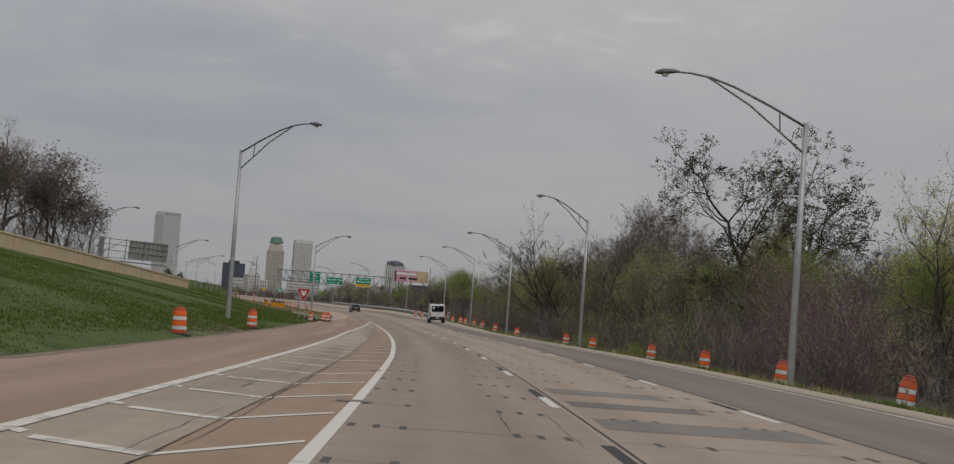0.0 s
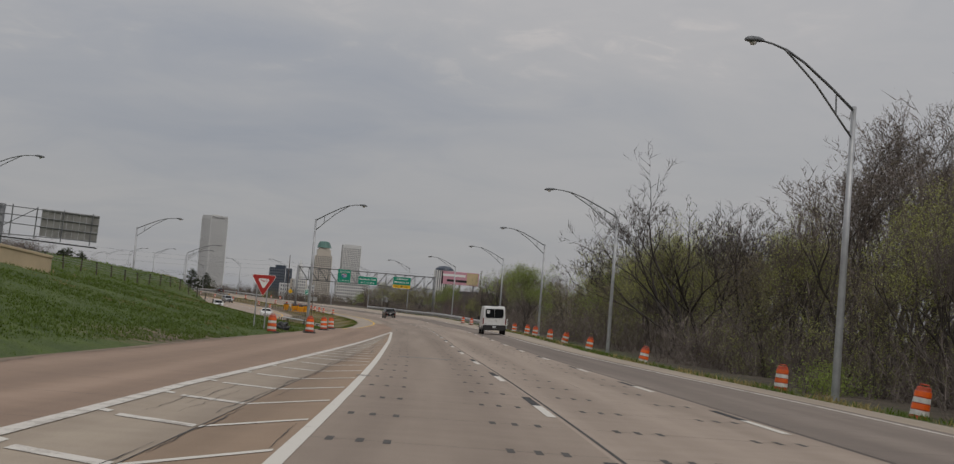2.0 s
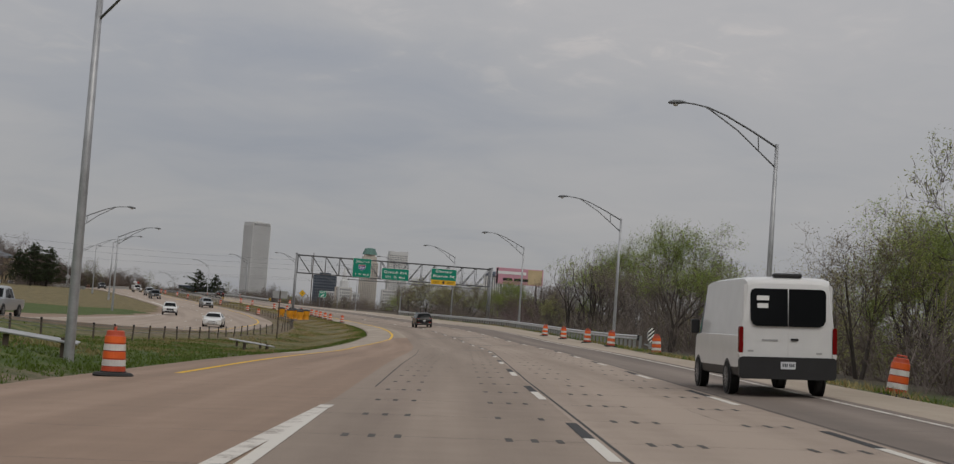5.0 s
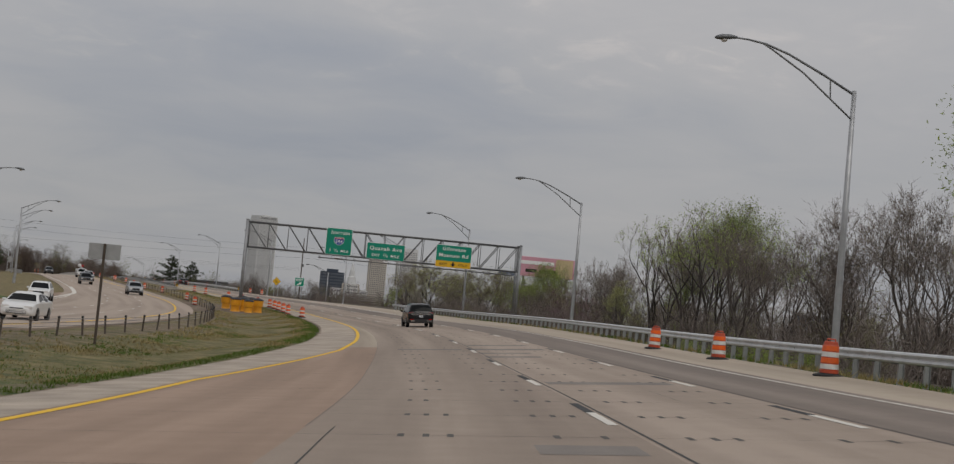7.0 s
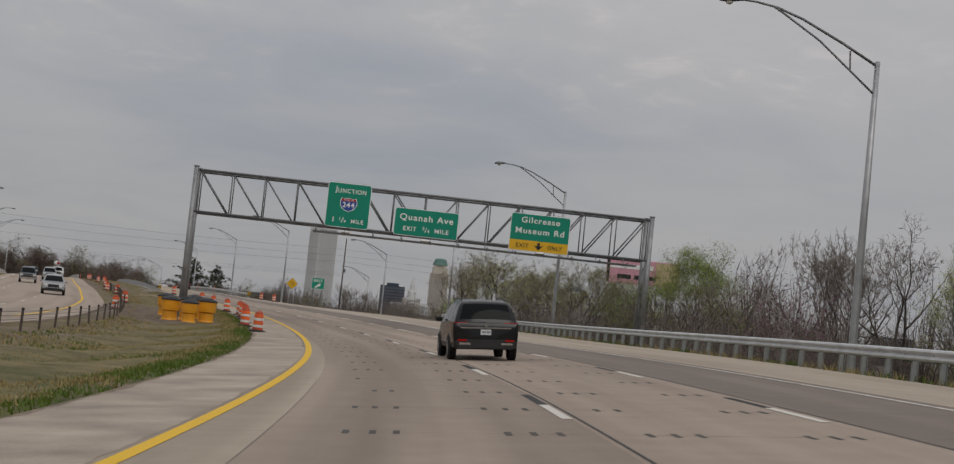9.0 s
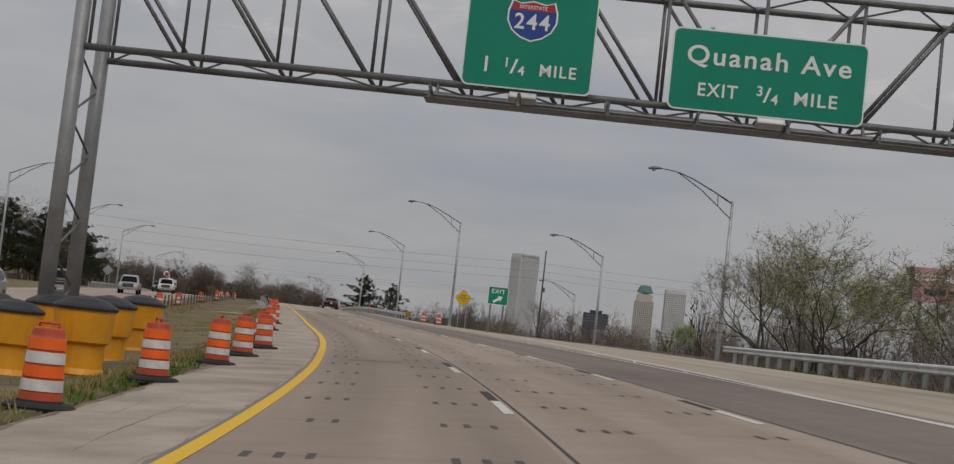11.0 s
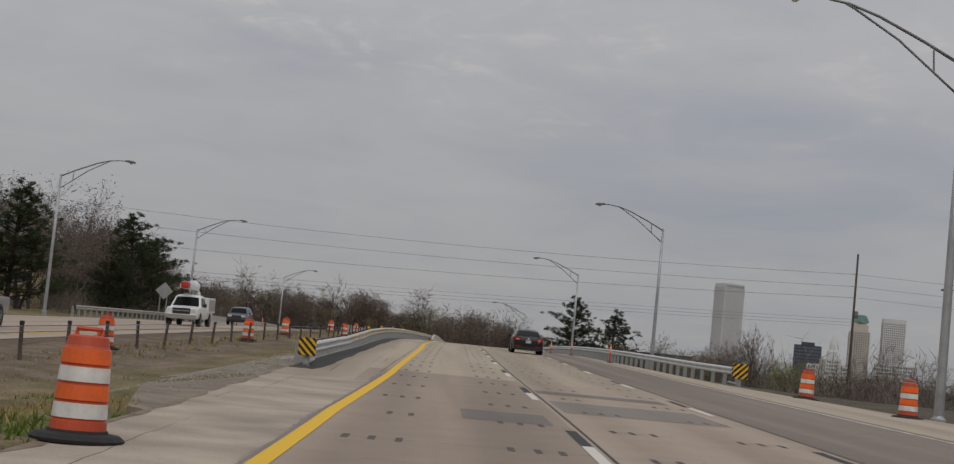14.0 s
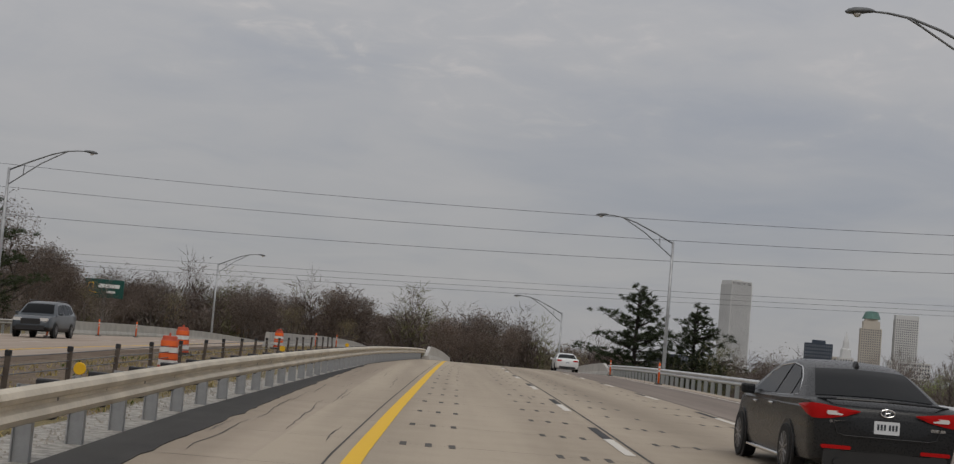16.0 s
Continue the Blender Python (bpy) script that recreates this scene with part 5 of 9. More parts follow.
DRUMS = [(52.3, -8.75), (78.0, -8.75), (149.2, -8.45), (158.7, -6.92), (169.2, -7.57), (181.6, -7.2), (197.0, -7.3),
         (374.7, -4.0), (384.8, -4.4), (391.8, -4.15), (399.0, -3.85), (404.0, -3.7), (409.8, -3.5), (417.6, -3.95), (431.2, -3.95), (444.6, -3.72), (467.0, -3.85), (482.3, -3.45),
         (408.5, -12.4), (427.6, -11.6), (462.2, -11.0), (486.9, -11.1), (512.5, -10.0), (536.8, -8.9), (555.9, -9.2), (578.5, -7.2), (592.0, -9.2), (618.0, -8.6),
         (41.0, 13.4), (53.0, 12.9), (68.0, 13.2), (81.5, 13.1), (104.5, 13.2), (121.0, 13.6), (143.0, 11.75), (169.0, 12.15), (179.0, 11.5), (191.0, 11.65), (201.0, 11.3), (208.0, 11.2), (226.0, 11.4), (243.0, 11.3),
         (259.8, 10.9), (272.8, 11.0), (286.2, 10.8), (298.4, 10.6), (508.7, 13.0), (519.1, 12.8)]
rd = random.Random(5)
protos = [traffic_drum(False), traffic_drum(True)]
used = set()
for s, u in DRUMS:
    k = 1 if rd.random() < 0.4 else 0
    z = float(land(s, u)) if (u > right_pave(s) or u < left_pave(s)) else float(deck(s, u))
    lean = rd.uniform(-3, 3) if u < 10.5 or 240 < s < 330 or s > 500 else (16 if s == 179.0 else rd.choice([4, 7, 9, 11]))
    m = at(s, u, z + 0.005, rd.uniform(0, 360)) @ pose(0, 0, 0, lean * 0.4 if u < 10.5 else 0, 0, 0)
    if u > 10.5 and lean:
        x, y = xy(s, u)
        m = pose(float(x), float(y), z - 0.03, 0, lean * 0.8, heading(s))
    if k not in used:
        used.add(k)
        protos[k].matrix_basis = m
    else:
        copy_thing(protos[k], m)


# ---- sand barrels round the gantry leg ----
def sand_barrel():
    ob = thing("sand_barrel", "yellow plastic crash-cushion sand barrel with a black lid", "crash barrel", group="sand barrels")
    bm = bmesh.new()
    lathe(bm, [(0.40, 0.0), (0.41, 0.02), (0.37, 0.12), (0.36, 0.52), (0.40, 0.56), (0.44, 0.58), (0.475, 1.14), (0.45, 1.16)], 22)
    part("body", bm, M_BARREL, ob, smooth_faces=False)
    bm = bmesh.new()
    lathe(bm, [(0.50, 1.13), (0.505, 1.18), (0.47, 1.22), (0.30, 1.32), (0.05, 1.38)], 22)
    part("lid", bm, M_BLACK, ob, "black domed lid")
    return ob


b0 = sand_barrel()
BARRELS = [(395.6, -7.5), (396.9, -6.4), (398.2, -8.7), (399.8, -7.6), (401.4, -6.7), (407.2, -8.9), (408.2, -6.9)]
for n, (s, u) in enumerate(BARRELS):
    m = at(s, u, float(land(s, u)) + 0.02, 17.0 * n) @ Matrix.Diagonal((1.15, 1.15, 1.08, 1))
    if n:
        copy_thing(b0, m)
    else:
        b0.matrix_basis = m


# ---- cable barrier in the median ----
def fence_line(s):
    return np.interp(s, [150, 200, 240, 280, 296, 315, 331, 353, 390, 430, 455, 478, 520, 565, 640], [-23.5, -20.5, -18.0, -16.3, -15.6, -14.2, -13.4, -12.9, -12.0, -11.7, -11.1, -11.0, -9.6, -7.2, -7.0])


def cable_barrier():
    ob = thing("cable_barrier", "low cable median barrier on grey steel posts", "fence", kind="structure")
    bm = bmesh.new()
    box(bm, (0.095, 0.06, 1.3), pose(0, 0, 0.21), 0.012)
    me = bpy.data.meshes.new("post")
    bm.to_mesh(me); bm.free()
    me.materials.append(M_POST)
    bm = bmesh.new()
    box(bm, (0.105, 0.085, 0.10), None, 0.01)
    cap = bpy.data.meshes.new("post_cap")
    bm.to_mesh(cap); bm.free()
    cap.materials.append(M_BLACK)
    s = 152.0
    r = random.Random(3)
    while s < 640:
        u = float(fence_line(s))
        x, y = xy(s, u)
        z = float(ground_at(float(x), float(y))[0])
        m = pose(float(x), float(y), z, r.uniform(-4, 4), r.uniform(-4, 4), heading(s))
        share("post", me, ob, m)
        share("post_cap", cap, ob, m @ pose(0, 0, 0.82))
        s += 4.0
    for h in (0.44, 0.59, 0.74):
        bm = bmesh.new()
        pts = []
        for v in np.arange(152, 640, 3.05):
            x, y = xy(v, fence_line(v))
            pts.append((float(x), float(y), float(ground_at(float(x), float(y))[0]) + h))
        tube(bm, pts, 0.012, 5)
        part("cable", bm, M_DARKGALV, ob)
    return ob


cable_barrier()


# ---- walls and parapets ----
def parapet(name, label, s0, s1, across, z_of, height, thick, mat, step=3.0, flare=0.0):
    """A concrete barrier with a safety-shaped foot."""
    s = np.linspace(s0, s1, max(2, int((s1 - s0) / step)))
    u = np.array([float(across(v)) for v in s])
    z = np.array([float(z_of(v)) for v in s])
    prof = [(-thick * 0.9, -0.6), (-thick * 0.9, 0.08), (-thick * 0.55, 0.33), (-thick * 0.4, 1.0), (thick * 0.4, 1.0), (thick * 0.55, 0.33), (thick * 0.9, 0.08), (thick * 0.9, -0.6)]
    verts = []
    for d, h in prof:
        x, y = xy(s, u + d)
        k = np.minimum(1, 0.25 + (s - s0) / flare) if flare else 1.0
        verts.append(np.stack([x, y, z + (h * height * (k if h > 0.5 else 1.0) if h > 0 else h)], 1))
    v, L, n = np.concatenate(verts), len(s), len(prof)
    faces = [(k * L + i, k * L + i + 1, ((k + 1) % n) * L + i + 1, ((k + 1) % n) * L + i) for k in range(n) for i in range(L - 1)]
    faces += [tuple(k * L for k in range(n)), tuple(k * L + L - 1 for k in range(n))[::-1]]
    return tagged(new(name, mesh_of(name, v, faces, mat)), label, "barrier", kind="structure")


parapet("bridge_parapet", "pale concrete bridge parapet with a flared end", 640, 760, lambda s: np.interp(s, [640, 702, 760], [-0.9, 1.2, 1.2]), lambda s: deck(s, -1), 0.95, 0.30, M_CAST, flare=7)
parapet("bridge_parapet", "pale concrete bridge parapet beside the right lane", 650, 760, lambda s: np.interp(s, [650, 702, 760], [13.0, 14.5, 14.5]), lambda s: deck(s, 10), 0.95, 0.30, M_CAST, flare=7)
parapet("opposite_parapet", "pale concrete parapet of the oncoming bridge", 636, 800, lambda s: opp_far(s) - 3.0, lambda s: opp_z(s, opp_far(s) - 3.0), 0.95, 0.30, M_CAST)
parapet("opposite_parapet", "short concrete parapet at the oncoming bridge", 628, 760, lambda s: opp_near(s) + 0.9, lambda s: opp_z(s), 0.85, 0.30, M_CAST)

# tan wall of the ramp that climbs away on the bank
W0, W1 = Vector((-28.2, 145.3)), Vector((-42.5, 42.0))


def ramp_wall():
    ob = thing("retaining_wall", "tan concrete retaining wall on top of the grass bank", "wall", kind="structure")
    n = 16
    d = (W1 - W0) / n
    ln = d.length
    yaw = math.degrees(math.atan2(d.y, d.x))
    rise = 5.9
    slope = math.degrees(math.atan2(rise / n, ln))
    for k in range(n):
        p = W0 + d * (k + 0.5)
        top = 1.95 + rise * (k + 0.5) / n
        bm = bmesh.new()
        box(bm, (ln - 0.02, 0.32, 3.4), pose(0, 0, -1.7), 0.015)
        o = part("wall_panel", bm, M_WALL, ob)
        o.matrix_basis = pose(p.x, p.y, top, 0, -slope, yaw)
        bm = bmesh.new()
        box(bm, (ln, 0.44, 0.16), pose(0, 0, 0.0), 0.02)
        o = part("coping", bm, M_WALL, ob)
        o.matrix_basis = pose(p.x, p.y, top + 0.03, 0, -slope, yaw)


ramp_wall()


# ---- billboard frame seen from behind ----
def billboard(m):
    ob = thing("billboard", "old grey billboard seen from behind on a steel frame", "billboard", m)
    w, h = 5.2, 2.5
    for k in range(9):
        bm = bmesh.new()
        box(bm, (w / 9 - 0.02, 0.06, h), pose(1.6 - w / 2 + w / 9 * (k + 0.5), 0, 0), 0.005)
        part("panel", bm, M_BILL, ob)
    for z in (-1.15, -0.4, 0.4, 1.15):
        bm = bmesh.new()
        tube(bm, [(-5.0, -0.12, z if z > -1 else -1.5), (1.6 + w / 2, -0.12, z)], 0.05, 6)
        part("rail", bm, M_DARKGALV, ob)
    for x in (-5.0, -3.6, -1.4, 1.0, 3.6):
        bm = bmesh.new()
        tube(bm, [(x, -0.2, -1.6), (x, -0.2, 1.35)], 0.06, 6)
        part("upright", bm, M_DARKGALV, ob)
    bm = bmesh.new()
    tube(bm, [(-5.0, -0.2, -1.2), (-1.4, -0.2, 1.25)], 0.04, 6)
    part("brace", bm, M_DARKGALV, ob)
    bm = bmesh.new()
    box(bm, (9.4, 0.8, 0.10), pose(-0.4, -0.5, -1.75), 0.01)
    part("catwalk", bm, M_BLACK, ob)
    bm = bmesh.new()
    tube(bm, [(-4.6, 0.3, -9.5), (-4.6, 0.3, 1.3)], 0.32, 14)
    part("column", bm, M_DARKGALV, ob, smooth_faces=True)
    return ob


M_BILL = plain("grey_board_backs", (0.24, 0.235, 0.22), 0.8, vary=0.25, scale=1.5)
billboard(pose(-46.0, 199.5, 5.8, 0, 2.5, 12))

# ---- odds and ends on the verge ----
bm = bmesh.new()
bmesh.ops.create_icosphere(bm, subdivisions=4, radius=0.45)
for v in bm.verts:
    n3, n4 = noise.noise(v.co * 4.1), noise.noise(v.co * 11.0)
    v.co = Vector((v.co.x * 1.35 * (1 + 0.5 * n3 + 0.35 * n4), v.co.y * 1.1 * (1 + 0.5 * n3 + 0.3 * n4), max(-0.12, v.co.z * 0.75 * (1 + 0.9 * n3 + 0.5 * n4))))
me = bpy.data.meshes.new("rubbish_bag")
bm.to_mesh(me); bm.free()
me.materials.append(plain("black_plastic_sheet", (0.012, 0.012, 0.013), 0.3, vary=0.3))
me.polygons.foreach_set("use_smooth", [True] * len(me.polygons))
bag = new("rubbish_bag", me)
bag.matrix_basis = at(160.5, -8.9, None, 20) @ pose(0, 0, 0.1)
tagged(bag, "crumpled black plastic bag lying on the grass verge", "bag")


def downed_panel(s, u, turn):
    """A fallen length of sign panel or rail propped on a short stump."""
    ob = thing("fallen_panel", "pale fallen metal panel resting on short stumps", "debris", at(s, u, None, turn), group="fallen panels")
    bm = bmesh.new()
    box(bm, (2.4, 0.45, 0.05), pose(0, 0, 0.42, 8, 6), 0.01)
    part("panel", bm, M_ALU, ob)
    for x in (-0.7, 0.8):
        bm = bmesh.new()
        box(bm, (0.14, 0.14, 0.6), pose(x, 0, 0.12), 0.01)
        part("stump", bm, M_WOOD, ob)


downed_panel(258.5, -12.4, 15)
downed_panel(247.0, -10.6, 40)
downed_panel(203.5, -10.9, 5)
rl = random.Random(8)
for k in range(5):
    bm = bmesh.new()
    box(bm, (0.16, rl.uniform(2.2, 4.2), 0.045), None, 0.006)
    me = bpy.data.meshes.new("timber_plank")
    bm.to_mesh(me); bm.free()
    me.materials.append(M_PLANK := plain("pale_sawn_timber", (0.50, 0.43, 0.32), 0.8, vary=0.2)) if k == 0 else me.materials.append(M_PLANK)
    o = new("timber_plank", me)
    o.matrix_basis = at(472.0 + rl.uniform(-1.5, 1.5), -6.2 + rl.uniform(-0.6, 0.6), None, 80 + rl.uniform(-14, 14)) @ pose(0, 0, 0.05 + 0.03 * k)
    tagged(o, "pale sawn timber plank lying on dry grass", "plank", "loose planks")


def tube_post(s, u):
    ob = thing("channelizer_post", "slim orange channelizer post on a rubber foot", "traffic post", at(s, u, float(deck(s, u)) if u > 0 else float(opp_z(s, min(u, float(opp_near(s)))))), group="channelizer posts")
    bm = bmesh.new()
    lathe(bm, [(0.05, 0.03), (0.05, 0.95), (0.035, 1.02), (0.03, 1.08)], 12)
    part("tube", bm, M_ORANGE, ob, smooth_faces=True)
    for z in (0.62, 0.80):
        bm = bmesh.new()
        lathe(bm, [(0.053, z), (0.053, z + 0.10)], 12)
        part("band", bm, M_REFL, ob)
    bm = bmesh.new()
    lathe(bm, [(0.20, 0.0), (0.19, 0.04), (0.07, 0.06)], 12)
    part("foot", bm, M_RUBBER, ob)
    return ob


for s, u in ((616.7, -20.5), (634.8, -22.0), (641.2, -20.9), (649, -9.2), (664, -8.7), (556, 10.2), (584, 10.4), (612, 10.9), (641, 11.9)):
    tube_post(s, u)


# ---- trees ----
def bark(name, c):
    return plain(name, c, 0.95, vary=0.35, scale=1.5, bump=0.25, fine=12)


def leaf(name, c, vary=0.3):
    m, n, l, b = material(name)
    b.inputs["Roughness"].default_value = 0.65
    g = n.new("ShaderNodeNewGeometry")
    oi = n.new("ShaderNodeObjectInfo")
    mix = n.new("ShaderNodeMix"); mix.data_type = "RGBA"
    mix.inputs["A"].default_value, mix.inputs["B"].default_value = rgb([v * (1 - vary) for v in c]), rgb([v * (1 + vary) for v in c])
    l.new(g.outputs["Random Per Island"], mix.inputs["Factor"])
    hs = n.new("ShaderNodeHueSaturation")
    mr = n.new("ShaderNodeMapRange"); mr.inputs["To Min"].default_value, mr.inputs["To Max"].default_value = 0.75, 1.2
    l.new(oi.outputs["Random"], mr.inputs["Value"]); l.new(mr.outputs[0], hs.inputs["Value"])
    l.new(mix.outputs["Result"], hs.inputs["Color"]); l.new(hs.outputs[0], b.inputs["Base Color"])
    tr, ms = n.new("ShaderNodeBsdfTranslucent"), n.new("ShaderNodeMixShader")
    l.new(hs.outputs[0], tr.inputs["Color"])
    ms.inputs[0].default_value = 0.45
    l.new(b.outputs[0], ms.inputs[1]); l.new(tr.outputs[0], ms.inputs[2])
    l.new(ms.outputs[0], n["Material Output"].inputs["Surface"])
    return m


M_BARK = bark("grey_brown_bark", (0.085, 0.072, 0.062))
M_BARKDARK = bark("dark_bark", (0.045, 0.037, 0.032))
M_TWIG = bark("twig_bark", (0.18, 0.148, 0.128))
M_TWIGFAR = bark("far_twig_bark", (0.155, 0.125, 0.11))
# next two leaf colours are raised to make up for shade in dense crowns
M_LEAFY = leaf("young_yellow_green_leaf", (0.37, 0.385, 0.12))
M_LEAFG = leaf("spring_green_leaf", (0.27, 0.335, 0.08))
M_LEAFO = leaf("olive_bud", (0.25, 0.215, 0.10))
M_LEAFD = leaf("dark_clustered_leaf", (0.055, 0.050, 0.024))
M_PINE = leaf("dark_pine_needle", (0.046, 0.060, 0.026))
M_REDBUD = leaf("redbud_blossom", (0.24, 0.10, 0.16))
M_BUDBROWN = leaf("brown_bud", (0.15, 0.114, 0.092))
M_RUST = leaf("rusty_bud", (0.26, 0.155, 0.075))


def grow(seed, height, spread, forks, droop=0.0, trunk_part=0.3, vase=True, lean=(0.0, 0.0), levels=4, kids=(8, 6, 5, 4), girth=0.023, solid=3):
    """A bare branching frame: tubes for the limbs, fine blades for the twigs. Returns limb tubes, twig segments and tips."""
    r = random.Random(seed)
    limbs, twigs, tips = [], [], []

    def branch(p, d, length, rad, level):
        n = 5 if level == 0 else 4 if level == 1 else 3 if level == 2 else 2
        pts, rads = [p.copy()], [rad]
        q, dd = p.copy(), d.normalized()
        for k in range(n):
            w = 0.10 if level == 0 else 0.24
            dd = (dd + Vector((r.uniform(-w, w), r.uniform(-w, w), r.uniform(-w, w) + ((0.05, 0.11, 0.09)[level] if level < 3 else 0.06) - droop * (level > 1)))).normalized()
            q = q + dd * (length / n)
            pts.append(q.copy())
            rads.append(rad * (1 - 0.72 * (k + 1) / n))
        if level < solid:
            limbs.append((pts, rads, 6 if level == 0 else 4 if level == 1 else 3))
        else:
            twigs.extend((pts[i], pts[i + 1], rads[i], rads[i + 1]) for i in range(n))
        if level >= levels:
            tips.append(pts[-1])
            return
        m = kids[level]
        for k in range(m):
            a = trunk_part + (1 - trunk_part) * (k + r.random()) / m if level == 0 else 0.22 + 0.78 * (k + r.random()) / m
            i = min(int(a * n), n - 1)
            t = a * n - i
            base = pts[i].lerp(pts[i + 1], t)
            rb = rads[i] * (1 - t) + rads[i + 1] * t
            axis = (pts[i + 1] - pts[i]).normalized()
            side = axis.orthogonal()
            side.rotate(Matrix.Rotation(k * 2.4 + r.uniform(-0.6, 0.6), 3, axis))
            open_ = spread * r.uniform(0.7, 1.25) * (1.0 if level else 0.9 - 0.35 * a * vase)
            nd = (axis * math.cos(open_) + side * math.sin(open_)).normalized()
            ln = length * (r.uniform(0.42, 0.68) if level else r.uniform(0.5, 0.78) * (1.15 - 0.55 * a))
            branch(base, nd, ln, max(rb * (0.62 if level else 0.55), 0.006), level + 1)
        tips.append(pts[-1])

    for k in range(forks):
        a = k * 2 * math.pi / forks + r.uniform(-0.4, 0.4)
        tilt = 0.0 if forks == 1 else r.uniform(0.12, 0.34)
        d = Vector((math.cos(a) * math.sin(tilt) + lean[0], math.sin(a) * math.sin(tilt) + lean[1], math.cos(tilt)))
        branch(Vector((math.cos(a) * 0.12 * (forks > 1), math.sin(a) * 0.12 * (forks > 1), -0.3)), d, height * r.uniform(0.62, 0.74), height * girth / max(1, forks ** 0.5), 0)
    return limbs, twigs, tips


def forked(seed, height, wide, stems=2, tilt=(0.1, 0.35), levels=8, rise=0.06, bend=0.16, fork=(0.22, 0.62), first=0.30, thick=0.020, shoots=2, droop=0.0, fine=0.028):
    """A crown that forks again and again, as elms and oaks do; scaled to its height and width. Returns limb tubes, twig segments and tips."""
    r = random.Random(seed)
    limbs, twigs, tips = [], [], []

    def seg(p, d, length, rad, level):
        n = 4 if level < 2 else 3
        pts, rads = [p.copy()], [rad]
        q, dd = p.copy(), d.normalized()
        for k in range(n):
            w = bend * (0.6 if level == 0 else 1.0)
            dd = (dd + Vector((r.gauss(0, w), r.gauss(0, w), r.gauss(0, w * 0.7) + rise - droop * (level > levels - 4)))).normalized()
            q = q + dd * (length / n)
            pts.append(q.copy())
            rads.append(rad * (1 - 0.24 * (k + 1) / n))
        if rad > fine:
            limbs.append((pts, rads, 7 if level < 2 else 5 if level < 4 else 3))
        else:
            twigs.extend((pts[i], pts[i + 1], rads[i], rads[i + 1]) for i in range(n))
        if level > 2:
            for _ in range(shoots):
                i = r.randrange(n)
                base = pts[i].lerp(pts[i + 1], r.random())
                side = dd.orthogonal()
                side.rotate(Matrix.Rotation(r.uniform(0, 6.28), 3, dd))
                tip = base + (dd * 0.7 + side * r.uniform(0.5, 1.0) + Vector((0, 0, 0.35))).normalized() * length * r.uniform(0.35, 0.75)
                twigs.append((base, tip, 0.012, 0.005))
                if level > levels - 4:
                    tips.append(tip)
        if level >= levels:
            tips.append(pts[-1])
            return
        side = dd.orthogonal()
        side.rotate(Matrix.Rotation(r.uniform(0, 6.28), 3, dd))
        a, b = r.uniform(0.6, 1.1) * fork[0], r.uniform(0.7, 1.15) * fork[1]
        seg(q, dd * math.cos(a) - side * math.sin(a), length * r.uniform(0.76, 0.92), rads[-1] * 0.90, level + 1)
        seg(q, dd * math.cos(b) + side * math.sin(b), length * r.uniform(0.62, 0.85), rads[-1] * r.uniform(0.6, 0.78), level + 1)
        if r.random() < 0.22:
            side.rotate(Matrix.Rotation(r.uniform(1.5, 4.5), 3, dd))
            seg(q, dd * math.cos(b) + side * math.sin(b), length * r.uniform(0.55, 0.75), rads[-1] * 0.55, level + 1)

    for k in range(stems):
        a = k * 2 * math.pi / stems + r.uniform(-0.5, 0.5)
        t = r.uniform(*tilt)
        d = Vector((math.cos(a) * math.sin(t), math.sin(a) * math.sin(t), math.cos(t)))
        seg(Vector((math.cos(a) * 0.2 * (stems > 1), math.sin(a) * 0.2 * (stems > 1), 0.0)), d, height * first * r.uniform(0.85, 1.1), height * thick / stems ** 0.35, 0)
    ends = np.array([tuple(p) for p in tips])
    kz = height / np.percentile(ends[:, 2], 99.3)
    kx = wide / (np.percentile(ends[:, 0], 97.5) - np.percentile(ends[:, 0], 2.5) + 0.01)
    ky = wide / (np.percentile(ends[:, 1], 97.5) - np.percentile(ends[:, 1], 2.5) + 0.01)

    def fit(p):
        return Vector((p.x * kx, p.y * ky, p.z * kz - 0.3))
    return ([([fit(p) for p in pts], rads, n) for pts, rads, n in limbs], [(fit(a), fit(b), ra, rb) for a, b, ra, rb in twigs], [fit(p) for p in tips])


def limb_mesh(name, limbs, mat):
    bm = bmesh.new()
    for pts, rads, sides in limbs:
        tube(bm, pts, rads, sides, False)
    me = bpy.data.meshes.new(name)
    bm.to_mesh(me); bm.free()
    me.materials.append(mat)
    me.polygons.foreach_set("use_smooth", [True] * len(me.polygons))
    return me


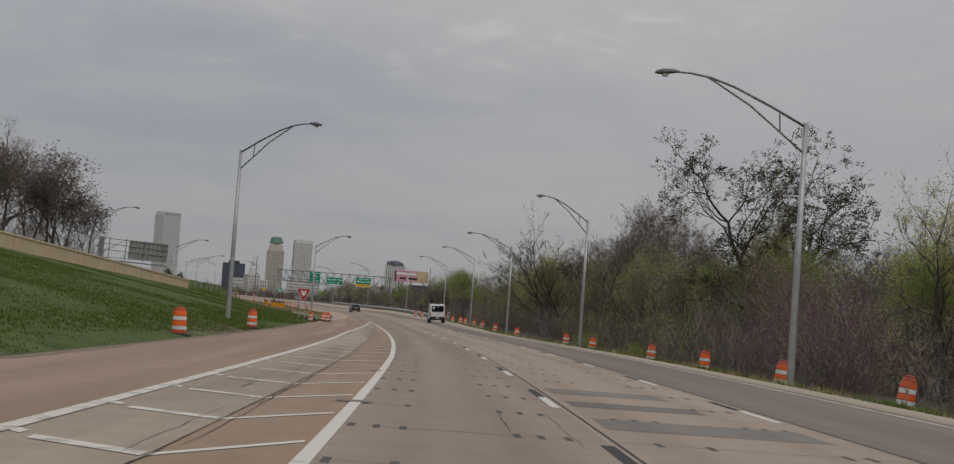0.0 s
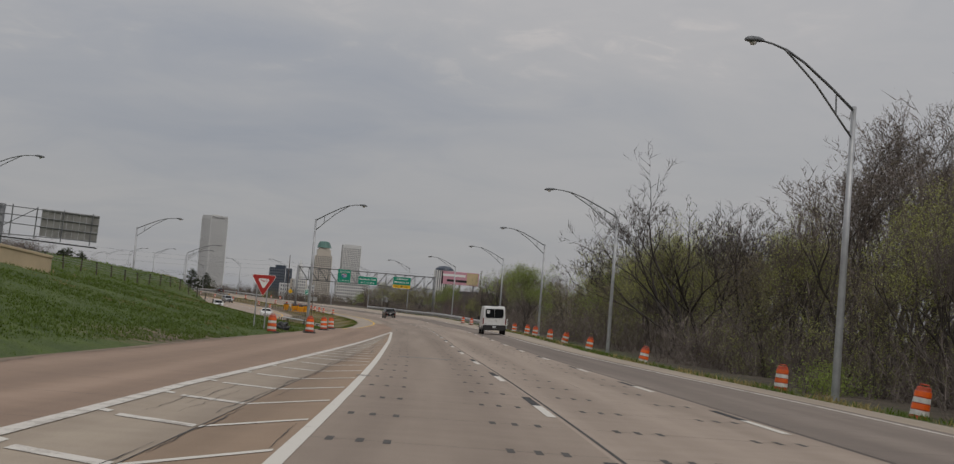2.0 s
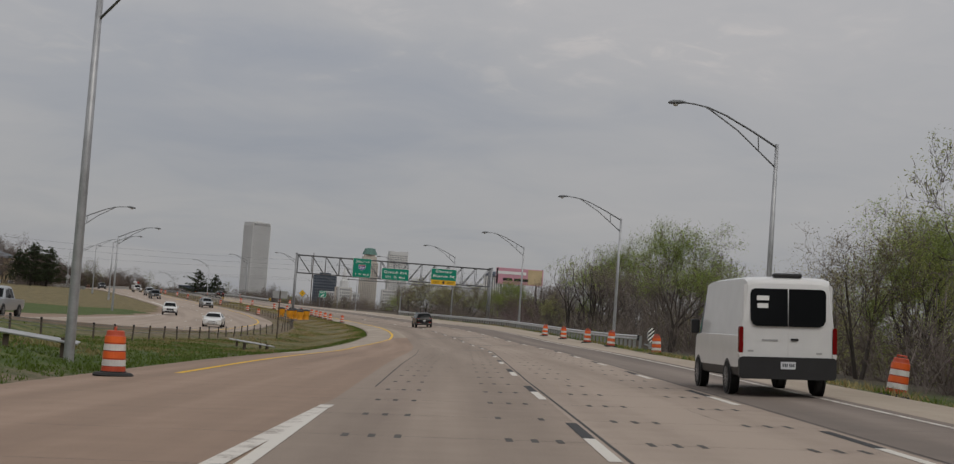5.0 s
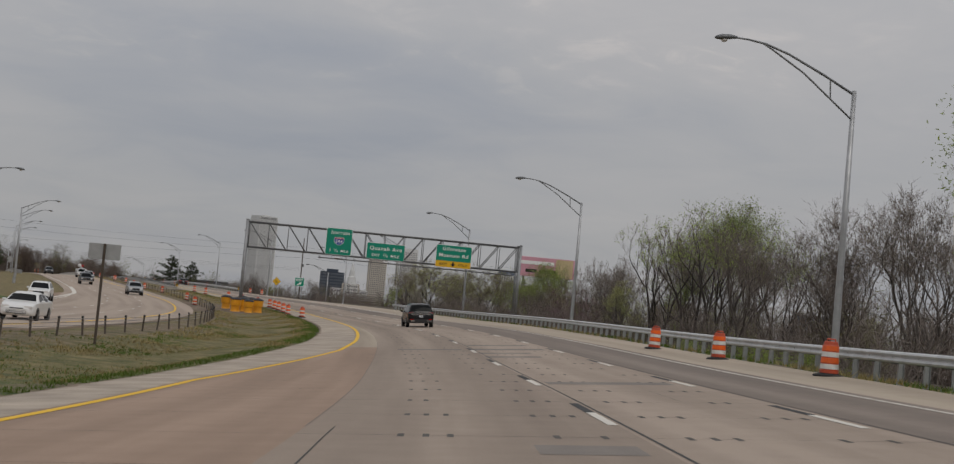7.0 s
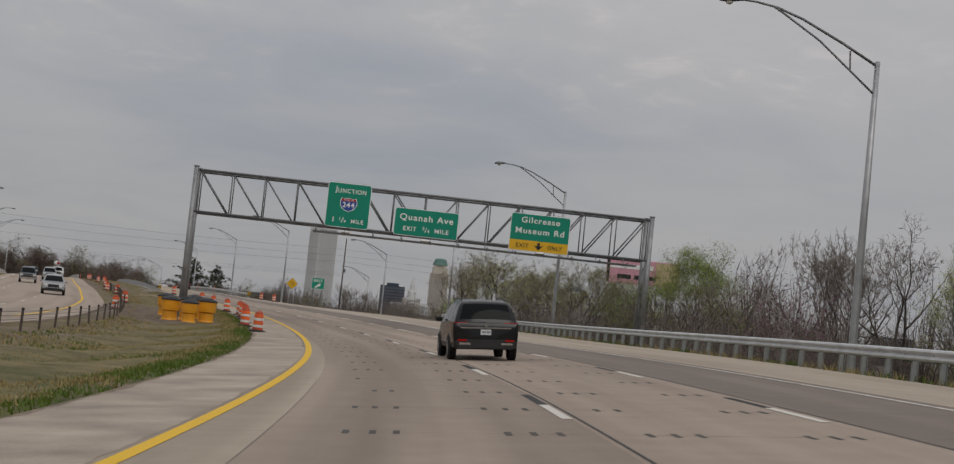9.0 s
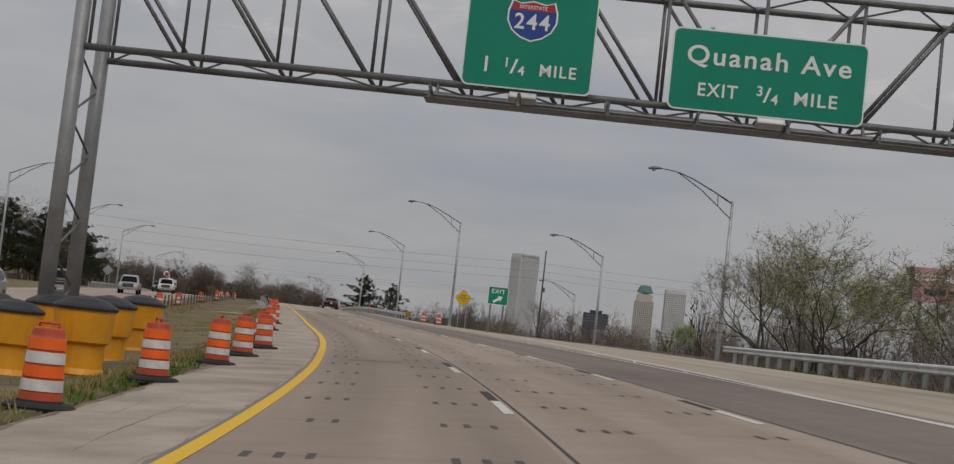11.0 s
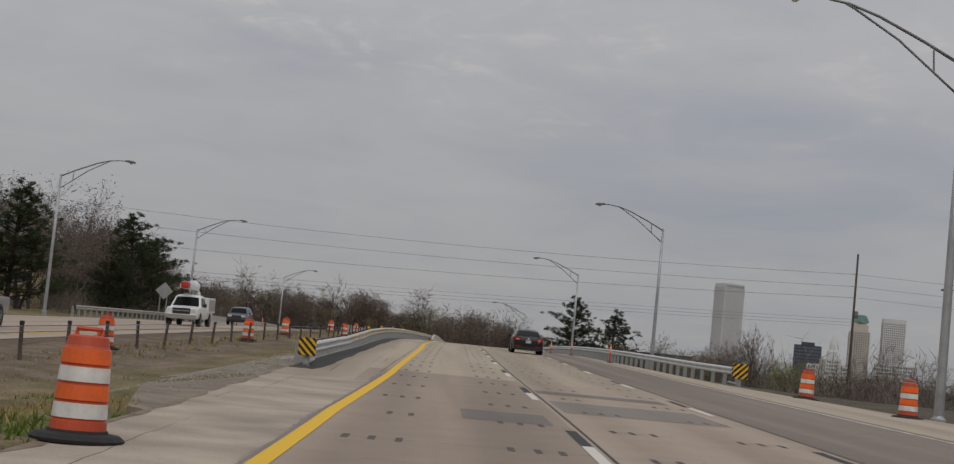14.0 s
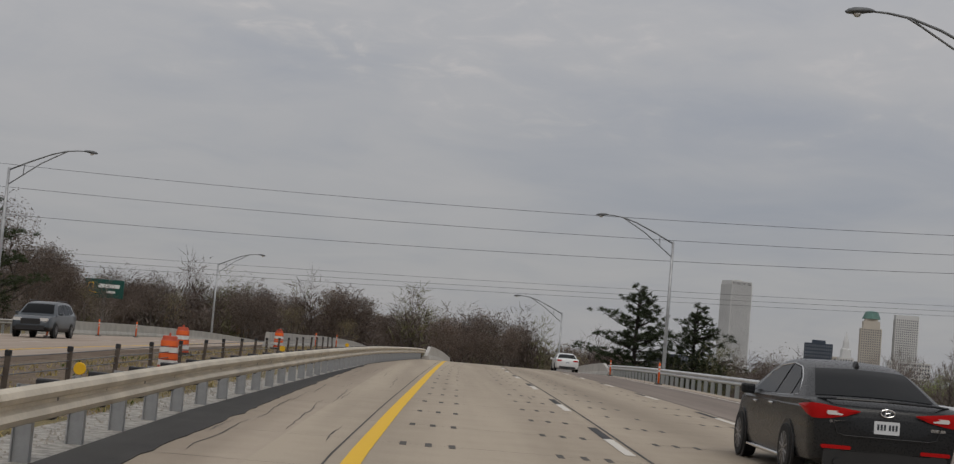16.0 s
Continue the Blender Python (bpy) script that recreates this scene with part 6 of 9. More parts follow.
def twig_mesh(name, twigs, mat, thick=1.0, extra=0, seed=0):
    """Three-sided spikes; extra adds short side shoots to each twig."""
    r = random.Random(seed)
    V, F = [], []

    def spike(a, b, ra, rb):
        d = b - a
        if d.length < 1e-4:
            return
        x = d.orthogonal().normalized()
        x.rotate(Matrix.Rotation(r.uniform(0, 6.28), 3, d.normalized()))
        n = len(V)
        V.extend([a - x * ra * 1.3, a + x * ra * 1.3, b + d * 0.15])
        F.append((n, n + 1, n + 2))

    for a, b, ra, rb in twigs:
        spike(a, b, max(ra, 0.010) * thick, max(rb, 0.005) * thick)
        for _ in range(extra):
            t = r.random()
            p = a.lerp(b, t)
            L = (b - a).length * r.uniform(0.4, 0.9)
            e = p + ((b - a).normalized() * 0.6 + Vector((r.uniform(-1, 1), r.uniform(-1, 1), r.uniform(-0.6, 1)))).normalized() * L
            spike(p, e, 0.008 * thick, 0.003 * thick)
    return mesh_of(name, V, F, mat)


def leaf_mesh(name, spots, mat, size, per, fall, seed):
    """Many small folded leaves round the tips."""
    r = random.Random(seed)
    V, F = [], []
    for p in spots:
        for _ in range(per):
            c = p + Vector((r.gauss(0, fall), r.gauss(0, fall), r.gauss(0, fall * 0.8)))
            a = Vector((r.uniform(-1, 1), r.uniform(-1, 1), r.uniform(-0.7, 0.7))).normalized()
            b = a.orthogonal().normalized()
            b.rotate(Matrix.Rotation(r.uniform(0, 6.28), 3, a))
            s = size * r.uniform(0.6, 1.4)
            n = len(V)
            V.extend([c - a * s, c + b * s * 0.6, c + a * s])
            F.append((n, n + 1, n + 2))
    return mesh_of(name, V, F, mat)


def tree(name, label, seed, height, spread=0.75, forks=1, bark_mat=None, leaf_mat=None, leaves=0, leaf_size=0.09, fall=0.25, keep=1.0, thick=1.0, extra=1, twig_mat=None, shape=None, bare=0.0, **kw):
    ob = thing(name, label, "tree")
    limbs, twigs, tips = forked(seed, height, **shape) if shape else grow(seed, height, spread, forks, **kw)
    t = new("trunk", limb_mesh("trunk", limbs, bark_mat or M_BARK)); t.parent = ob
    c = new("twig_crown", twig_mesh("twig_crown", twigs, twig_mat or M_TWIG, thick, extra, seed)); c.parent = ob
    if leaves:
        r = random.Random(seed + 1)
        spots = [p for p in tips if p.z > bare * height and r.random() < keep]
        l = new("crown", leaf_mesh("crown", spots, leaf_mat, leaf_size, leaves, fall, seed)); l.parent = ob
    return ob


def shrub_clump(name, label, seed, wide, high, stems, leaf_mat=None, leaves=0, leaf_size=0.07):
    """Brush: a thicket of thin crossing stems and shoots."""
    r = random.Random(seed)
    ob = thing(name, label, "shrub")
    tw, shoots, tips = [], [], []
    for _ in range(stems):
        p = Vector((r.gauss(0, wide * 0.33), r.gauss(0, wide * 0.33), -0.2))
        d = Vector((r.gauss(0, 0.3), r.gauss(0, 0.3), 1)).normalized()
        L = high * r.uniform(0.45, 1.0)
        rad = r.uniform(0.010, 0.028)
        for k in range(3):
            d = (d + Vector((r.gauss(0, 0.2), r.gauss(0, 0.2), 0.05))).normalized()
            q = p + d * L / 3
            tw.append((p, q, rad * (1 - k * 0.28), rad * (0.72 - k * 0.26)))
            for _ in range(3):
                e = (d + Vector((r.gauss(0, 0.8), r.gauss(0, 0.8), r.gauss(0.2, 0.5)))).normalized()
                b = p.lerp(q, r.random())
                g2 = b + e * L * r.uniform(0.12, 0.3)
                shoots.append((b, g2, 0.009, 0.004))
                tips.append(g2)
            p = q
    t = new("stem_thicket", twig_mesh("stem_thicket", tw, M_TWIG, 1.1, 1, seed)); t.parent = ob; tagged(t, kind="stuff")
    t = new("twig_tangle", twig_mesh("twig_tangle", shoots, M_TWIG, 1.3, 0, seed + 1)); t.parent = ob; tagged(t, kind="stuff")
    if leaves:
        l = new("foliage", leaf_mesh("foliage", tips, leaf_mat, leaf_size, leaves, 0.18, seed)); l.parent = ob
    return ob


def pine(seed, height, label):
    """A dark pine: whorls of uneven boughs that carry needle tufts towards their ends, with gaps between."""
    r = random.Random(seed)
    ob = thing("pine_tree", label, "tree")
    limbs = [([Vector((0, 0, -0.3)), Vector((0.15, 0, height * 0.5)), Vector((0, 0.15, height * 0.97))], [height * 0.02, height * 0.014, 0.03], 7)]
    tufts = []
    for k in range(15):
        f = k / 14
        z = height * (0.10 + 0.86 * f)
        for j in range(5 if f < 0.8 else 4):
            a = j * 1.26 + k * 0.7 + r.uniform(-0.4, 0.4)
            L = height * 0.34 * (1.03 - f) ** 0.7 * r.choice([0.45, 0.8, 1.0, 1.2]) + 0.35
            d = Vector((math.cos(a), math.sin(a), r.uniform(0.0, 0.45) + 0.35 * f))
            p = Vector((0, 0, z + r.uniform(-0.3, 0.3)))
            limbs.append(([p, p + d * L * 0.5, p + d * L + Vector((0, 0, 0.12 * L))], [0.07, 0.045, 0.02], 4))
            for q in range(max(3, int(L * 3.6))):
                t = 0.35 + 0.68 * r.random()
                tufts.append(p + d * L * t + Vector((r.gauss(0, 0.13 * L), r.gauss(0, 0.13 * L), 0.12 * L * t + r.gauss(0.08, 0.16))))
    t = new("trunk", limb_mesh("trunk", limbs, M_BARKDARK)); t.parent = ob
    V, F = [], []
    for p in tufts:
        size = r.uniform(0.20, 0.38)
        for _ in range(34):
            d = Vector((r.gauss(0, 1), r.gauss(0, 1), r.gauss(0.4, 0.8))).normalized()
            b = d.orthogonal().normalized() * 0.035
            b.rotate(Matrix.Rotation(r.uniform(0, 6.28), 3, d))
            c = p + d * size * r.uniform(0.0, 0.5)
            n = len(V)
            V.extend([c - b, c + b, c + d * size])
            F.append((n, n + 1, n + 2))
    c = new("crown", mesh_of("crown", V, F, M_PINE)); c.parent = ob
    return ob


def planted(proto, spots, seed, size=(0.85, 1.15), broad=1.0):
    """Sets the prototype on the first spot and copies on the rest: each spot is s, u and a height factor."""
    r = random.Random(seed)
    for n, (s, u, k) in enumerate(spots):
        x, y = xy(s, u)
        z = float(ground_at(float(x), float(y))[0])
        f = k * (r.uniform(*size) if size else 1)
        m = pose(float(x), float(y), z - 0.1, r.uniform(-3, 3), r.uniform(-3, 3), r.uniform(0, 360))
        o = proto if n == 0 else copy_thing(proto, m)
        o.matrix_basis = m @ Matrix.Diagonal((f * broad * r.uniform(0.92, 1.1), f * broad * r.uniform(0.92, 1.1), f, 1))


T_BARE = tree("bare_tree", "bare grey-brown roadside tree just before leafing", 11, 15.3, leaf_mat=M_LEAFO, leaves=1, leaf_size=0.06, keep=0.35, thick=1.25, shape=dict(wide=9.5, stems=2, levels=7, first=0.30, rise=0.07))
T_BARE2 = tree("bare_tree", "tall bare multi-stemmed tree with fine twigs", 23, 14.2, thick=1.3, shape=dict(wide=9.0, stems=3, levels=7, first=0.28, tilt=(0.12, 0.4), rise=0.08))
T_TALL = tree("bare_tree", "tall bare tree with many straight upright shoots", 29, 15.2, leaf_mat=M_LEAFO, leaves=1, leaf_size=0.05, keep=0.3, thick=1.2, shape=dict(wide=8.0, stems=4, levels=7, first=0.34, tilt=(0.08, 0.3), rise=0.13, fork=(0.16, 0.42)))
T_ROUND = tree("budding_tree", "rounded brown tree crown in the far wood", 103, 12, 0.62, 2, leaf_mat=M_BUDBROWN, leaves=6, leaf_size=0.19, fall=0.5, kids=(6, 5, 4, 2), extra=0, thick=2.2, solid=2, twig_mat=M_TWIG)
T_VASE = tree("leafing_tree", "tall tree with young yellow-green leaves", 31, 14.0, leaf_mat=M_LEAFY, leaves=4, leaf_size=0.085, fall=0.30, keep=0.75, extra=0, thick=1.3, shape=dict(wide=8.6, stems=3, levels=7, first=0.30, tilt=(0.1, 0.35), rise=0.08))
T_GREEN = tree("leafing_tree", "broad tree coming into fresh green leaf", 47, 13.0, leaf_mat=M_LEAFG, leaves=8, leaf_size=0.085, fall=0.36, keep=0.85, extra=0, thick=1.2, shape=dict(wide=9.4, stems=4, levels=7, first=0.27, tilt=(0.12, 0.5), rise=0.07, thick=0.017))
T_OLIVE = tree("budding_tree", "bushy tree with olive buds", 53, 9, 0.7, 2, leaf_mat=M_LEAFO, leaves=5, leaf_size=0.055, fall=0.26, kids=(6, 5, 5, 3), extra=0, thick=1.3)
T_BIG = tree("large_tree", "large dark forked tree with clustered new leaves", 64, 19.4, bark_mat=M_BARKDARK, leaf_mat=M_LEAFD, leaves=14, leaf_size=0.14, fall=0.20, keep=0.6, bare=0.35, extra=0, twig_mat=M_BARKDARK, shape=dict(wide=15.0, stems=3, levels=7, first=0.28, tilt=(0.10, 0.40), rise=0.03, bend=0.20, fork=(0.30, 0.70), thick=0.028, shoots=1))
T_WIDE = tree("wide_bare_tree", "wide spreading bare tree with arching dark branches", 71, 13.6, bark_mat=M_BARKDARK, thick=1.1, twig_mat=M_BARK, extra=0, shape=dict(wide=14.0, stems=7, levels=7, first=0.24, tilt=(0.10, 1.05), rise=0.07, bend=0.10, fork=(0.15, 0.42), thick=0.026, shoots=3, fine=0.02))
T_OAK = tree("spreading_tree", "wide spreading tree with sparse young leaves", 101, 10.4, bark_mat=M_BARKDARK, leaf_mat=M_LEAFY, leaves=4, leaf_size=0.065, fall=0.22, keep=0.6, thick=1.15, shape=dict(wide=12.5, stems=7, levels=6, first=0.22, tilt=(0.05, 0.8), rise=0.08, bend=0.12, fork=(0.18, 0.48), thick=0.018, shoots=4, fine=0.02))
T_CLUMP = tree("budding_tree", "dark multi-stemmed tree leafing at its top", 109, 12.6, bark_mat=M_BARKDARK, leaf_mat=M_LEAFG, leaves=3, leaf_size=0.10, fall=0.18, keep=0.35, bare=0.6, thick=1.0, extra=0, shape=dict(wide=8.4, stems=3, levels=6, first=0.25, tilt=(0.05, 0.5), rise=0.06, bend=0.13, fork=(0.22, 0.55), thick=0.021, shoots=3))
T_FAR = tree("bare_tree", "leafless brown tree at the edge of the far wood", 83, 11.6, extra=1, thick=1.0, twig_mat=M_TWIGFAR, leaf_mat=M_BUDBROWN, leaves=2, leaf_size=0.13, fall=0.4, shape=dict(wide=8.5, stems=2, levels=6, first=0.28, tilt=(0.08, 0.35), rise=0.06))
T_FARB = tree("budding_tree", "far bushy tree with olive buds", 89, 10, 0.7, 1, leaf_mat=M_LEAFO, leaves=3, leaf_size=0.12, fall=0.4, kids=(7, 5, 4, 2), extra=0, thick=1.5, solid=2, twig_mat=M_TWIGFAR)
T_RUST = tree("willow_tree", "round rusty-tan budding tree", 97, 9, 0.8, 3, leaf_mat=M_RUST, leaves=6, leaf_size=0.16, fall=0.4, kids=(6, 5, 4, 2), extra=0, thick=2.0)
S_BRUSH = shrub_clump("brush", "tangled brown leafless brush at the edge of the wood", 5, 4.2, 4.2, 70)
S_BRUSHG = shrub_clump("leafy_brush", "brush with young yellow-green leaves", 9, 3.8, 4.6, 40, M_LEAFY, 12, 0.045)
S_RED = shrub_clump("redbud", "redbud shrub covered in pink blossom", 13, 3.2, 4.2, 44, M_REDBUD, 5, 0.05)
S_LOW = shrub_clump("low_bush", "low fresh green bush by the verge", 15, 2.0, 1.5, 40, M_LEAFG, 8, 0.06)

rt = random.Random(21)


def rows(s0, s1, u0, u1, n, k0, k1):
    return [(s0 + (s1 - s0) * (i + rt.random()) / n, rt.uniform(u0, u1), rt.uniform(k0, k1)) for i in range(n)]


# the wood beside the right lane
planted(T_BIG, [(95.5, 23.3, 0.81)], 1, None, 0.97)
planted(T_WIDE, [(170, 20.6, 0.92)], 2, None, 1.5)
planted(T_VASE, rows(24, 100, 22, 34, 9, 0.55, 0.78) + rows(112, 136, 22, 34, 3, 0.55, 0.7) + rows(178, 228, 19.5, 30, 7, 0.62, 0.85), 3, (0.95, 1.05))
planted(T_GREEN, rows(20, 110, 19, 28, 6, 0.5, 0.66) + [(271, 16.9, 0.71), (226, 20.5, 0.6), (236, 24, 0.6), (343, 27, 0.9), (440, 38, 0.6), (206, 20, 0.6), (398, 27, 0.66)], 4, (0.95, 1.05))
planted(T_BARE, rows(14, 110, 19, 31, 11, 0.45, 0.62) + rows(110, 136, 20, 34, 5, 0.55, 0.75) + rows(180, 260, 22, 40, 5, 0.5, 0.7) + rows(290, 440, 20, 44, 10, 0.4, 0.6), 5)
planted(T_BARE2, rows(14, 110, 18, 31, 11, 0.45, 0.62) + rows(110, 136, 20, 34, 4, 0.55, 0.75) + rows(180, 260, 21, 40, 6, 0.5, 0.7) + rows(290, 440, 22, 46, 10, 0.4, 0.6) + [(519, 25, 0.27), (527, 27, 0.25), (512, 27, 0.22), (638, 36, 0.72), (645, 37, 0.62), (654, 36, 0.66), (665, 36.5, 0.6), (651, 40, 0.62), (684, 40, 0.6)], 6)
planted(T_OLIVE, rows(20, 260, 17, 28, 12, 0.5, 0.8) + rows(300, 460, 22, 42, 6, 0.45, 0.7), 7)
planted(S_BRUSH, rows(14, 252, 15.0, 19.5, 34, 0.7, 1.1) + rows(14, 252, 20, 30, 20, 0.8, 1.2) + rows(262, 420, 17.0, 24, 22, 0.6, 1.0) + rows(400, 470, 24, 44, 10, 0.6, 1.0), 8)
planted(S_BRUSHG, rows(20, 255, 16, 23, 22, 0.8, 1.35) + rows(290, 420, 20, 28, 5, 0.6, 0.9), 9)
planted(S_RED, [(55, 16.6, 1.0), (59, 16.2, 1.1), (63, 16.8, 1.15), (66, 18.5, 1.1), (74, 19.5, 1.25), (60, 17.5, 0.9), (84, 19, 1.3), (360, 18.2, 1.05), (364, 19.8, 1.0), (214, 18.5, 0.6)], 10)
planted(S_LOW, [(288, 14.9, 0.8), (298, 15.2, 0.9), (314, 15.6, 0.7), (122, 15.5, 1.0), (98, 15.2, 0.8)], 11)

planted(copy_thing(T_BARE2, Matrix()), [(318, 19.5, 0.66), (334, 25, 0.7), (351, 26, 0.72), (312, 24, 0.5), (305, 21, 0.42)], 31)
planted(copy_thing(T_VASE, Matrix()), [(346, 18.9, 0.40), (186, 19.5, 0.72), (198, 21, 0.76), (216, 20, 0.7)], 32)
planted(copy_thing(T_BARE2, Matrix()), rows(20, 110, 25, 36, 10, 0.5, 0.64) + rows(150, 196, 24, 33, 8, 0.65, 0.85), 35)
planted(T_TALL, [(137, 20.5, 0.95), (141, 23, 0.96), (132.5, 22.5, 0.98), (126, 25, 0.76), (119, 23, 0.68), (112, 22, 0.62), (104, 25, 0.58), (100, 27, 0.56), (86, 27, 0.58), (148, 23, 0.68), (153, 25, 0.66), (192, 22, 0.66), (204, 24, 0.64), (214, 22, 0.62), (282, 22, 0.52), (289, 24, 0.6), (296, 22, 0.58), (302, 25, 0.64), (309, 22.5, 0.6)], 36, (0.97, 1.03))
planted(copy_thing(T_VASE, Matrix()), [(129, 21.5, 0.72), (122, 21, 0.64), (115, 25, 0.64), (107, 20.5, 0.56), (101, 24, 0.54), (145, 20.5, 0.7), (181, 21, 0.72), (188, 24, 0.78), (196, 23, 0.76), (203, 21.5, 0.7), (211, 24, 0.74), (221, 23, 0.66), (231, 21, 0.6)], 37, (0.97, 1.03))
planted(copy_thing(T_FAR, Matrix()), rows(665, 800, 24, 80, 30, 0.5, 0.75), 33)
planted(T_CLUMP, [(342, 20.5, 0.78), (336.5, 22, 0.82), (330, 21.5, 0.80), (324, 24, 0.70), (349, 24.5, 0.62)], 39, (0.97, 1.03))
planted(T_OAK, [(441, 24.6, 0.80), (432, 30, 0.8), (455, 33, 0.8)], 34, None)
# beyond the exit ramp, low scrub and trees down the bank
planted(T_FARB, rows(470, 660, 36, 90, 18, 0.45, 0.75) + rows(640, 800, -70, -36, 8, 0.5, 0.8) + rows(760, 900, -50, 60, 14, 0.6, 0.95), 12)
planted(T_FAR, rows(470, 700, 40, 110, 18, 0.42, 0.7) + rows(400, 560, -75, -50, 9, 0.5, 0.75) + rows(620, 760, -75, -42, 18, 0.55, 0.9) + rows(640, 800, -80, -40, 18, 0.6, 0.95), 13)
planted(T_ROUND, rows(800, 890, -120, -35, 34, 0.68, 1.0) + rows(780, 900, -40, 70, 30, 0.68, 0.95), 38)
planted(copy_thing(S_BRUSH, Matrix()), rows(480, 650, 22, 60, 26, 0.7, 1.2) + rows(575, 700, -46, -31, 16, 0.6, 1.0), 14)
planted(copy_thing(T_GREEN, Matrix()), rows(500, 690, 40, 100, 6, 0.4, 0.6), 15)
planted(T_RUST, [(835, -54, 0.95), (838, -39, 0.6)], 24, None)

# pines and bare trees beside the oncoming lanes
P1 = pine(3, 11.0, "dark green pine tree with tufted boughs")
planted(P1, [(686, 19.6, 0.98), (690, 26.0, 1.15), (589.1, -41.0, 1.02), (592.6, -36.6, 0.95), (586, -44.5, 0.85), (642, -37, 1.06), (634, -34, 0.78), (651, -36, 0.9), (628, -36, 0.7), (360, -62, 0.75)], 16, (0.98, 1.02), 1.3)
planted(copy_thing(T_FAR, Matrix()), [(600, -40, 0.75), (612, -40, 0.8), (622, -41, 0.85)] + rows(630, 700, -62, -42, 24, 1.0, 1.35) + rows(596, 632, -48, -36, 8, 0.7, 0.9), 17, (0.95, 1.05))
# trees behind the tan wall
planted(copy_thing(T_ROUND, Matrix()), rows(725, 800, -110, -48, 26, 0.6, 0.85) + rows(800, 860, -45, 40, 20, 0.75, 0.95), 41)
planted(copy_thing(T_ROUND, Matrix()), [(147, -36.5, 0.80), (141, -41, 0.92), (150, -33.5, 0.58), (118, -52, 1.05), (136, -38, 0.74), (152, -31.5, 0.5), (144.5, -34, 0.66), (138, -45, 0.95)], 22, None)
planted(copy_thing(S_BRUSH, Matrix()), [(151, -32.5, 0.9), (148, -34.5, 1.1), (144, -36, 1.2), (140, -38, 1.3), (136, -40, 1.3), (131, -42, 1.3)], 25)
planted(copy_thing(T_BARE, Matrix()), [(143, -38.5, 0.75), (149, -34.5, 0.62), (160, -48, 0.7), (172, -52, 0.7), (136, -43, 0.8), (185, -56, 0.8)] + rows(200, 330, -75, -55, 8, 0.5, 0.8), 23)


# ---- skyline ----
M_TOWER = plain("tower_aluminium", (0.62, 0.62, 0.61), 0.55, vary=0.08, scale=0.03, fine=0.4)
M_TOWERLIGHT = plain("tower_pale_stone", (0.62, 0.61, 0.585), 0.7, vary=0.08, scale=0.04, fine=0.4)
M_TOWERCREAM = plain("tower_cream_terracotta", (0.52, 0.47, 0.40), 0.7, vary=0.1, scale=0.04, fine=0.4)
M_COPPER = plain("green_copper_roof", (0.10, 0.20, 0.17), 0.6, vary=0.2, scale=0.1)
M_PANE = plain("far_window_glass", (0.20, 0.21, 0.23), 0.25, vary=0.25, scale=0.05)
M_DARKBLD = plain("dark_glass_building", (0.045, 0.06, 0.085), 0.35, vary=0.2, scale=0.05)
M_TANBLD = plain("tan_stucco", (0.56, 0.44, 0.26), 0.85, vary=0.12, scale=0.4)
M_ROOF = plain("grey_roof_shingle", (0.16, 0.18, 0.20), 0.9, vary=0.2, scale=0.5)


def tower(label, x, y, turn, wide, deep, top, wall, rows, cols, kind, base=-12.0):
    ob = thing("tower", label, "building", pose(x, y, 0, 0, 0, turn))
    h = top - base
    bm = bmesh.new()
    box(bm, (wide, deep, h), pose(0, 0, base + h / 2))
    part("core", bm, M_PANE, ob)
    pier_w = {"ribs": 0.62, "grid": 0.42}[kind]
    for face in range(4):
        w = wide if face % 2 == 0 else deep
        d = deep if face % 2 == 0 else wide
        n = cols if face % 2 == 0 else max(3, int(cols * deep / wide))
        turnm = Matrix.Rotation(radians(90 * face), 4, "Z")
        me = bmesh.new()
        for k in range(n + 1):
            pw = w / n * pier_w
            cx = -w / 2 + w * k / n
            box(me, (pw, 0.9, h), turnm @ pose(cx, -d / 2 - 0.2, base + h / 2))
        tagged(part("pier_wall", me, wall, ob), "row of far facade piers", kind="stuff")
        if kind == "grid":
            me = bmesh.new()
            for k in range(rows + 1):
                box(me, (w, 0.6, h / rows * 0.42), turnm @ pose(0, -d / 2 - 0.15, base + h * k / rows))
            tagged(part("floor_band", me, wall, ob), "far facade floor bands", kind="stuff")
    return ob


# the tall ribbed tower
t1 = tower("very tall slab tower with fine vertical metal ribs", -610, 2895, 47, 47, 36, 138, M_TOWER, 50, 26, "ribs")
t1.matrix_basis = pose(-610, 2895, 0, 0, 0, 47) @ Matrix.Diagonal((0.83, 0.83, 1, 1))
for face, w, d in ((0, 44, 34), (1, 34, 44)):
    me = bmesh.new()
    for k in range(15 if face == 0 else 11):
        n = 15 if face == 0 else 11
        box(me, (w / n * 0.45, 0.5, 5.2), Matrix.Rotation(radians(90 * face), 4, "Z") @ pose(-w / 2 + w * (k + 0.5) / n, -d / 2 - 0.55, 139.8))
    tagged(part("louvre_band", me, M_SIGNBLACK, t1), "dark roof louvres", kind="stuff")
me = bmesh.new()
box(me, (45.4, 35.4, 8.5), pose(0, 0, 140.0))
part("crown", me, M_TOWER, t1)
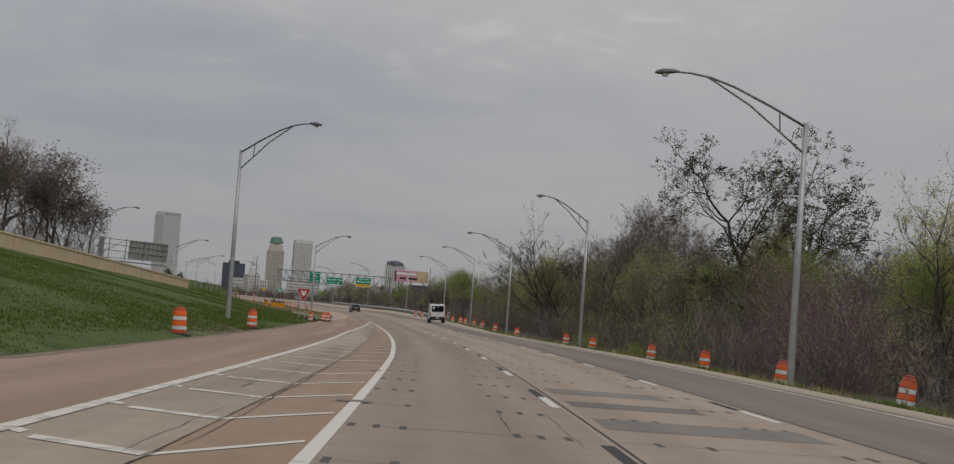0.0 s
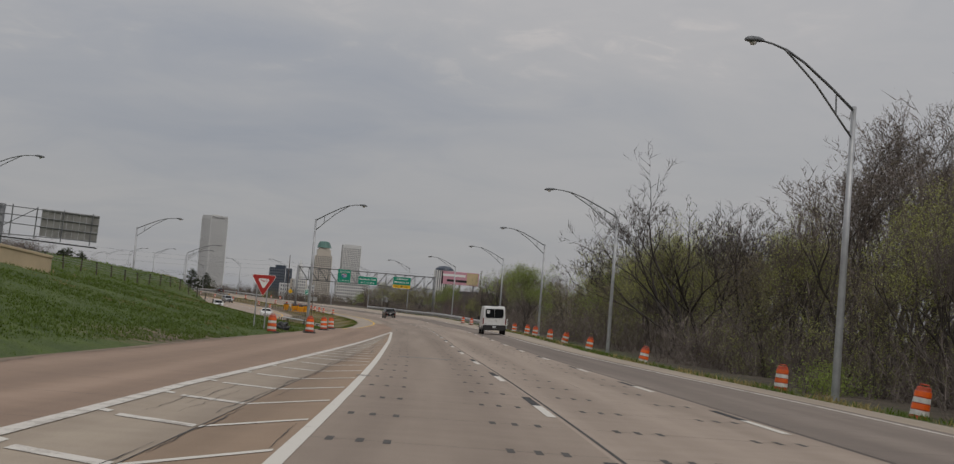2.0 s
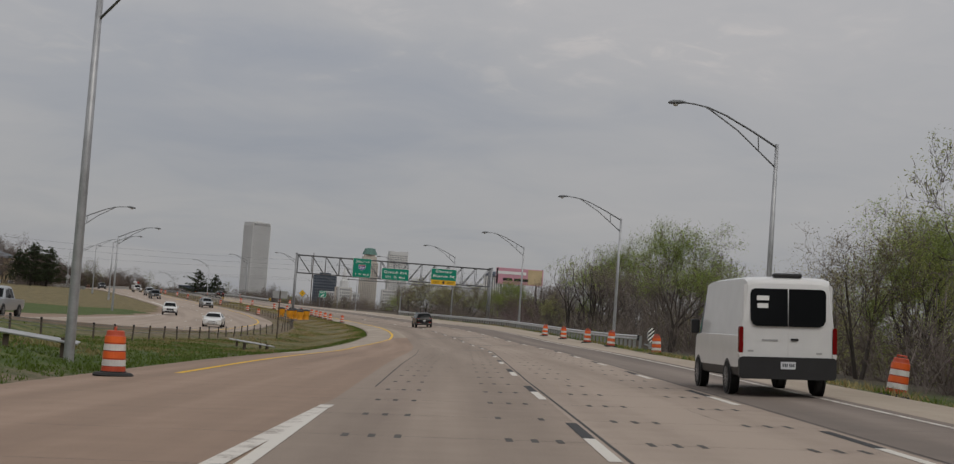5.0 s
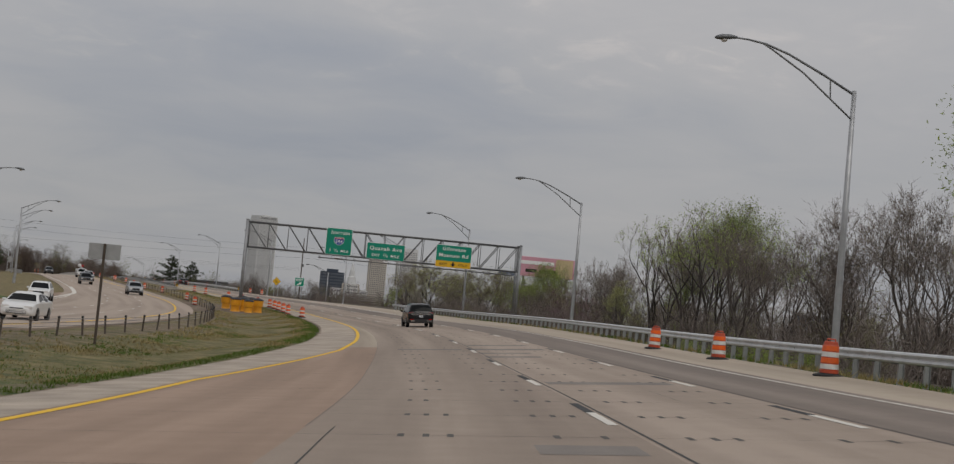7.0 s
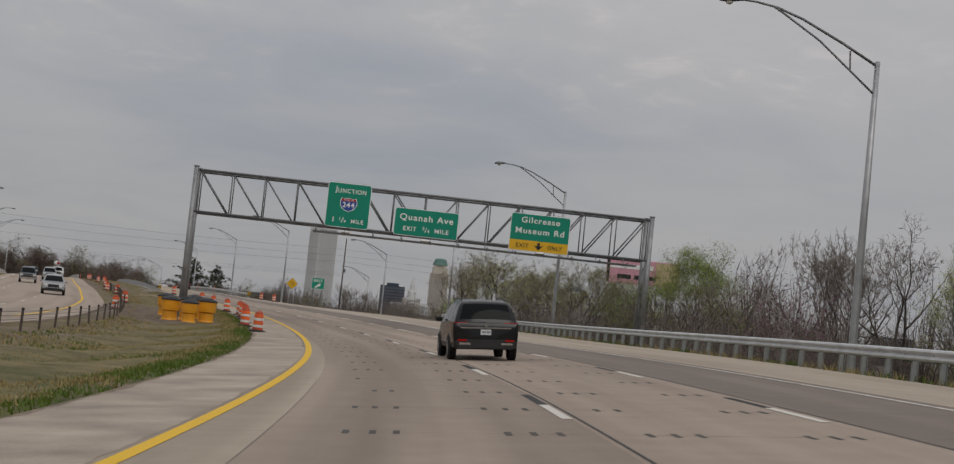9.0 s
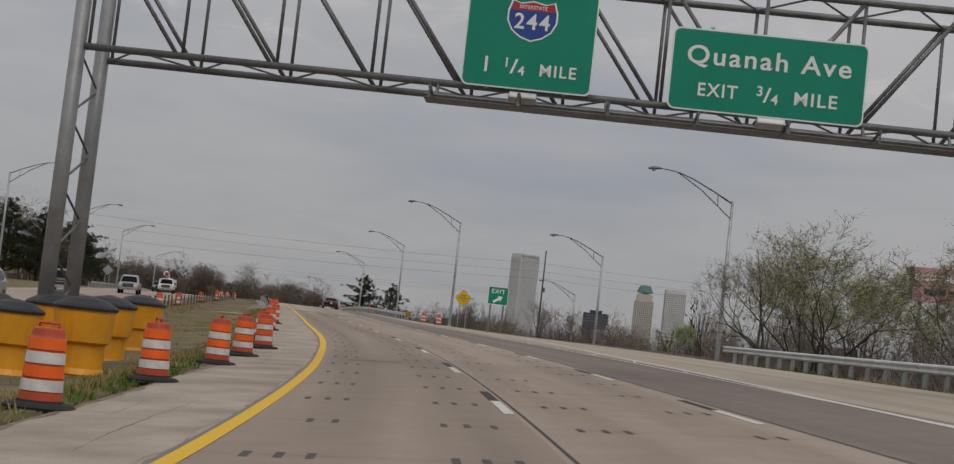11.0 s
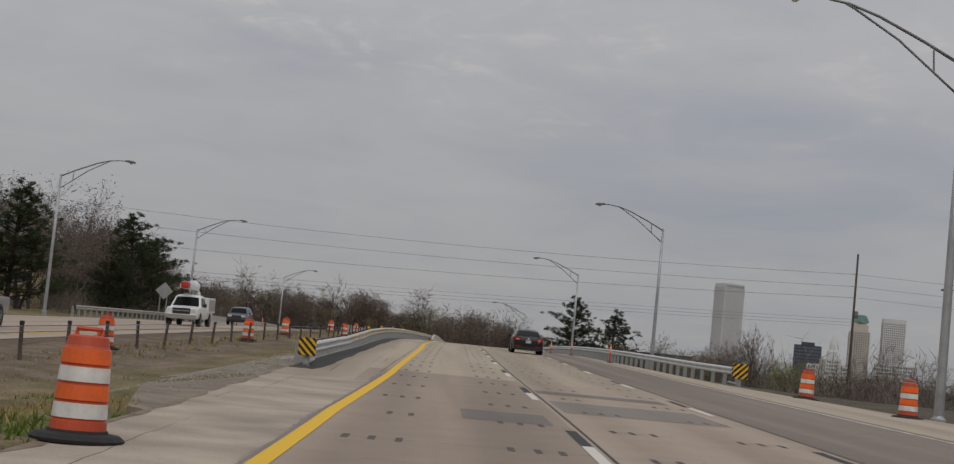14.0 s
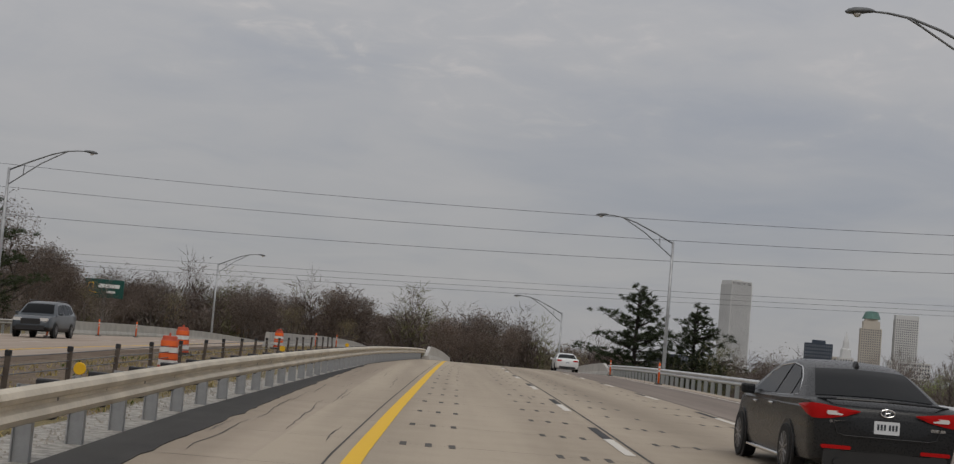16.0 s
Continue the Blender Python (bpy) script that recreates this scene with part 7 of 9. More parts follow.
for sx in (-1, 1):
    for sy in (-1, 1):
        me = bmesh.new()
        box(me, (1.8, 1.8, 156), pose(sx * 22.3, sy * 17.3, 65))
        part("corner_pier", me, M_TOWERLIGHT, t1)
me = bmesh.new()
box(me, (12, 9, 2.2), pose(3, 0, 145.4))
part("roof_plant", me, M_TOWERLIGHT, t1)

t2 = tower("cream art-deco tower with a green copper crown", -398, 2930, 12, 31, 27, 84, M_TOWERCREAM, 26, 9, "grid")
for w, z0, z1 in ((26, 84, 96), (20, 96, 100)):
    me = bmesh.new()
    box(me, (w, w, z1 - z0), pose(0, 0, (z0 + z1) / 2))
    part("setback", me, M_TOWERCREAM, t2)
me = bmesh.new()
lathe(me, [(14.5, 100), (10.0, 111), (8.2, 112), (0.5, 113)], 8)
part("copper_roof", me, M_COPPER, t2, "green copper mansard roof")

t3 = tower("pale flat-topped office tower", -345, 2935, 14, 34, 28, 103, M_TOWERLIGHT, 32, 11, "grid")
me = bmesh.new()
box(me, (35, 29, 6.5), pose(0, 0, 106))
part("crown", me, M_TOWER, t3)
t4 = tower("low dark glass office block", -452, 2765, 10, 40, 30, 50, M_DARKBLD, 12, 12, "grid")
me = bmesh.new()
box(me, (20, 16, 6), pose(0, 0, 53))
part("roof_plant", me, M_DARKBLD, t4)
t5 = tower("dark office block with white ribs and an arched roof", -108, 2000, 5, 25, 20, 50, M_TOWERLIGHT, 12, 9, "ribs")
me = bmesh.new()
lathe(me, [(12.3, 50.2), (11.2, 53), (7.5, 55.5), (0.4, 56.6)], 24)
part("arched_roof", me, M_DARKBLD, t5)
t6 = tower("stepped stone tower with a pointed roof", -372, 2480, 20, 17, 17, 28, M_TOWERLIGHT, 8, 5, "grid")
me = bmesh.new()
lathe(me, [(7.5, 28), (6.5, 40), (4.5, 41), (3.8, 50), (0.3, 62)], 8)
part("spire", me, M_TOWER, t6)
for x, y, w, d, top, mt, lb in ((-600, 2480, 70, 40, 13, M_DARKBLD, "low blue-grey office building below the skyline"), (-410, 2700, 60, 30, 22, M_TOWER, "low grey office building below the skyline"), (-330, 2860, 60, 30, 34, M_TOWERLIGHT, "pale mid-rise building below the skyline"),
                            (-395, 2620, 26, 22, 30, M_TOWERCREAM, "cream mid-rise building below the skyline"), (-60, 1900, 46, 30, 22, M_DARKBLD, "dark low office building below the skyline"), (120, 2300, 40, 30, 40, M_TOWERLIGHT, "pale far building below the skyline"), (330, 2450, 50, 30, 42, M_DARKBLD, "dark far building below the skyline")):
    tower(lb, x, y, 12, w, d, top, mt, max(4, int(top / 4)), max(5, int(w / 4)), "grid")


# ---- utility poles and wires ----
def utility_pole(x, y, top, label):
    z = float(ground_at(x, y)[0])
    ob = thing("utility_pole", label, "utility pole", pose(x, y, z), group="utility poles")
    h = top - z
    bm = bmesh.new()
    tube(bm, [(0, 0, -0.5), (0, 0, h)], [0.20, 0.13], 10)
    part("shaft", bm, M_WOOD, ob, smooth_faces=True)
    for zz in (h - 2.7, h - 4.3, h - 5.8):
        bm = bmesh.new()
        tube(bm, [(0, 0, zz), (-0.45, 0, zz + 0.05)], 0.05, 6)
        part("insulator", bm, M_ALU, ob)
    bm = bmesh.new()
    lathe(bm, [(0.22, h - 8.4), (0.25, h - 8.3), (0.25, h - 7.6), (0.18, h - 7.5)], 12)
    o = part("transformer", bm, M_DARKGALV, ob)
    o.matrix_basis = pose(0.35, 0, 0)
    return ob


UR, UL = (-97.1, 655.5), (-218.8, 630.7)
utility_pole(*UR, 17.2, "tall dark wooden utility pole carrying three wires")
utility_pole(*UL, 18.9, "tall leaning wooden utility pole beside the pines")
utility_pole(-20, 671, 17.5, "dark wooden utility pole down the bank")


def wire(a, b, sag, rad=0.025):
    pts = []
    for k in range(25):
        t = k / 24
        pts.append(tuple(np.array(a) * (1 - t) + np.array(b) * t - np.array((0, 0, 4 * sag * t * (1 - t)))))
    bm = bmesh.new()
    tube(bm, pts, rad, 5)
    me = bpy.data.meshes.new("power_line")
    bm.to_mesh(me); bm.free()
    me.materials.append(M_SIGNBLACK)
    tagged(new("power_line", me), "thin black overhead wire crossing the highway", "wire", "overhead wires")


for zl, zr, sag in ((16.0, 14.5, 1.4), (13.6, 12.9, 1.3), (10.6, 11.45, 1.2)):
    wire((*UL, zl), (*UR, zr), sag, 0.018)
    wire((*UR, zr), (-20, 671, zr + 0.5), 0.8, 0.016)
    wire((-360, 602, zl + 1), (*UL, zl), 1.2, 0.016)
for zl, zr in ((6.6, 8.6), (5.9, 8.2), (5.4, 7.8)):
    wire((*UL, zl), (*UR, zr), 0.5, 0.012)


# ---- motel, its sign, pink board ----
def motel(m):
    ob = thing("motel", "tan stucco motel with a grey hipped roof", "building", m)
    bm = bmesh.new()
    box(bm, (30, 14, 9.0), pose(0, 0, 4.5))
    part("wall", bm, M_TANBLD, ob)
    bm = bmesh.new()
    v = [bm.verts.new(p) for p in ((-16, -8, 9), (16, -8, 9), (16, 8, 9), (-16, 8, 9), (-9, 0, 11.6), (9, 0, 11.6))]
    for f in ((0, 1, 5, 4), (1, 2, 5), (2, 3, 4, 5), (3, 0, 4), (3, 2, 1, 0)):
        bm.faces.new([v[k] for k in f])
    part("roof", bm, M_ROOF, ob)
    for r in range(3):
        for k in range(8):
            for y in (-7.03, 7.03):
                w = new("window")
                w.parent = ob
                w.matrix_basis = pose(-13.1 + 3.75 * k, y, 1.8 + 2.9 * r)
                bm = bmesh.new()
                box(bm, (1.7, 0.10, 1.5), None, 0.02)
                part("frame", bm, M_SIGNWHITE, w)
                bm = bmesh.new()
                box(bm, (1.5, 0.14, 1.3), None, 0.01)
                part("pane", bm, M_PANE, w)
    return ob


motel(pose(-188, 583, float(ground_at(-188, 583)[0]) - 1.6, 0, 0, 35))


def motel_sign(m):
    ob = thing("motel_sign", "dark green motel sign with pale bars on a pole", "sign", m)
    bm = bmesh.new()
    box(bm, (6.6, 0.5, 3.1), pose(0, 0, 8.3), 0.06)
    part("board", bm, M_MSIGN, ob)
    for x, z, w, h in ((0.8, 8.75, 3.6, 0.62), (1.2, 7.75, 1.5, 0.4)):
        bm = bmesh.new()
        box(bm, (w, 0.06, h), pose(x, -0.27, z))
        part("letter_bar", bm, M_SIGNWHITE, ob, "pale bar of lettering")
    bm = bmesh.new()
    tube(bm, [(-2.9, -0.28, 7.9), (-2.6, -0.28, 9.1), (-1.9, -0.28, 9.2), (-1.8, -0.28, 8.3), (-2.4, -0.28, 7.8), (-1.2, -0.28, 7.5)], 0.13, 6)
    part("swoosh", bm, M_SIGNYEL, ob, "yellow curved mark")
    bm = bmesh.new()
    tube(bm, [(0, 0.3, -1), (0, 0.3, 9)], 0.28, 10)
    part("pole", bm, M_DARKGALV, ob)
    return ob


M_MSIGN = plain("motel_sign_green", (0.01, 0.075, 0.06), 0.4, vary=0.1)
motel_sign(pose(-251, 732, -2.6, 0, 0, 22))


def pink_board(m):
    ob = thing("advertising_board", "pink roadside advertising board on posts", "billboard", m)
    bm = bmesh.new()
    box(bm, (13.5, 0.5, 4.6), None, 0.05)
    part("board", bm, M_PINK, ob)
    bm = bmesh.new()
    box(bm, (4.0, 0.06, 4.2), pose(4.4, -0.27, 0))
    part("picture", bm, M_TANBLD, ob, "tan and yellow picture area")
    for x, z, w, h, mt in ((-2.2, 0.95, 8.2, 0.85, M_SIGNWHITE), (-3.4, -0.95, 2.6, 0.8, M_SIGNBLACK), (0.6, -0.95, 4.2, 0.8, M_SIGNBLACK), (-6.4, 0.0, 0.5, 4.4, M_SIGNBLACK)):
        bm = bmesh.new()
        box(bm, (w, 0.06, h), pose(x, -0.27, z))
        part("letter_bar", bm, mt, ob, "bar of lettering")
    for x in (-5, 0, 5):
        bm = bmesh.new()
        tube(bm, [(x, 0.5, -14), (x, 0.5, 2)], 0.25, 8)
        part("post", bm, M_DARKGALV, ob)
    return ob


M_PINK = plain("pink_board_print", (0.60, 0.30, 0.36), 0.6, vary=0.12, scale=0.5)
pink_board(pose(-23.3, 550, 11.0, 0, 0, 6) @ Matrix.Scale(0.92, 4))

# ---- far woods: uncountable, joined ----
def far_wood(name, label, spots, high, wide, seed, mats, per=110, fat=1.0, heart=7):
    r = random.Random(seed)
    for mi, mat in enumerate(mats):
        V, F = [], []
        for n, (x, y, z) in enumerate(spots):
            if n % len(mats) != mi:
                continue
            h = high * r.uniform(0.6, 1.15)
            w = wide * r.uniform(0.7, 1.2)
            # rising boughs, each with fans of fine twigs that thin out towards the rounded top
            for _ in range(18):
                aa, bb = r.uniform(0, 6.28), r.random() ** 0.6
                a = Vector((x + r.gauss(0, 0.3), y + r.gauss(0, 0.3), z - 0.5))
                b = Vector((x + w * 0.5 * math.cos(aa) * bb, y + w * 0.5 * math.sin(aa) * bb, z + h * (0.97 - 0.42 * bb ** 2.2 - 0.1 * r.random())))
                k = len(V)
                s = r.uniform(0.05, 0.12)
                V.extend([a + Vector((s, 0, 0)), a + Vector((-s * 0.5, s, 0)), b])
                F.append((k, k + 1, k + 2))
                for _ in range(per // 18):
                    t = 1 - 0.85 * r.random() ** 1.4
                    c = a.lerp(b, t) + Vector((r.gauss(0, 0.5), r.gauss(0, 0.5), r.gauss(0, 0.3)))
                    out_ = Vector((c.x - x, c.y - y, 0)) * 0.25
                    d = (Vector((r.gauss(0, 0.6), r.gauss(0, 0.6), r.uniform(0.1, 1.0))) + out_).normalized()
                    L = r.uniform(0.7, 1.7) * h / 11
                    side = d.orthogonal().normalized() * r.uniform(0.012, 0.036) * fat
                    side.rotate(Matrix.Rotation(r.uniform(0, 6.28), 3, d))
                    k = len(V)
                    V.extend([c - side, c + side, c + d * L])
                    F.append((k, k + 1, k + 2))
            # the shaded heart of the crown, where twigs overlap too densely to tell apart
            for _ in range(per // heart if heart else 0):
                zz = r.uniform(0.02, 0.62)
                c = Vector((x + r.gauss(0, w * 0.20), y + r.gauss(0, w * 0.20), z + h * zz))
                d = Vector((r.gauss(0, 0.5), r.gauss(0, 0.5), r.uniform(0.3, 1.0))).normalized()
                side = d.orthogonal().normalized() * r.uniform(0.05, 0.14) * fat
                side.rotate(Matrix.Rotation(r.uniform(0, 6.28), 3, d))
                k = len(V)
                V.extend([c - side, c + side, c + d * h * r.uniform(0.06, 0.15)])
                F.append((k, k + 1, k + 2))
        tagged(new(name, mesh_of(name, V, F, mat)), label, "trees", kind="stuff")


def scatter(s0, s1, u0, u1, n, seed):
    r = random.Random(seed)
    out = []
    for i in range(n):
        s, u = s0 + (s1 - s0) * (i + r.random()) / n, r.uniform(u0, u1)
        x, y = xy(s, u)
        out.append((float(x), float(y), float(ground_at(float(x), float(y))[0])))
    return out


M_FARTWIG = plain("far_twig_brown", (0.105, 0.080, 0.068), 0.95, vary=0.35, scale=0.15, fine=0.8)
M_FARGREY = plain("far_twig_grey", (0.135, 0.11, 0.097), 0.95, vary=0.3, scale=0.15, fine=0.8)
M_FAROLIVE = plain("far_bud_olive", (0.15, 0.145, 0.07), 0.95, vary=0.35, scale=0.15, fine=0.8)
WOODS = [M_FARTWIG, M_FARGREY, M_FARTWIG, M_FAROLIVE]
far_wood("far_wood", "distant leafless wood beyond the bridge", scatter(800, 960, -170, 110, 330, 1), 15.5, 9, 1, WOODS, 440, 1.9, 4)
far_wood("far_wood", "tall leafless wood behind the motel sign", scatter(800, 870, -150, -58, 70, 11), 15.0, 9, 11, WOODS, 440, 1.9, 4)
far_wood("far_wood", "leafless wood behind the oncoming lanes", scatter(420, 800, -130, -62, 190, 2), 11.5, 7.5, 2, WOODS, 380, 1.5, 5)
far_wood("far_wood", "brown scrub and wood on low ground", scatter(470, 900, 50, 170, 320, 3), 9.5, 7, 3, WOODS, 300, 1.2, 9)
far_wood("far_wood", "dense brown scrub beside the bridge", scatter(600, 830, 22, 75, 150, 8), 7.0, 6, 8, WOODS, 300, 1.0, 9)
far_wood("far_wood", "leafless wood behind the bank", scatter(60, 420, -130, -72, 150, 4), 10, 7, 4, WOODS, 160, 1.8)
far_wood("far_wood", "deep leafless wood beside the road", scatter(10, 440, 32, 90, 330, 5), 8.0, 6.5, 5, WOODS, 240, 1.3, 0)
far_wood("far_treeline", "far treeline below the skyline", [(random.Random(i).uniform(-1500, 900), random.Random(i + 999).uniform(1100, 1700), -6.0) for i in range(300)], 13, 26, 6, WOODS, 190, 4.0)


# ---- vehicles ----
def paint(name, c, rough=0.3, coat=0.6, metal=0.0):
    m, n, l, b = material(name)
    b.inputs["Roughness"].default_value, b.inputs["Metallic"].default_value = rough, metal
    b.inputs["Coat Weight"].default_value, b.inputs["Coat Roughness"].default_value = coat, 0.06
    b.inputs["IOR"].default_value = 1.3
    tc, t, t2 = n.new("ShaderNodeTexCoord"), n.new("ShaderNodeTexNoise"), n.new("ShaderNodeTexNoise")
    t.inputs["Scale"].default_value, t.inputs["Detail"].default_value = 2.5, 6
    t2.inputs["Scale"].default_value = 40
    l.new(tc.outputs["Object"], t.inputs["Vector"]); l.new(tc.outputs["Object"], t2.inputs["Vector"])
    mx = n.new("ShaderNodeMix"); mx.data_type = "RGBA"
    mx.inputs["A"].default_value, mx.inputs["B"].default_value = rgb(c), rgb([v * 0.82 + 0.012 for v in c])
    l.new(t.outputs["Fac"], mx.inputs["Factor"]); l.new(mx.outputs["Result"], b.inputs["Base Color"])
    mr = n.new("ShaderNodeMapRange"); mr.inputs["To Min"].default_value, mr.inputs["To Max"].default_value = rough * 0.8, rough * 1.5
    l.new(t2.outputs["Fac"], mr.inputs["Value"]); l.new(mr.outputs[0], b.inputs["Roughness"])
    return m


def glassy(name, c, rough=0.04):
    m, n, l, b = material(name)
    b.inputs["Base Color"].default_value, b.inputs["Roughness"].default_value = rgb(c), rough
    b.inputs["IOR"].default_value = 1.22
    b.inputs["Specular IOR Level"].default_value = 0.22
    return m


M_PGREY = paint("charcoal_car_paint", (0.011, 0.012, 0.0135), 0.25, 0.15)
M_PBLACK = paint("black_car_paint", (0.006, 0.006, 0.007), 0.22, 0.2)
M_PWHITE = paint("white_car_paint", (0.72, 0.72, 0.71), 0.35, 0.4)
M_PSILVER = paint("silver_car_paint", (0.35, 0.36, 0.37), 0.3, 0.6, 0.5)
M_PSLATE = paint("slate_car_paint", (0.05, 0.06, 0.07), 0.3)
M_GLASS = glassy("tinted_car_glass", (0.010, 0.011, 0.012))
M_TAIL = glassy("red_tail_lens", (0.40, 0.012, 0.012), 0.15)
M_TAILDARK = glassy("dark_red_tail_lens", (0.16, 0.008, 0.008), 0.15)
M_CLEAR = glassy("clear_lamp_lens", (0.62, 0.60, 0.58), 0.12)
M_CHROME = plain("chrome_trim", (0.62, 0.62, 0.62), 0.15, 1.0, vary=0.05)
M_TRIM = plain("black_car_trim", (0.016, 0.016, 0.017), 0.5, vary=0.2)
M_RIM = plain("alloy_rim", (0.22, 0.22, 0.225), 0.32, 0.9, vary=0.1)
M_TYRE = plain("tyre_rubber", (0.016, 0.016, 0.016), 0.9, vary=0.25)
M_PLATE = plain("number_plate_white", (0.62, 0.64, 0.66), 0.5, vary=0.05)
M_BAR = plain("plate_bar_dark", (0.03, 0.04, 0.05), 0.6)

def ring(p):
    """Half a cross-section, from under the floor up to the roof's middle: y, floor, belt, roof, half widths at sill, belt and roof."""
    y, zb, zl, zr, wb, wl, wr = p
    mid = zb + (zl - zb) * 0.55
    return [(0, y, zb), (wb * 0.80, y, zb), (wb * 0.965, y, zb + 0.05), (wb, y, zb + (mid - zb) * 0.45), (max(wb, wl) * 1.005, y, mid), (wl, y, zl), (wl * 0.985, y, zl + 0.015),
            (wr, y, zr - (0.055 if zr - zl > 0.2 else 0.012)), (wr * 0.86, y, zr - (0.012 if zr - zl > 0.2 else 0.004)), (wr * 0.45, y, zr), (0, y, zr + 0.006)]


def shell(stations, fine=4):
    """Loft through the stations; each interval is cut finer with a smooth curve."""
    P = np.array(stations, float)
    out, tag = [], []
    n = len(P)
    for i in range(n - 1):
        p0, p1, p2, p3 = P[max(i - 1, 0)], P[i], P[i + 1], P[min(i + 2, n - 1)]
        for k in range(fine):
            t = k / fine
            cat = 0.5 * (2*p1 + (p2 - p0)*t + (2*p0 - 5*p1 + 4*p2 - p3)*t*t + (3*p1 - p0 - 3*p2 + p3)*t**3)
            lin = p1 + (p2 - p1) * t
            out.append(cat * 0.45 + lin * 0.55)
            tag.append(i)
    out.append(P[-1])
    return out, tag


def cabin(ob, cab, mat):
    """The greenhouse: straight leaning sides under a curved roof line, with panes laid on it."""
    ys = np.array([p[0] for p in cab["roof"]])
    zs = np.array([p[1] for p in cab["roof"]])
    m = np.gradient(zs, ys)
    zb, zt = cab["belt"], float(zs.max())

    def line(y):
        i = int(np.clip(np.searchsorted(ys, y) - 1, 0, len(ys) - 2))
        h = ys[i + 1] - ys[i]
        u = min(max((y - ys[i]) / h, 0), 1)
        return float((2*u**3 - 3*u**2 + 1)*zs[i] + (u**3 - 2*u**2 + u)*h*m[i] + (3*u**2 - 2*u**3)*zs[i + 1] + (u**3 - u**2)*h*m[i + 1])

    def half(z):
        return cab["wide"] - (cab["wide"] - cab["top"]) * (z - zb) / (zt - zb)

    def over(y, f, lift=0.0):
        """A point on the roof or screens: f runs from -1 to 1 across."""
        z = line(y)
        w = half(z - 0.03)
        crown = 0.035 * (1 - f * f) - 0.045 * max(0, abs(f) - 0.88) / 0.12
        n = (line(y + 0.02) - line(y - 0.02)) / 0.04
        ln = math.hypot(n, 1)
        push = 0.05 * (1 - f * f) * min(1.0, abs(n))
        return Vector((f * w, y - (n / ln) * lift - math.copysign(push, n), z + crown * 0.8 + lift / ln))

    bm = bmesh.new()
    n, fs = 34, [-1, -0.96, -0.88, -0.6, -0.3, 0, 0.3, 0.6, 0.88, 0.96, 1]
    rows_ = []
    for k in range(n + 1):
        y = ys[0] + (ys[-1] - ys[0]) * k / n
        top = [over(y, f) for f in fs]
        low = min(zb - 0.06, top[0].z - 0.05)
        rows_.append([bm.verts.new((-half(low), y, low))] + [bm.verts.new(p) for p in top] + [bm.verts.new((half(low), y, low))])
    for a, b in zip(rows_, rows_[1:]):
        for i in range(len(a) - 1):
            bm.faces.new((a[i], a[i + 1], b[i + 1], b[i]))
    o = part("cabin", bm, mat, ob, smooth_faces=True)
    o.data.set_sharp_from_angle(angle=radians(50))
    for y0, y1 in cab["screens"]:
        bm = bmesh.new()
        fr = [-0.86 + 1.72 * k / 8 for k in range(9)]
        g = [[bm.verts.new(over(y0 + (y1 - y0) * j / 8, f, 0.007)) for f in fr] for j in range(9)]
        for j in range(8):
            for i in range(8):
                bm.faces.new((g[j][i], g[j][i + 1], g[j + 1][i + 1], g[j + 1][i]))
        part("windscreen", bm, M_GLASS, ob, "dark tinted screen glass", smooth_faces=True)
    for poly in cab["windows"]:
        for s in (1, -1):
            bm = bmesh.new()
            vs = [bm.verts.new((s * (half(z) + 0.008), y, z)) for y, z in poly]
            f = bm.faces.new(vs)
            f.normal_update()
            if f.normal.x * s < 0:
                f.normal_flip()
            part("window", bm, M_GLASS, ob, "dark tinted side glass")


def wrap_lens(ob, name, plan, mat, label):
    """A lamp that wraps a rear corner; plan: x, y, top and bottom heights, for both sides."""
    for s in (1, -1):
        bm = bmesh.new()
        prev = None
        for x, y, zt, zb in plan:
            now = [bm.verts.new((s * x, y, zb)), bm.verts.new((s * (x + 0.012), y - 0.012, (zt + zb) / 2)), bm.verts.new((s * x, y, zt))]
            if prev:
                for i in range(2):
                    bm.faces.new((prev[i], now[i], now[i + 1], prev[i + 1]))
            prev = now
        bmesh.ops.recalc_face_normals(bm, faces=bm.faces[:])
        part(name, bm, mat, ob, label, smooth_faces=True)


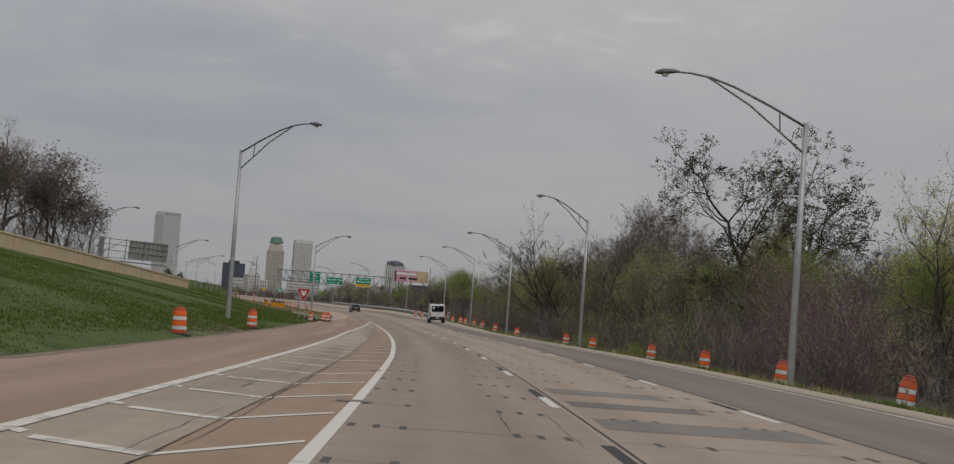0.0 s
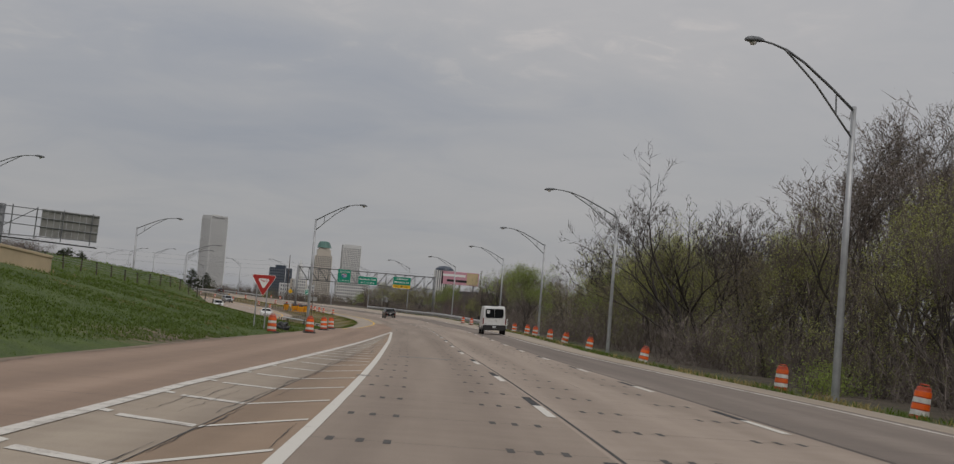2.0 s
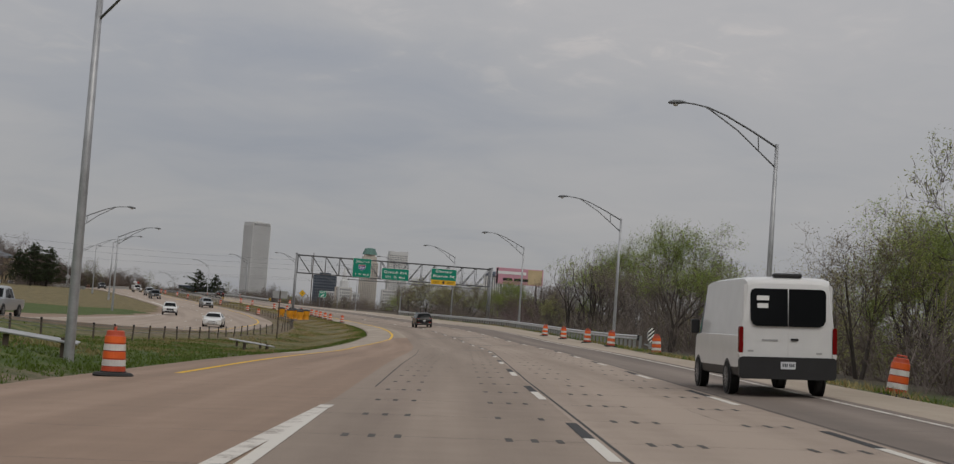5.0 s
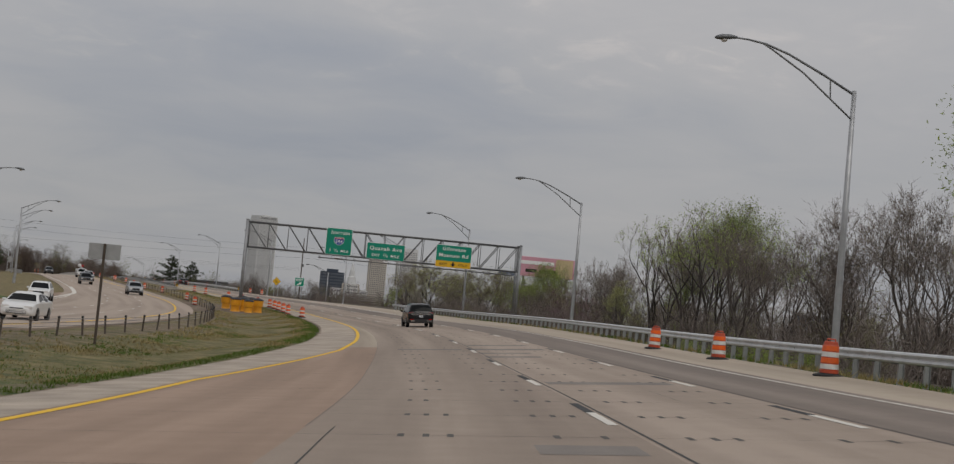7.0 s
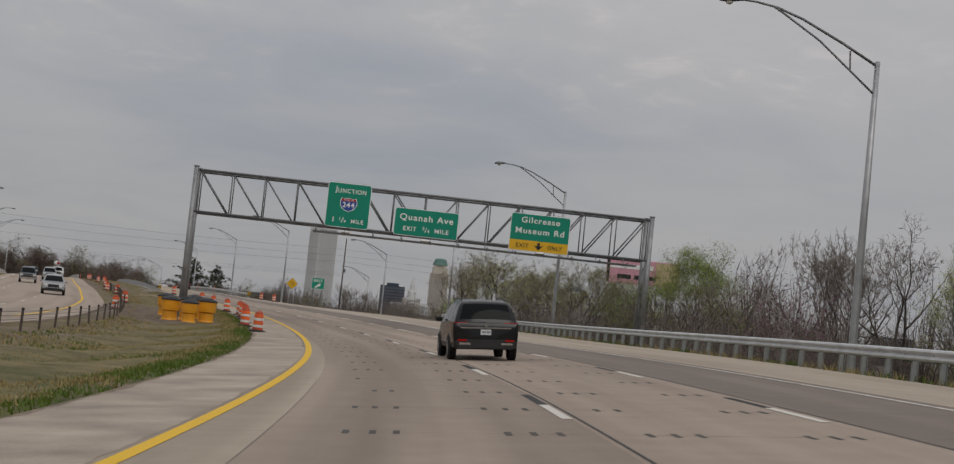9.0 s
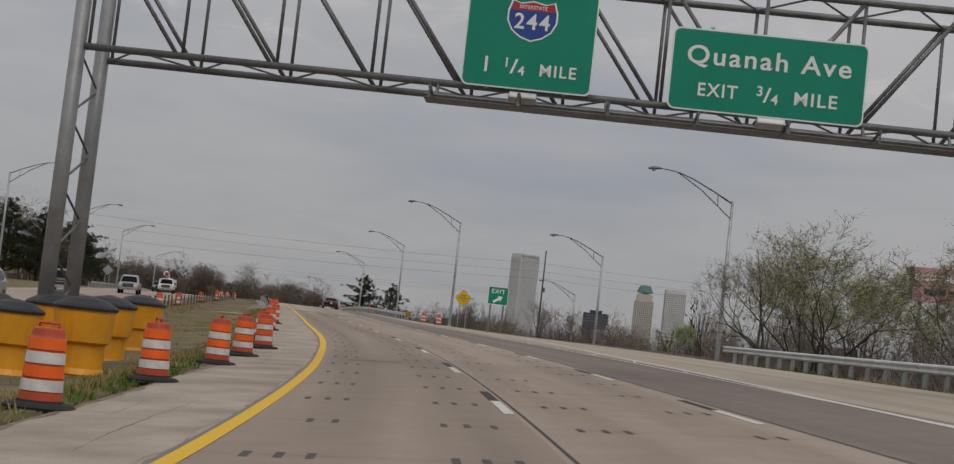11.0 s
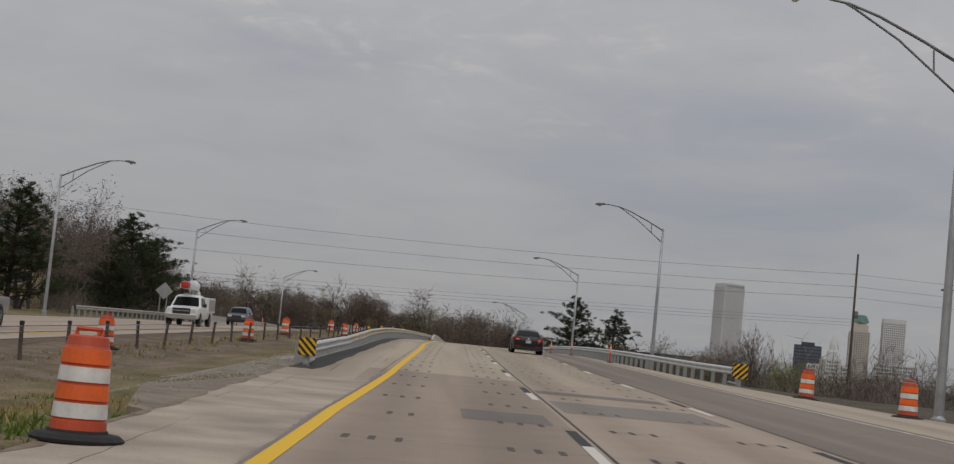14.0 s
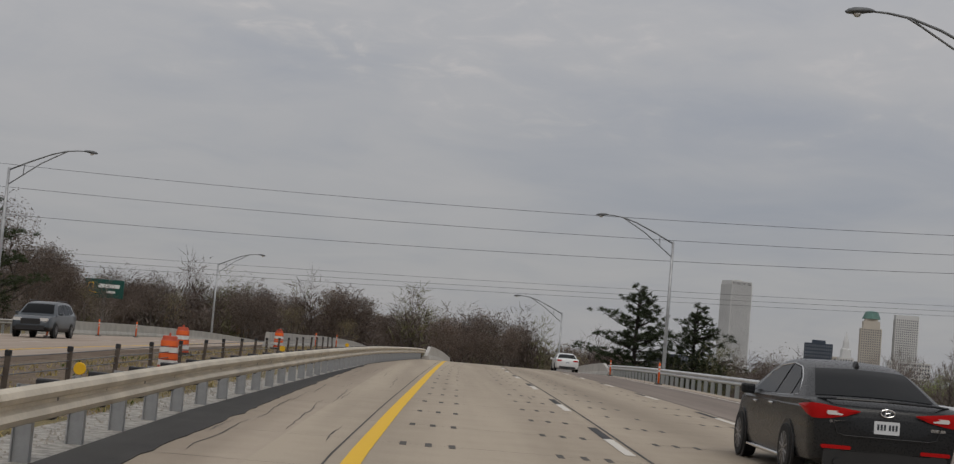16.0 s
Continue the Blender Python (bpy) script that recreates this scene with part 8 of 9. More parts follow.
def vehicle(name, label, category, stations, body_mat, cab, m=None, group="", wheel=(0.34, 0.23), axles=(-1.4, 1.4), track=0.80, sill_mat=None, split_z=None):
    """A lofted body with its cabin, glass and wheels as parts. cab: the cabin's roof line and windows, or a pair of glazed intervals of the loft."""
    ob = thing(name, label, category, m, group)
    secs, tag = shell(stations, 6)
    side_glass, top_glass = ((), ()) if isinstance(cab, dict) else cab
    body, glass, lower = bmesh.new(), [], bmesh.new()
    panes = {}

    def quad(bm, pts):
        vs = [bm.verts.new(p) for p in pts]
        try:
            bm.faces.new(vs)
        except ValueError:
            pass

    for i, (a, b) in enumerate(zip(secs, secs[1:])):
        ra, rb = ring(a), ring(b)
        for side in (1, -1):
            for k in range(len(ra) - 1):
                pts = [ra[k], rb[k], rb[k + 1], ra[k + 1]]
                pts = [(x * side, y, z) for x, y, z in pts]
                if side < 0:
                    pts.reverse()
                if k == 6 and tag[i] in side_glass:
                    key = ("window", tag[i], side)
                elif k >= 7 and tag[i] in top_glass:
                    key = ("windscreen", tag[i], 0)
                elif split_z and k < 3:
                    key = "lower"
                else:
                    key = None
                quad(body if key is None else lower if key == "lower" else panes.setdefault(key, bmesh.new()), pts)
    for sec, flip in ((secs[0], False), (secs[-1], True)):
        r = ring(sec)
        pts = r + [(-x, y, z) for x, y, z in r[-2:0:-1]]
        vs = [body.verts.new(p) for p in (pts if flip else pts[::-1])]
        body.faces.new(vs)
    bmesh.ops.remove_doubles(body, verts=body.verts[:], dist=0.0005)
    bmesh.ops.recalc_face_normals(body, faces=body.faces[:])
    bo = part("body", body, body_mat, ob, smooth_faces=True)
    try:
        bo.data.set_sharp_from_angle(angle=radians(32))
    except AttributeError:
        pass
    if len(lower.verts):
        part("sill", lower, sill_mat or M_TRIM, ob, "black plastic lower body")
    else:
        lower.free()
    for (nm, _, _), bm in panes.items():
        bmesh.ops.remove_doubles(bm, verts=bm.verts[:], dist=0.0005)
        part(nm, bm, M_GLASS, ob, "dark tinted glass")
    if isinstance(cab, dict):
        cabin(ob, cab, body_mat)
    R, Wd = wheel
    for y in axles:
        for side in (1, -1):
            w = thing_part = new("wheel")
            w.parent = ob
            w.matrix_basis = pose(side * track, y, R, 0, 0, 90 if side > 0 else -90)
            bm = bmesh.new()
            rot = Matrix.Rotation(radians(90), 4, "X")
            lathe(bm, [(R * 0.62, -Wd/2), (R * 0.93, -Wd/2), (R, -Wd/2 + 0.04), (R, Wd/2 - 0.04), (R * 0.93, Wd/2), (R * 0.62, Wd/2)], 24)
            bmesh.ops.transform(bm, matrix=rot, verts=bm.verts[:])
            part("tyre", bm, M_TYRE, w)
            bm = bmesh.new()
            lathe(bm, [(R * 0.66, Wd/2 + 0.001), (R * 0.60, Wd/2 - 0.012), (0.03, Wd/2 - 0.012)], 20)
            bmesh.ops.transform(bm, matrix=rot, verts=bm.verts[:])
            part("rim", bm, M_TRIM, w)
            for k in range(10):
                bm = bmesh.new()
                box(bm, (0.032, 0.024, R * 0.60), pose(0, -(Wd/2 - 0.006), R * 0.33), 0.006)
                o = part("spoke", bm, M_RIM, w)
                o.matrix_basis = Matrix.Rotation(radians(36 * k), 4, "Y")
            # dark ring stands in for the shaded wheel well; the body is not cut
            bm = bmesh.new()
            lathe(bm, [(R * 1.14, -0.02), (R * 1.14, 0.006), (R * 0.9, 0.006)], 24)
            bmesh.ops.transform(bm, matrix=rot, verts=bm.verts[:])
            o = part("wheel_well_shade", bm, M_TRIM, ob)
            wl = max(p[4] for p in stations)
            o.matrix_basis = pose(side * (wl + 0.004), y, R, 0, 0, 90 if side > 0 else -90)
            w.matrix_basis = pose(side * (wl - Wd / 2 + 0.035), y, R, 0, 0, 90 if side > 0 else -90)
    return ob


def patch(ob, name, outline, y, z, mat, label="", depth=0.03, x=0.0, tilt=0.0, turn=0.0):
    bm = bmesh.new()
    plate(bm, outline, depth)
    o = part(name, bm, mat, ob, label)
    o.matrix_basis = pose(x, y, z, tilt, 0, turn)
    return o


def number_plate(ob, y, z, tilt=0, w=0.31, h=0.155):
    p = patch(ob, "number_plate", rounded(w, h, 0.015), y, z, M_PLATE, "white number plate", 0.012, 0, tilt)
    for x in (-0.105, -0.065, -0.025, 0.035, 0.075, 0.115):
        bm = bmesh.new()
        box(bm, (0.024, 0.004, 0.07), pose(x * w / 0.31, -0.008, 0.005))
        part("plate_bar", bm, M_BAR, p)


def mirrors(ob, y, z, x, mat, size=(0.20, 0.10, 0.14)):
    for s in (1, -1):
        bm = bmesh.new()
        box(bm, size, pose(s * (x + 0.10), y, z), 0.035, 2)
        part("mirror", bm, mat, ob)


SEDAN = [(-2.43, .42, .80, .82, .66, .74, .66), (-2.38, .27, .92, .95, .82, .86, .78), (-2.20, .23, .985, 1.03, .89, .90, .80), (-1.80, .22, .985, 1.035, .915, .915, .80),
         (-0.95, .20, .965, 1.0, .93, .92, .80), (0.0, .20, .95, .99, .93, .92, .80), (0.9, .20, .935, .98, .93, .915, .80), (1.35, .20, .92, .97, .92, .90, .76),
         (1.9, .22, .85, .89, .90, .86, .66), (2.30, .24, .70, .75, .82, .76, .60), (2.43, .36, .60, .63, .62, .56, .45)]
SEDAN_CAB = dict(roof=[(-1.92, 1.0), (-1.55, 1.17), (-1.08, 1.365), (-0.6, 1.45), (-0.2, 1.468), (0.25, 1.44), (0.62, 1.37), (1.0, 1.16), (1.34, 0.96)], belt=.95, wide=.895, top=.595,
                 windows=[[(0.98, 0.985), (0.62, 1.22), (0.34, 1.345), (-0.24, 1.40), (-0.28, 0.995)], [(-0.36, 0.995), (-0.33, 1.40), (-0.80, 1.355), (-1.06, 1.24), (-1.12, 1.015)], [(-1.19, 1.02), (-1.13, 1.215), (-1.30, 1.13), (-1.46, 1.04)]],
                 screens=[(-1.84, -1.10), (0.70, 1.27)])


def grey_sedan(m):
    ob = vehicle("sedan", "dark charcoal four-door sedan seen from behind", "car", SEDAN, M_PGREY, SEDAN_CAB, m, wheel=(0.33, 0.22), axles=(-1.32, 1.46))
    for s in (1, -1):
        patch(ob, "tail_lamp_lens", rounded(0.20, 0.05, 0.02), -2.455, 0.865, M_CLEAR, "clear reversing lamp", 0.012, s * 0.64, 0, -4 * s)
        patch(ob, "rear_reflector", rounded(0.36, 0.045, 0.02), -2.425, 0.46, M_TAIL, "red bumper reflector", 0.03, s * 0.60)
        bm = bmesh.new()
        lathe(bm, [(0.035, 0), (0.04, 0.02), (0.04, 0.10), (0.03, 0.10)], 14)
        o = part("exhaust", bm, M_TRIM, ob, "dark steel exhaust tip")
        o.matrix_basis = pose(s * 0.56, -2.36, 0.29, 90) @ Matrix.Diagonal((1.7, 1, 1, 1))
        for y, z in ((-0.35, 0.86), (0.62, 0.84)):
            bm = bmesh.new()
            box(bm, (0.03, 0.20, 0.035), pose(s * 0.94, y, z), 0.012)
            part("door_handle", bm, M_CHROME, ob, "chrome door handle")
        bm = bmesh.new()
        tube(bm, [(s * 0.862, 1.0, 0.975), (s * 0.868, -0.3, 0.985), (s * 0.86, -1.16, 1.005), (s * 0.845, -1.5, 1.035), (s * 0.78, -1.30, 1.15), (s * 0.71, -1.1, 1.255), (s * 0.655, -0.8, 1.375), (s * 0.635, -0.3, 1.415), (s * 0.655, 0.3, 1.37), (s * 0.73, 0.62, 1.245), (s * 0.862, 1.0, 0.98)], 0.009, 6)
        part("window_trim", bm, M_CHROME, ob, "thin chrome window surround")
        bm = bmesh.new()
        box(bm, (0.05, 1.9, 0.05), pose(s * 0.92, 0.05, 0.22), 0.015)
        part("sill_trim", bm, M_CHROME, ob)
    wrap_lens(ob, "tail_light", [(0.33, -2.447, .905, .895), (0.50, -2.449, .925, .835), (0.68, -2.448, .945, .80), (0.80, -2.43, .96, .785), (0.885, -2.375, .965, .785), (0.915, -2.22, .955, .815), (0.930, -2.0, .94, .875), (0.932, -1.86, .925, .915)], M_TAIL, "red wrap-round tail light")
    patch(ob, "bumper_insert", rounded(1.50, 0.20, 0.05), -2.40, 0.335, M_TRIM, "black lower bumper", 0.06)
    bm = bmesh.new()
    ring_pts = [(0.085 * math.cos(a * math.pi / 10), 0.0, 0.045 * math.sin(a * math.pi / 10)) for a in range(21)]
    tube(bm, ring_pts, 0.008, 6)
    tube(bm, [(-0.035, 0, -0.035), (-0.02, 0, 0.035)], 0.007, 6)
    tube(bm, [(0.02, 0, -0.035), (0.035, 0, 0.035)], 0.007, 6)
    tube(bm, [(-0.028, 0, -0.004), (0.028, 0, 0.006)], 0.006, 6)
    o = part("emblem", bm, M_CHROME, ob, "oval chrome emblem")
    o.matrix_basis = pose(0, -2.432, 0.905)
    bm = bmesh.new()
    tube(bm, [(-0.80, -2.20, 1.015), (-0.6, -2.33, 1.03), (0, -2.385, 1.04), (0.6, -2.33, 1.03), (0.80, -2.20, 1.015)], 0.016, 6)
    part("boot_lip", bm, M_PGREY, ob, "raised lip along the boot lid")
    bm = bmesh.new()
    tube(bm, [(-0.66, -2.44, 0.80), (-0.60, -2.452, 0.63), (-0.5, -2.455, 0.605), (0.5, -2.455, 0.605), (0.60, -2.452, 0.63), (0.66, -2.44, 0.80)], 0.006, 5)
    part("boot_seam", bm, M_TRIM, ob, "dark shut line of the boot lid")
    number_plate(ob, -2.425, 0.73)
    for x, w in ((-0.55, 0.30), (0.62, 0.18)):
        patch(ob, "badge_bar", rounded(w, 0.035, 0.01), -2.415, 0.76 if x < 0 else 0.745, M_CHROME, "", 0.03, x)
    bm = bmesh.new()
    plate(bm, [(-0.03, 0), (0.0, 0.075), (0.03, 0.0)], 0.16)
    o = part("antenna_fin", bm, M_TRIM, ob)
    o.matrix_basis = pose(0, -0.92, 1.425)
    mirrors(ob, 0.86, 1.0, 0.90, M_PGREY)
    return ob


VAN = [(-2.99, .52, 1.22, 2.36, .95, 1.00, .84), (-2.93, .42, 1.24, 2.47, 1.0, 1.02, .88), (-2.6, .38, 1.26, 2.52, 1.02, 1.03, .90), (0.6, .36, 1.28, 2.54, 1.02, 1.03, .90), (1.5, .36, 1.28, 2.48, 1.02, 1.03, .88),
       (1.85, .36, 1.26, 2.34, 1.02, 1.02, .84), (2.42, .38, 1.22, 1.34, 1.0, .98, .84), (2.85, .42, 1.0, 1.08, .92, .88, .72), (2.99, .48, .85, .90, .78, .72, .6)]


def white_van(m):
    ob = vehicle("cargo_van", "white high-roof cargo van with black bumpers", "van", VAN, M_PWHITE, ((4, 5), (5,)), m, wheel=(0.36, 0.24), axles=(-1.75, 1.85), split_z=0.7)
    patch(ob, "rear_bumper", rounded(2.04, 0.46, 0.08), -2.97, 0.60, M_TRIM, "black plastic rear bumper", 0.16)
    for s in (1, -1):
        patch(ob, "rear_door", rounded(0.92, 1.66, 0.05), -2.985, 1.52, M_PWHITE, "", 0.012, s * 0.475, -1)
        patch(ob, "tail_light", rounded(0.085, 0.56, 0.035), -2.965, 1.18, M_TAILDARK, "tall dark red tail light", 0.14, s * 0.985)
        patch(ob, "reversing_lamp", rounded(0.085, 0.10, 0.03), -2.968, 0.86, M_CLEAR, "clear reversing lamp", 0.14, s * 0.985)
        w = patch(ob, "rear_window", [(s * x, z) for x, z in ((0.012, -0.39), (0.66, -0.39), (0.74, -0.35), (0.79, -0.26), (0.80, 0.30), (0.77, 0.37), (0.70, 0.40), (0.012, 0.40))][::s], -3.0, 1.86, M_GLASS, "dark rear door window", 0.03, 0.0, -3)
    for k, z in enumerate((2.06, 1.90, 1.74, 1.60)):
        patch(ob, "window_sticker", rounded(0.26 - 0.03 * (k % 2), 0.10, 0.008), -3.022 - (z - 1.86) * 0.05, z, M_SIGNWHITE, "white notice behind the window", 0.006, -0.54, -3)
    bm = bmesh.new()
    box(bm, (0.62, 0.14, 0.09), pose(0, -2.86, 2.545), 0.03)
    part("brake_lamp", bm, M_TRIM, ob, "dark roof brake lamp")
    patch(ob, "door_handle", rounded(0.16, 0.05, 0.02), -3.01, 1.20, M_TRIM, "", 0.03, 0.14)
    for x, wd, z in ((-0.38, 0.34, 1.18), (0.66, 0.12, 0.92), (-0.78, 0.12, 0.95)):
        patch(ob, "badge_bar", rounded(wd, 0.04, 0.01), -3.0, z, M_ALU, "", 0.01, x)
    number_plate(ob, -3.06, 0.66, 0)
    mirrors(ob, 1.75, 1.45, 1.03, M_TRIM, (0.20, 0.12, 0.34))
    return ob


SUV = [(-2.52, .52, .98, 1.00, .80, .88, .78), (-2.47, .38, 1.10, 1.13, .93, .95, .88), (-2.36, .34, 1.13, 1.16, .96, .965, .88), (-2.02, .32, 1.14, 1.17, .985, .97, .88), (-1.2, .30, 1.13, 1.16, .99, .975, .88),
       (0.2, .30, 1.10, 1.13, .99, .975, .88), (0.9, .30, 1.09, 1.13, .99, .97, .88), (1.40, .30, 1.07, 1.12, .98, .95, .80), (2.1, .32, 1.0, 1.05, .95, .92, .74), (2.42, .36, .84, .90, .88, .84, .68), (2.52, .46, .72, .76, .74, .68, .55)]
SUV_CAB = dict(roof=[(-2.45, 1.10), (-2.30, 1.40), (-2.12, 1.66), (-1.9, 1.73), (-1.2, 1.775), (-0.4, 1.78), (0.25, 1.75), (0.62, 1.67), (1.0, 1.43), (1.42, 1.10)], belt=1.09, wide=.945, top=.69,
               windows=[[(1.04, 1.15), (0.58, 1.57), (-0.18, 1.67), (-0.20, 1.15)], [(-0.28, 1.15), (-0.26, 1.67), (-1.14, 1.665), (-1.24, 1.16)], [(-1.34, 1.17), (-1.27, 1.655), (-1.88, 1.61), (-2.12, 1.30)]],
               screens=[(-2.40, -2.14), (0.70, 1.34)])


def suv(m, mat, label, rear=True, group=""):
    ob = vehicle("suv", label, "car", SUV, mat, SUV_CAB, m, group, wheel=(0.37, 0.24), axles=(-1.45, 1.53), split_z=0.6)
    for s in (1, -1):
        patch(ob, "tail_light", rounded(0.42, 0.13, 0.04), -2.42, 1.06, M_TAIL, "red tail light", 0.12, s * 0.72)
        bm = bmesh.new()
        tube(bm, [(s * 0.66, -1.7, 1.78), (s * 0.68, -1.4, 1.83), (s * 0.68, 0.2, 1.84), (s * 0.66, 0.5, 1.79)], 0.022, 6)
        part("roof_rail", bm, M_TRIM, ob)
        patch(ob, "tail_light_lens", rounded(0.30, 0.035, 0.012), -2.485, 1.055, M_CLEAR, "clear strip in the tail light", 0.012, s * 0.74)
        patch(ob, "rear_reflector", rounded(0.26, 0.05, 0.02), -2.55, 0.60, M_TAIL, "red bumper reflector", 0.02, s * 0.70)
        patch(ob, "exhaust_trim", rounded(0.34, 0.06, 0.02), -2.52, 0.50, M_CHROME, "chrome exhaust surround", 0.06, s * 0.62)
        patch(ob, "headlight", rounded(0.40, 0.15, 0.05), 2.42, 0.88, M_CLEAR, "clear headlight", 0.14, s * 0.64)
    patch(ob, "trim_strip", rounded(1.50, 0.035, 0.01), -2.51, 0.965, M_CHROME, "chrome tailgate strip", 0.03)
    patch(ob, "rear_bumper", rounded(1.70, 0.26, 0.06), -2.49, 0.50, M_TRIM, "", 0.10)
    patch(ob, "grille", rounded(0.95, 0.26, 0.06), 2.49, 0.78, M_TRIM, "black grille", 0.08)
    patch(ob, "front_bumper", rounded(1.4, 0.22, 0.06), 2.49, 0.48, M_TRIM, "", 0.10)
    patch(ob, "emblem", rounded(0.10, 0.10, 0.05), -2.50, 1.04, M_CHROME, "", 0.04)
    number_plate(ob, -2.525, 0.84)
    mirrors(ob, 1.0, 1.18, 0.97, mat)
    return ob


def front_sedan(m, mat, label, group=""):
    ob = vehicle("sedan", label, "car", SEDAN, mat, SEDAN_CAB, m, group, wheel=(0.32, 0.21), axles=(-1.32, 1.46))
    for s in (1, -1):
        patch(ob, "headlight", rounded(0.42, 0.12, 0.04), 2.30, 0.69, M_CLEAR, "clear headlight", 0.16, s * 0.60)
        patch(ob, "tail_light", rounded(0.36, 0.13, 0.04), -2.37, 0.86, M_TAIL, "red tail light", 0.12, s * 0.64)
    patch(ob, "grille", rounded(1.05, 0.20, 0.06), 2.40, 0.42, M_TRIM, "black lower grille", 0.06)
    patch(ob, "upper_grille", rounded(0.70, 0.05, 0.02), 2.42, 0.62, M_TRIM, "", 0.05)
    patch(ob, "bumper_insert", rounded(1.3, 0.16, 0.05), -2.40, 0.34, M_TRIM, "", 0.06)
    number_plate(ob, -2.43, 0.72)
    mirrors(ob, 0.78, 1.0, 0.93, mat)
    return ob


PICKUP = [(-2.95, .55, 1.06, 1.08, .90, .95, .90), (-2.88, .48, 1.12, 1.14, .97, .985, .93), (-0.75, .42, 1.13, 1.15, .99, .99, .93), (-0.3, .40, 1.14, 1.16, 1.0, .99, .9), (0.6, .40, 1.14, 1.16, 1.0, .99, .9),
          (1.1, .40, 1.14, 1.17, 1.0, .985, .88), (1.55, .40, 1.13, 1.18, 1.0, .97, .84), (2.55, .42, 1.08, 1.13, .99, .95, .80), (2.88, .44, .98, 1.02, .96, .92, .76), (2.95, .50, .88, .92, .90, .86, .7)]
PICKUP_CAB = dict(roof=[(-0.80, 1.13), (-0.70, 1.60), (-0.56, 1.83), (-0.2, 1.91), (0.45, 1.91), (0.85, 1.82), (1.2, 1.50), (1.58, 1.15)], belt=1.13, wide=.955, top=.73,
                  windows=[[(1.26, 1.20), (0.82, 1.70), (0.18, 1.80), (0.18, 1.19)], [(0.10, 1.19), (0.10, 1.80), (-0.46, 1.77), (-0.58, 1.20)]], screens=[(-0.775, -0.60), (0.93, 1.52)])


def pickup(m, mat, label, group=""):
    ob = vehicle("pickup_truck", label, "truck", PICKUP, mat, PICKUP_CAB, m, group, wheel=(0.40, 0.27), axles=(-1.75, 1.85))
    patch(ob, "grille", rounded(1.10, 0.36, 0.06), 2.93, 0.90, M_TRIM, "black grille", 0.06)
    patch(ob, "grille_bar", rounded(1.05, 0.05, 0.02), 2.965, 0.92, M_CHROME, "", 0.02)
    for s in (1, -1):
        patch(ob, "headlight", rounded(0.30, 0.26, 0.05), 2.90, 0.92, M_CLEAR, "clear headlight", 0.10, s * 0.74)
        patch(ob, "tail_light", rounded(0.14, 0.40, 0.04), -2.93, 0.92, M_TAIL, "red tail light", 0.06, s * 0.86)
    patch(ob, "front_bumper", rounded(1.85, 0.24, 0.06), 2.97, 0.56, M_CHROME, "chrome front bumper", 0.14)
    patch(ob, "rear_bumper", rounded(1.80, 0.20, 0.05), -2.99, 0.58, M_CHROME, "", 0.12)
    # flat dark sheet stands in for the bed's hollow, which is not modelled
    bm = bmesh.new()
    box(bm, (1.66, 1.98, 0.02), pose(0, -1.83, 1.155), 0.005)
    part("bed_top_sheet", bm, M_TRIM, ob, "flat dark sheet in place of the open load bed")
    mirrors(ob, 1.05, 1.30, 1.0, M_TRIM, (0.22, 0.10, 0.22))
    return ob


def bucket_truck(m):
    ob = pickup(m, M_PWHITE, "white utility bucket truck with a red and white boom")
    ob.name = "bucket_truck"
    for s in (1, -1):
        bm = bmesh.new()
        box(bm, (0.50, 2.6, 0.95), pose(s * 0.82, -1.95, 1.35), 0.03)
        part("tool_locker", bm, M_PWHITE, ob)
        for k in range(3):
            bm = bmesh.new()
            box(bm, (0.02, 0.72, 0.72), pose(s * 1.075, -2.8 + 0.85 * k, 1.35), 0.02)
            part("locker_door", bm, M_ALU, ob)
    bm = bmesh.new()
    lathe(bm, [(0.30, 1.1), (0.28, 2.1), (0.22, 2.2)], 14)
    o = part("boom_turret", bm, M_PWHITE, ob)
    o.matrix_basis = pose(0, -1.9, 0)
    bm = bmesh.new()
    box(bm, (0.34, 4.2, 0.34), pose(0, 0.0, 2.42, 2), 0.04)
    part("lower_boom", bm, M_PWHITE, ob)
    bm = bmesh.new()
    box(bm, (0.28, 3.4, 0.26), pose(0.32, -0.2, 2.52, -3), 0.04)
    part("upper_boom", bm, M_PWHITE, ob)
    bm = bmesh.new()
    box(bm, (0.46, 0.9, 0.42), pose(0.0, 2.2, 2.50), 0.10, 2)
    part("boom_joint", bm, M_SIGNRED, ob, "red boom elbow")
    bm = bmesh.new()
    lathe(bm, [(0.30, 0.0), (0.34, 0.05), (0.36, 0.9), (0.34, 0.92)], 14)
    o = part("bucket", bm, M_PWHITE, ob)
    o.matrix_basis = pose(0.30, -1.9, 2.55, 90)
    return ob


def on_road(s, u, back=False, opposite=False):
    z = float(opp_z(s, u)) if opposite else float(deck(s, u))
    b = math.degrees(math.atan(float(np.interp(s, [300, 470, 600], [0.0, 0.02, 0.035])))) if opposite else float(np.interp(s, RS, RB))
    slope = math.degrees(math.atan((float(np.interp(s + 2, RS, RZ)) - float(np.interp(s - 2, RS, RZ))) / 4))
    x, y = xy(s, u)
    m = pose(float(x), float(y), z, 0, 0, heading(s)) @ pose(0, 0, 0, slope, -b, 0)
    return m @ pose(0, 0, 0, 0, 0, 180) if back else m


